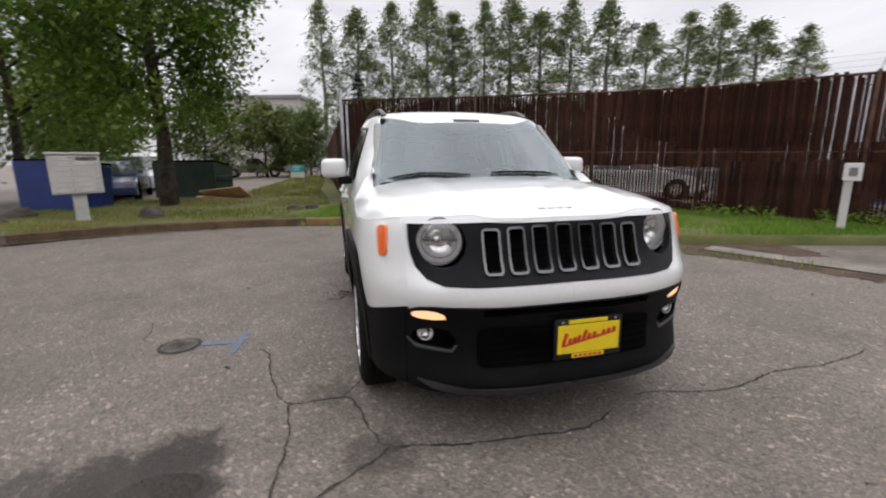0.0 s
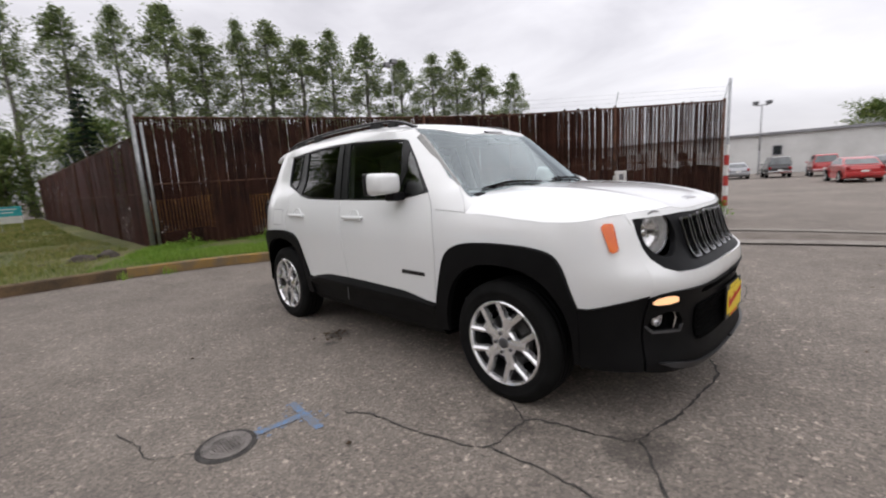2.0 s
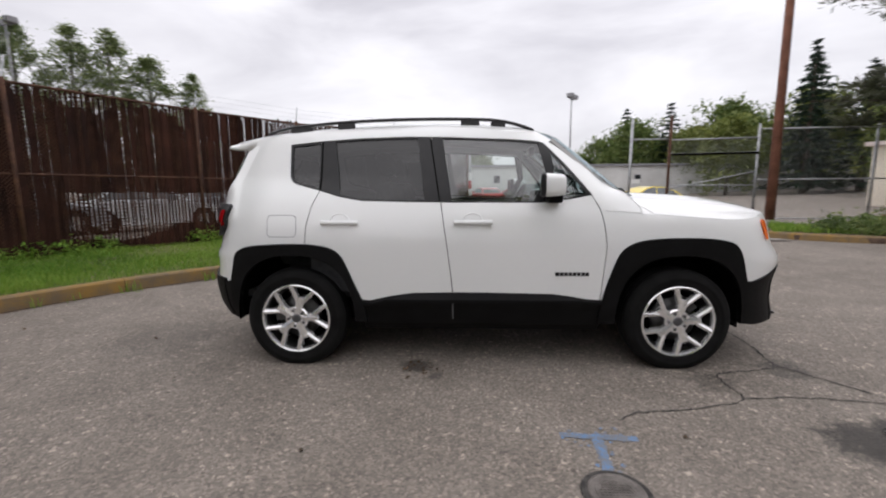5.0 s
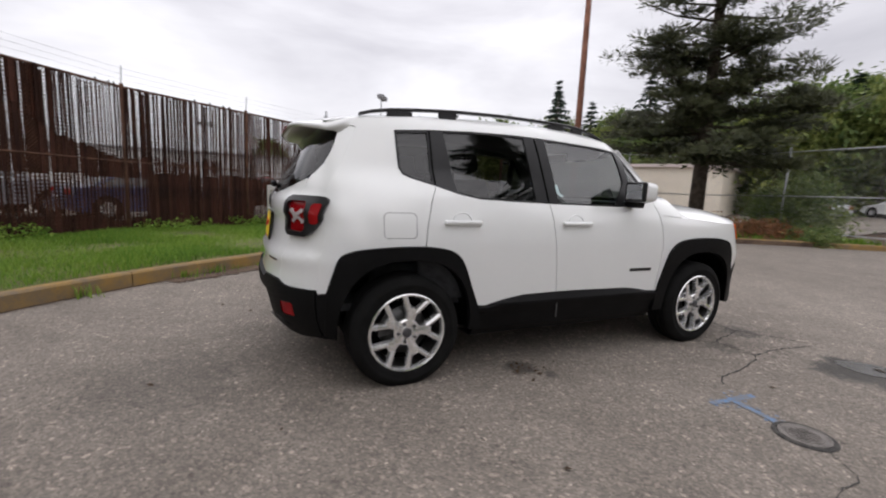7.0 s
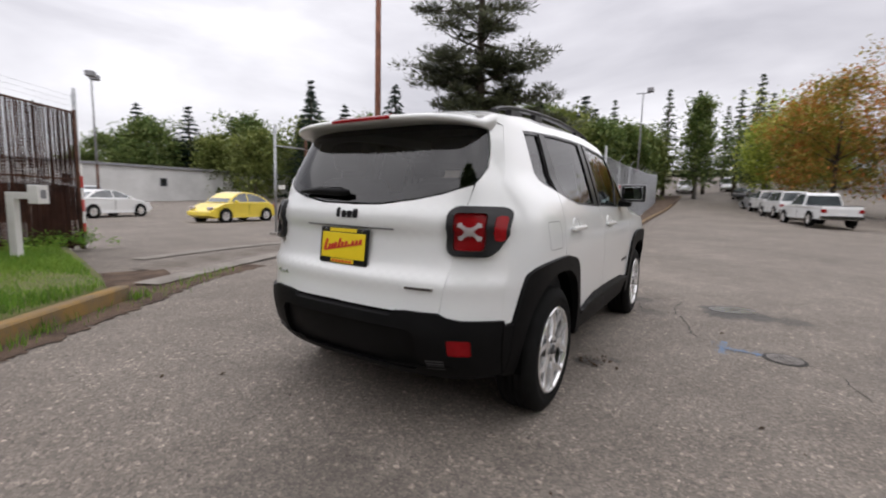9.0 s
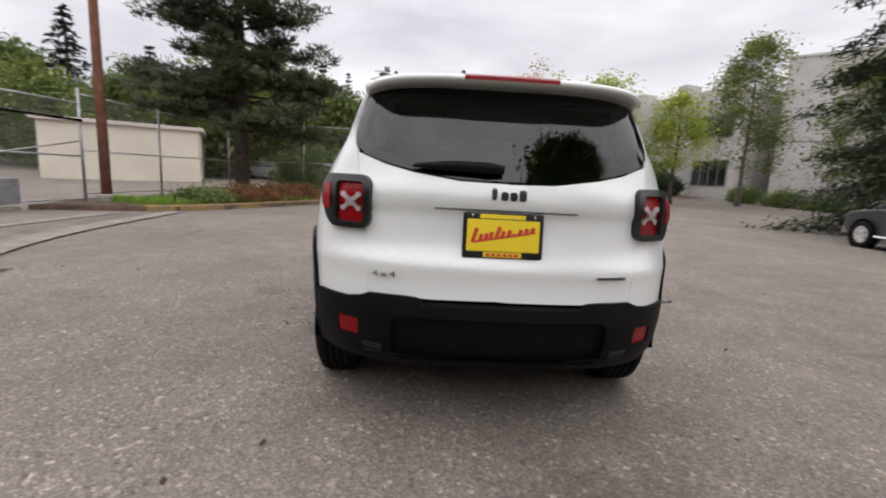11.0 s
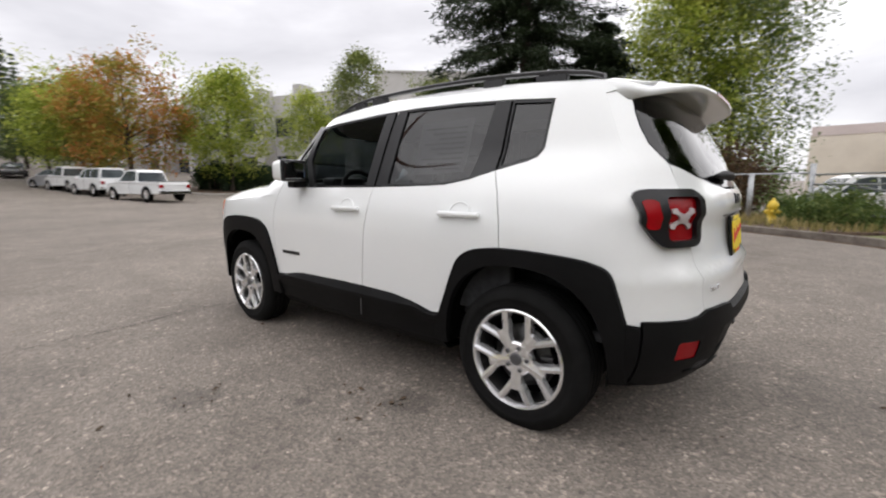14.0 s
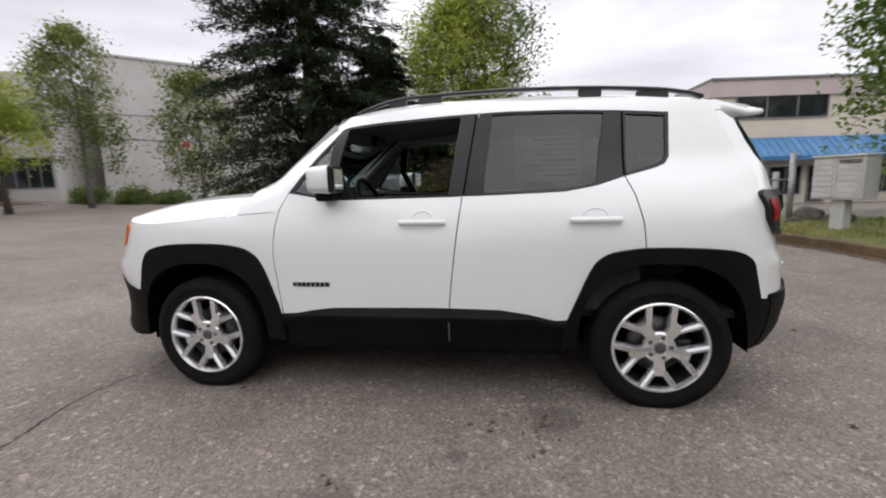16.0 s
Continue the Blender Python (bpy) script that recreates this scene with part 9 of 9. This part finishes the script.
# side profiles: lower body, then glasshouse, nose to the right; half width, wheel places and radius
PROFILES = {
    "sedan": ([(-2.3, 0.45), (-2.32, 0.75), (-2.2, 0.95), (-1.5, 1.0), (0.9, 0.97), (1.6, 0.88), (2.15, 0.72), (2.3, 0.55), (2.28, 0.3), (2.0, 0.22), (-2.0, 0.22), (-2.25, 0.3)],
              [(-1.75, 0.98), (-1.15, 1.33), (-0.55, 1.44), (0.05, 1.43), (0.45, 1.32), (1.2, 0.96)], 0.9, (1.42, -1.42), 0.33),
    "bubble": ([(-2.02, 0.40), (-2.04, 0.62), (-1.9, 0.86), (-1.5, 0.98), (0.75, 0.97), (1.3, 0.92), (1.75, 0.74), (2.0, 0.55), (2.02, 0.36), (1.8, 0.22), (-1.8, 0.22), (-1.98, 0.3)],
               [(-1.62, 0.94), (-1.2, 1.25), (-0.6, 1.45), (0.0, 1.49), (0.42, 1.40), (0.78, 1.18), (1.02, 0.95)], 0.86, (1.26, -1.25), 0.33),
    "wagon": ([(-2.25, 0.5), (-2.28, 0.8), (-2.22, 1.05), (-1.5, 1.08), (0.75, 1.08), (1.3, 1.05), (2.0, 0.98), (2.12, 0.85), (2.15, 0.5), (1.95, 0.36), (-2.0, 0.36), (-2.22, 0.42)],
              [(-2.2, 1.06), (-2.08, 1.66), (-1.9, 1.73), (0.05, 1.73), (0.25, 1.68), (0.85, 1.08)], 0.86, (1.32, -1.32), 0.37),
    "van": ([(-2.4, 0.5), (-2.42, 0.9), (-2.4, 1.15), (-1.5, 1.18), (1.2, 1.12), (1.9, 0.98), (2.3, 0.78), (2.4, 0.5), (2.2, 0.28), (-2.2, 0.28), (-2.38, 0.36)],
            [(-2.38, 1.15), (-2.3, 1.75), (-2.1, 1.86), (0.3, 1.88), (0.7, 1.78), (1.55, 1.08)], 0.96, (1.5, -1.5), 0.34),
    "pickup": ([(-2.85, 0.55), (-2.88, 0.9), (-2.84, 1.05), (-0.6, 1.07), (1.0, 1.07), (2.3, 1.02), (2.6, 0.9), (2.65, 0.5), (2.4, 0.38), (-2.6, 0.38), (-2.82, 0.45)],
               [(-0.75, 1.05), (-0.62, 1.62), (-0.4, 1.75), (0.35, 1.75), (0.6, 1.66), (1.2, 1.06)], 0.93, (1.75, -1.7), 0.38),
}


def far_car(kind, paint, x, y, turn, label, group="", dz=0.0, rack=False):
    """A car with shaped body, glass, lamps and wheels."""
    low, cab, w, axles, r = PROFILES[kind]
    t = thing(kind_name[kind], label, kind_cat[kind], pose(x, y, gz(x, y) + dz, 0, 0, turn), group)

    def loft(pts, widths, name, mat):
        bm = bmesh.new()
        cols = [[bm.verts.new((px, wy * f, pz)) for px, pz in pts] for wy, f in widths]
        n = len(pts)
        for a, b in zip(cols, cols[1:]):
            for k in range(n):
                bm.faces.new((a[k], a[(k + 1) % n], b[(k + 1) % n], b[k]))
        bm.faces.new(cols[0][::-1])
        bm.faces.new(cols[-1])
        bmesh.ops.recalc_face_normals(bm, faces=bm.faces)
        return bm

    def shrink(pts, f):
        cx, cz = sum(p[0] for p in pts) / len(pts), sum(p[1] for p in pts) / len(pts)
        return [(cx + (a - cx) * f, cz + (b - cz) * f) for a, b in pts]
    bm = bmesh.new()
    secs = ((-w, 0.93), (-w * 0.97, 0.985), (-w * 0.8, 1.0), (w * 0.8, 1.0), (w * 0.97, 0.985), (w, 0.93))
    cols = []
    for yy, f in secs:
        cols.append([bm.verts.new((px, yy * (1.0 if pz < 0.85 else 0.97) * (1 - 0.10 * (abs(px) / max(abs(p[0]) for p in low)) ** 4), pz)) for px, pz in shrink(low, f)])
    n = len(low)
    for a, b in zip(cols, cols[1:]):
        for k in range(n):
            bm.faces.new((a[k], a[(k + 1) % n], b[(k + 1) % n], b[k]))
    bm.faces.new(cols[0][::-1])
    bm.faces.new(cols[-1])
    bmesh.ops.recalc_face_normals(bm, faces=bm.faces)
    body = part("body", bm, paint, t, smooth=False)
    bm = bmesh.new()
    lowz = min(p[1] for p in cab)
    hiz = max(p[1] for p in cab)
    cols = [[bm.verts.new((px, s * w * (0.93 - 0.20 * (pz - lowz) / (hiz - lowz)), pz)) for px, pz in cab] for s in (-1, 1)]
    n = len(cab)
    for k in range(n - 1):
        bm.faces.new((cols[0][k], cols[0][k + 1], cols[1][k + 1], cols[1][k]))
    bm.faces.new(cols[0][::-1])
    bm.faces.new(cols[1])
    bmesh.ops.recalc_face_normals(bm, faces=bm.faces)
    cabin = part("cabin", bm, paint, t)
    # glass: side band, windscreen, rear window
    cx = sum(p[0] for p in cab) / n
    for s in (-1, 1):
        pts = [(cx + (px - cx) * 0.86, lowz + 0.06 + (pz - lowz) * 0.80) for px, pz in cab]
        cuts = [min(p[0] for p in pts), -0.95 if kind in ("wagon", "van") else None, -0.15 if kind != "pickup" else None, max(p[0] for p in pts)]
        cuts = [c for c in cuts if c is not None]
        for c0, c1 in zip(cuts, cuts[1:]):
            g = clip_x(pts, c0 + 0.03, c1 - 0.03)
            if len(g) < 3:
                continue
            bm = bmesh.new()
            a = [bm.verts.new((px, s * (w * (0.93 - 0.20 * (pz - lowz) / (hiz - lowz)) + 0.006), pz)) for px, pz in g]
            b = [bm.verts.new((px, s * (w * (0.93 - 0.20 * (pz - lowz) / (hiz - lowz)) - 0.02), pz)) for px, pz in g]
            bm.faces.new(a)
            for k in range(len(g)):
                bm.faces.new((a[k], a[(k + 1) % len(g)], b[(k + 1) % len(g)], b[k]))
            bmesh.ops.recalc_face_normals(bm, faces=bm.faces)
            part("side_window", bm, M_CAR_PANE, cabin)
    for (ax, az), (bx, bz) in ((cab[-1], cab[-2]), (cab[0], cab[1])):
        bm = bmesh.new()
        sg = 1 if ax > cx else -1
        vs = []
        for f, g in ((0.08, 0.0), (0.92, 1.0)):
            px, pz = ax + (bx - ax) * f, az + (bz - az) * f
            hw = w * (0.93 - 0.20 * (pz - lowz) / (hiz - lowz)) - 0.07
            vs.append([bm.verts.new((px + sg * 0.012, s2 * hw, pz + 0.008)) for s2 in (-1, 1)])
        bm.faces.new((vs[0][0], vs[0][1], vs[1][1], vs[1][0]))
        part("windscreen" if sg > 0 else "rear_window", bm, M_CAR_PANE, cabin)
    # lamps, bumpers, wheels
    fx, bx = max(p[0] for p in low), min(p[0] for p in low)
    for s in (-1, 1):
        part("headlight", boxed((fx - 0.22, s * w * 0.68 - 0.14, 0.62), (fx - 0.05, s * w * 0.68 + 0.14, 0.76), 0.03), M_CLEAR_X, t, "clear headlight")
        part("tail_light", boxed((bx - 0.012, s * w * 0.78 - 0.10, 0.72), (bx + 0.14, s * w * 0.78 + 0.10, 0.90), 0.02), M_RED_LENS, t, "red tail light")
        part("mirror", boxed((0.62 if kind != "pickup" else 0.9, s * (w + 0.06) - 0.09, lowz + 0.02), (0.74 if kind != "pickup" else 1.02, s * (w + 0.06) + 0.09, lowz + 0.14), 0.03), paint, t)
        part("door_seam", boxed((-0.16, s * w * 0.995 - 0.003, 0.35), (-0.145, s * w * 0.995 + 0.003, lowz - 0.02)), M_DARK, t)
        for ax in axles:
            mm = pose(ax, s * (w - 0.10), r, -90 * s)
            arch = lathe(bmesh.new(), [(r + 0.06, 0.113), (r - 0.06, 0.114)], 26, mm)
            part("wheel_arch", arch, M_DARK, t)
            wl = part("wheel", lathe(bmesh.new(), [(r * 0.62, -0.1), (r * 0.95, -0.1), (r, -0.07), (r, 0.09), (r * 0.95, 0.118), (r * 0.64, 0.122), (r * 0.60, 0.10)], 26, mm), M_TYRE, t, smooth=True)
            bm = bmesh.new()
            for k in range(6):
                box(bm, (0.02, -0.035, 0.09), (r * 0.61, 0.035, 0.116), 0, mm @ Matrix.Rotation(radians(60 * k), 4, "Z"))
            lathe(bm, [(r * 0.62, 0.10), (r * 0.62, 0.120), (r * 0.56, 0.118), (r * 0.55, 0.07), (0.001, 0.06)], 26, mm)
            part("rim", bm, M_SATIN, wl)
    part("bumper", boxed((bx - 0.05, -w * 0.92, 0.38), (bx + 0.12, w * 0.92, 0.58), 0.03), paint if kind in ("sedan", "bubble", "van") else M_CHROME, t)
    part("bumper", boxed((fx - 0.14, -w * 0.88, 0.34), (fx + 0.04, w * 0.88, 0.54), 0.03), paint if kind in ("sedan", "bubble", "van") else M_CHROME, t)
    part("plate", boxed((bx - 0.06, -0.16, 0.60), (bx - 0.035, 0.16, 0.70)), M_WHITE, t)
    if kind == "pickup":
        part("bed_well", boxed((-2.72, -w * 0.80, 0.62), (-0.85, w * 0.80, 1.085), 0.0), M_DARK, t, "dark open cargo bed")
    if rack:
        for s in (-1, 1):
            part("roof_bar", tube(bmesh.new(), [(-1.7, s * w * 0.62, hiz + 0.05), (-0.1, s * w * 0.62, hiz + 0.05)], 0.02, 6), M_DARK, t)
        part("side_step", tube(bmesh.new(), [(-0.85, w + 0.02, 0.36), (0.85, w + 0.02, 0.36)], 0.04, 8), M_CHROME, t)
        part("side_step", tube(bmesh.new(), [(-0.85, -w - 0.02, 0.36), (0.85, -w - 0.02, 0.36)], 0.04, 8), M_CHROME, t)
    return t


def clip_x(pts, x0, x1):
    """A polygon cut off left of x0 and right of x1."""
    for lim, sg in ((x0, 1), (x1, -1)):
        out = []
        for (ax, az), (bx, bz) in zip(pts, pts[1:] + pts[:1]):
            ina, inb = (ax - lim) * sg >= 0, (bx - lim) * sg >= 0
            if ina:
                out.append((ax, az))
            if ina != inb:
                f = (lim - ax) / (bx - ax)
                out.append((lim, az + (bz - az) * f))
        pts = out
        if len(pts) < 3:
            return []
    return pts


kind_name = {"sedan": "sedan", "bubble": "compact_car", "wagon": "suv", "van": "van", "pickup": "pickup_truck"}
kind_cat = {"sedan": "car", "bubble": "car", "wagon": "suv", "van": "van", "pickup": "pickup truck"}

far_car("bubble", P_YELLOW, 9.2, 19.3, 190, "yellow rounded compact car parked in the lot")
far_car("sedan", P_WHITE, 5.95, 26.0, 25, "white sedan parked in the lot")
for k, (x, y, p, lb) in enumerate(((-0.6, 45.0, P_RED, "red"), (2.6, 45.5, P_BLACK, "black"), (5.6, 46.0, P_RED, "red"), (8.4, 46.4, P_WHITE, "white"), (-3.6, 44.6, P_BLACK, "black"), (-6.6, 44.2, P_SILVER, "silver"), (11.4, 46.8, P_SILVER, "silver"), (1.6, 33, P_RED, "red"), (4.6, 34, P_BLACK, "black"))):
    far_car("sedan" if k % 2 else "wagon", p, x, y, 100 + 5 * (k % 3), f"{lb} car parked in a row before the white building", "lot cars")
far_car("wagon", P_GREY, 5.75, -12.0, -14.5, "dark grey older off-road wagon parked at the kerb", rack=True).scale = (1.14, 1.06, 1.0)
far_car("pickup", P_WHITE, 27.4, -5.9, 12, "white pickup truck parked by the road")
for x, y, p, kd, lb, tn in ((33.6, -5.0, P_WHITE, "wagon", "white", 10), (38.6, -4.6, P_WHITE, "pickup", "white", 9), (42.0, -4.3, P_SILVER, "sedan", "silver", 20), (57, -3.5, P_BLACK, "sedan", "black", 170), (72, -2.2, P_WHITE, "sedan", "white", 170), (80, -2.0, P_SILVER, "sedan", "silver", 170), (88, -1.8, P_WHITE, "sedan", "white", 170)):
    far_car(kd, p, x, y, tn, f"{lb} car parked along the road", "roadside cars")
far_car("van", P_WHITE, 67, 3.2, 182, "white van standing far up the road")
far_car("van", P_WHITE, -4.0, -22.5, 25, "white van parked behind the planting bed")
for x, y, p, kd, tn, lb in ((-15.2, -9.0, P_BLUE, "sedan", 20, "dark blue"), (-18.6, -9.8, P_SILVER, "wagon", 20, "silver"), (-22.5, -10.4, P_WHITE, "van", 15, "white"), (-40, -7.8, P_WHITE, "pickup", 95, "white")):
    far_car(kd, p, x, y, tn, f"{lb} vehicle parked beyond the dumpsters", "yard cars")
for x, y, p, kd, tn, lb in ((-12.5, 7.0, P_SILVER, "sedan", 60, "silver"), (-10.8, 10.3, P_WHITE, "sedan", 55, "white"), (-9.0, 13.2, P_SILVER, "wagon", 50, "silver"), (-5.0, 13.8, P_BLUE, "sedan", 30, "dark blue")):
    far_car(kd, p, x, y, tn, f"{lb} vehicle parked behind the slatted fence", "yard cars")
for x, y, p, tn in ((36, 14.5, P_SILVER, 60), (38.5, 15.5, P_SILVER, 60), (40, 11.0, P_WHITE, 70)):
    far_car("sedan", p, x, y, tn, "pale car parked beyond the chain-link fence", "yard cars")
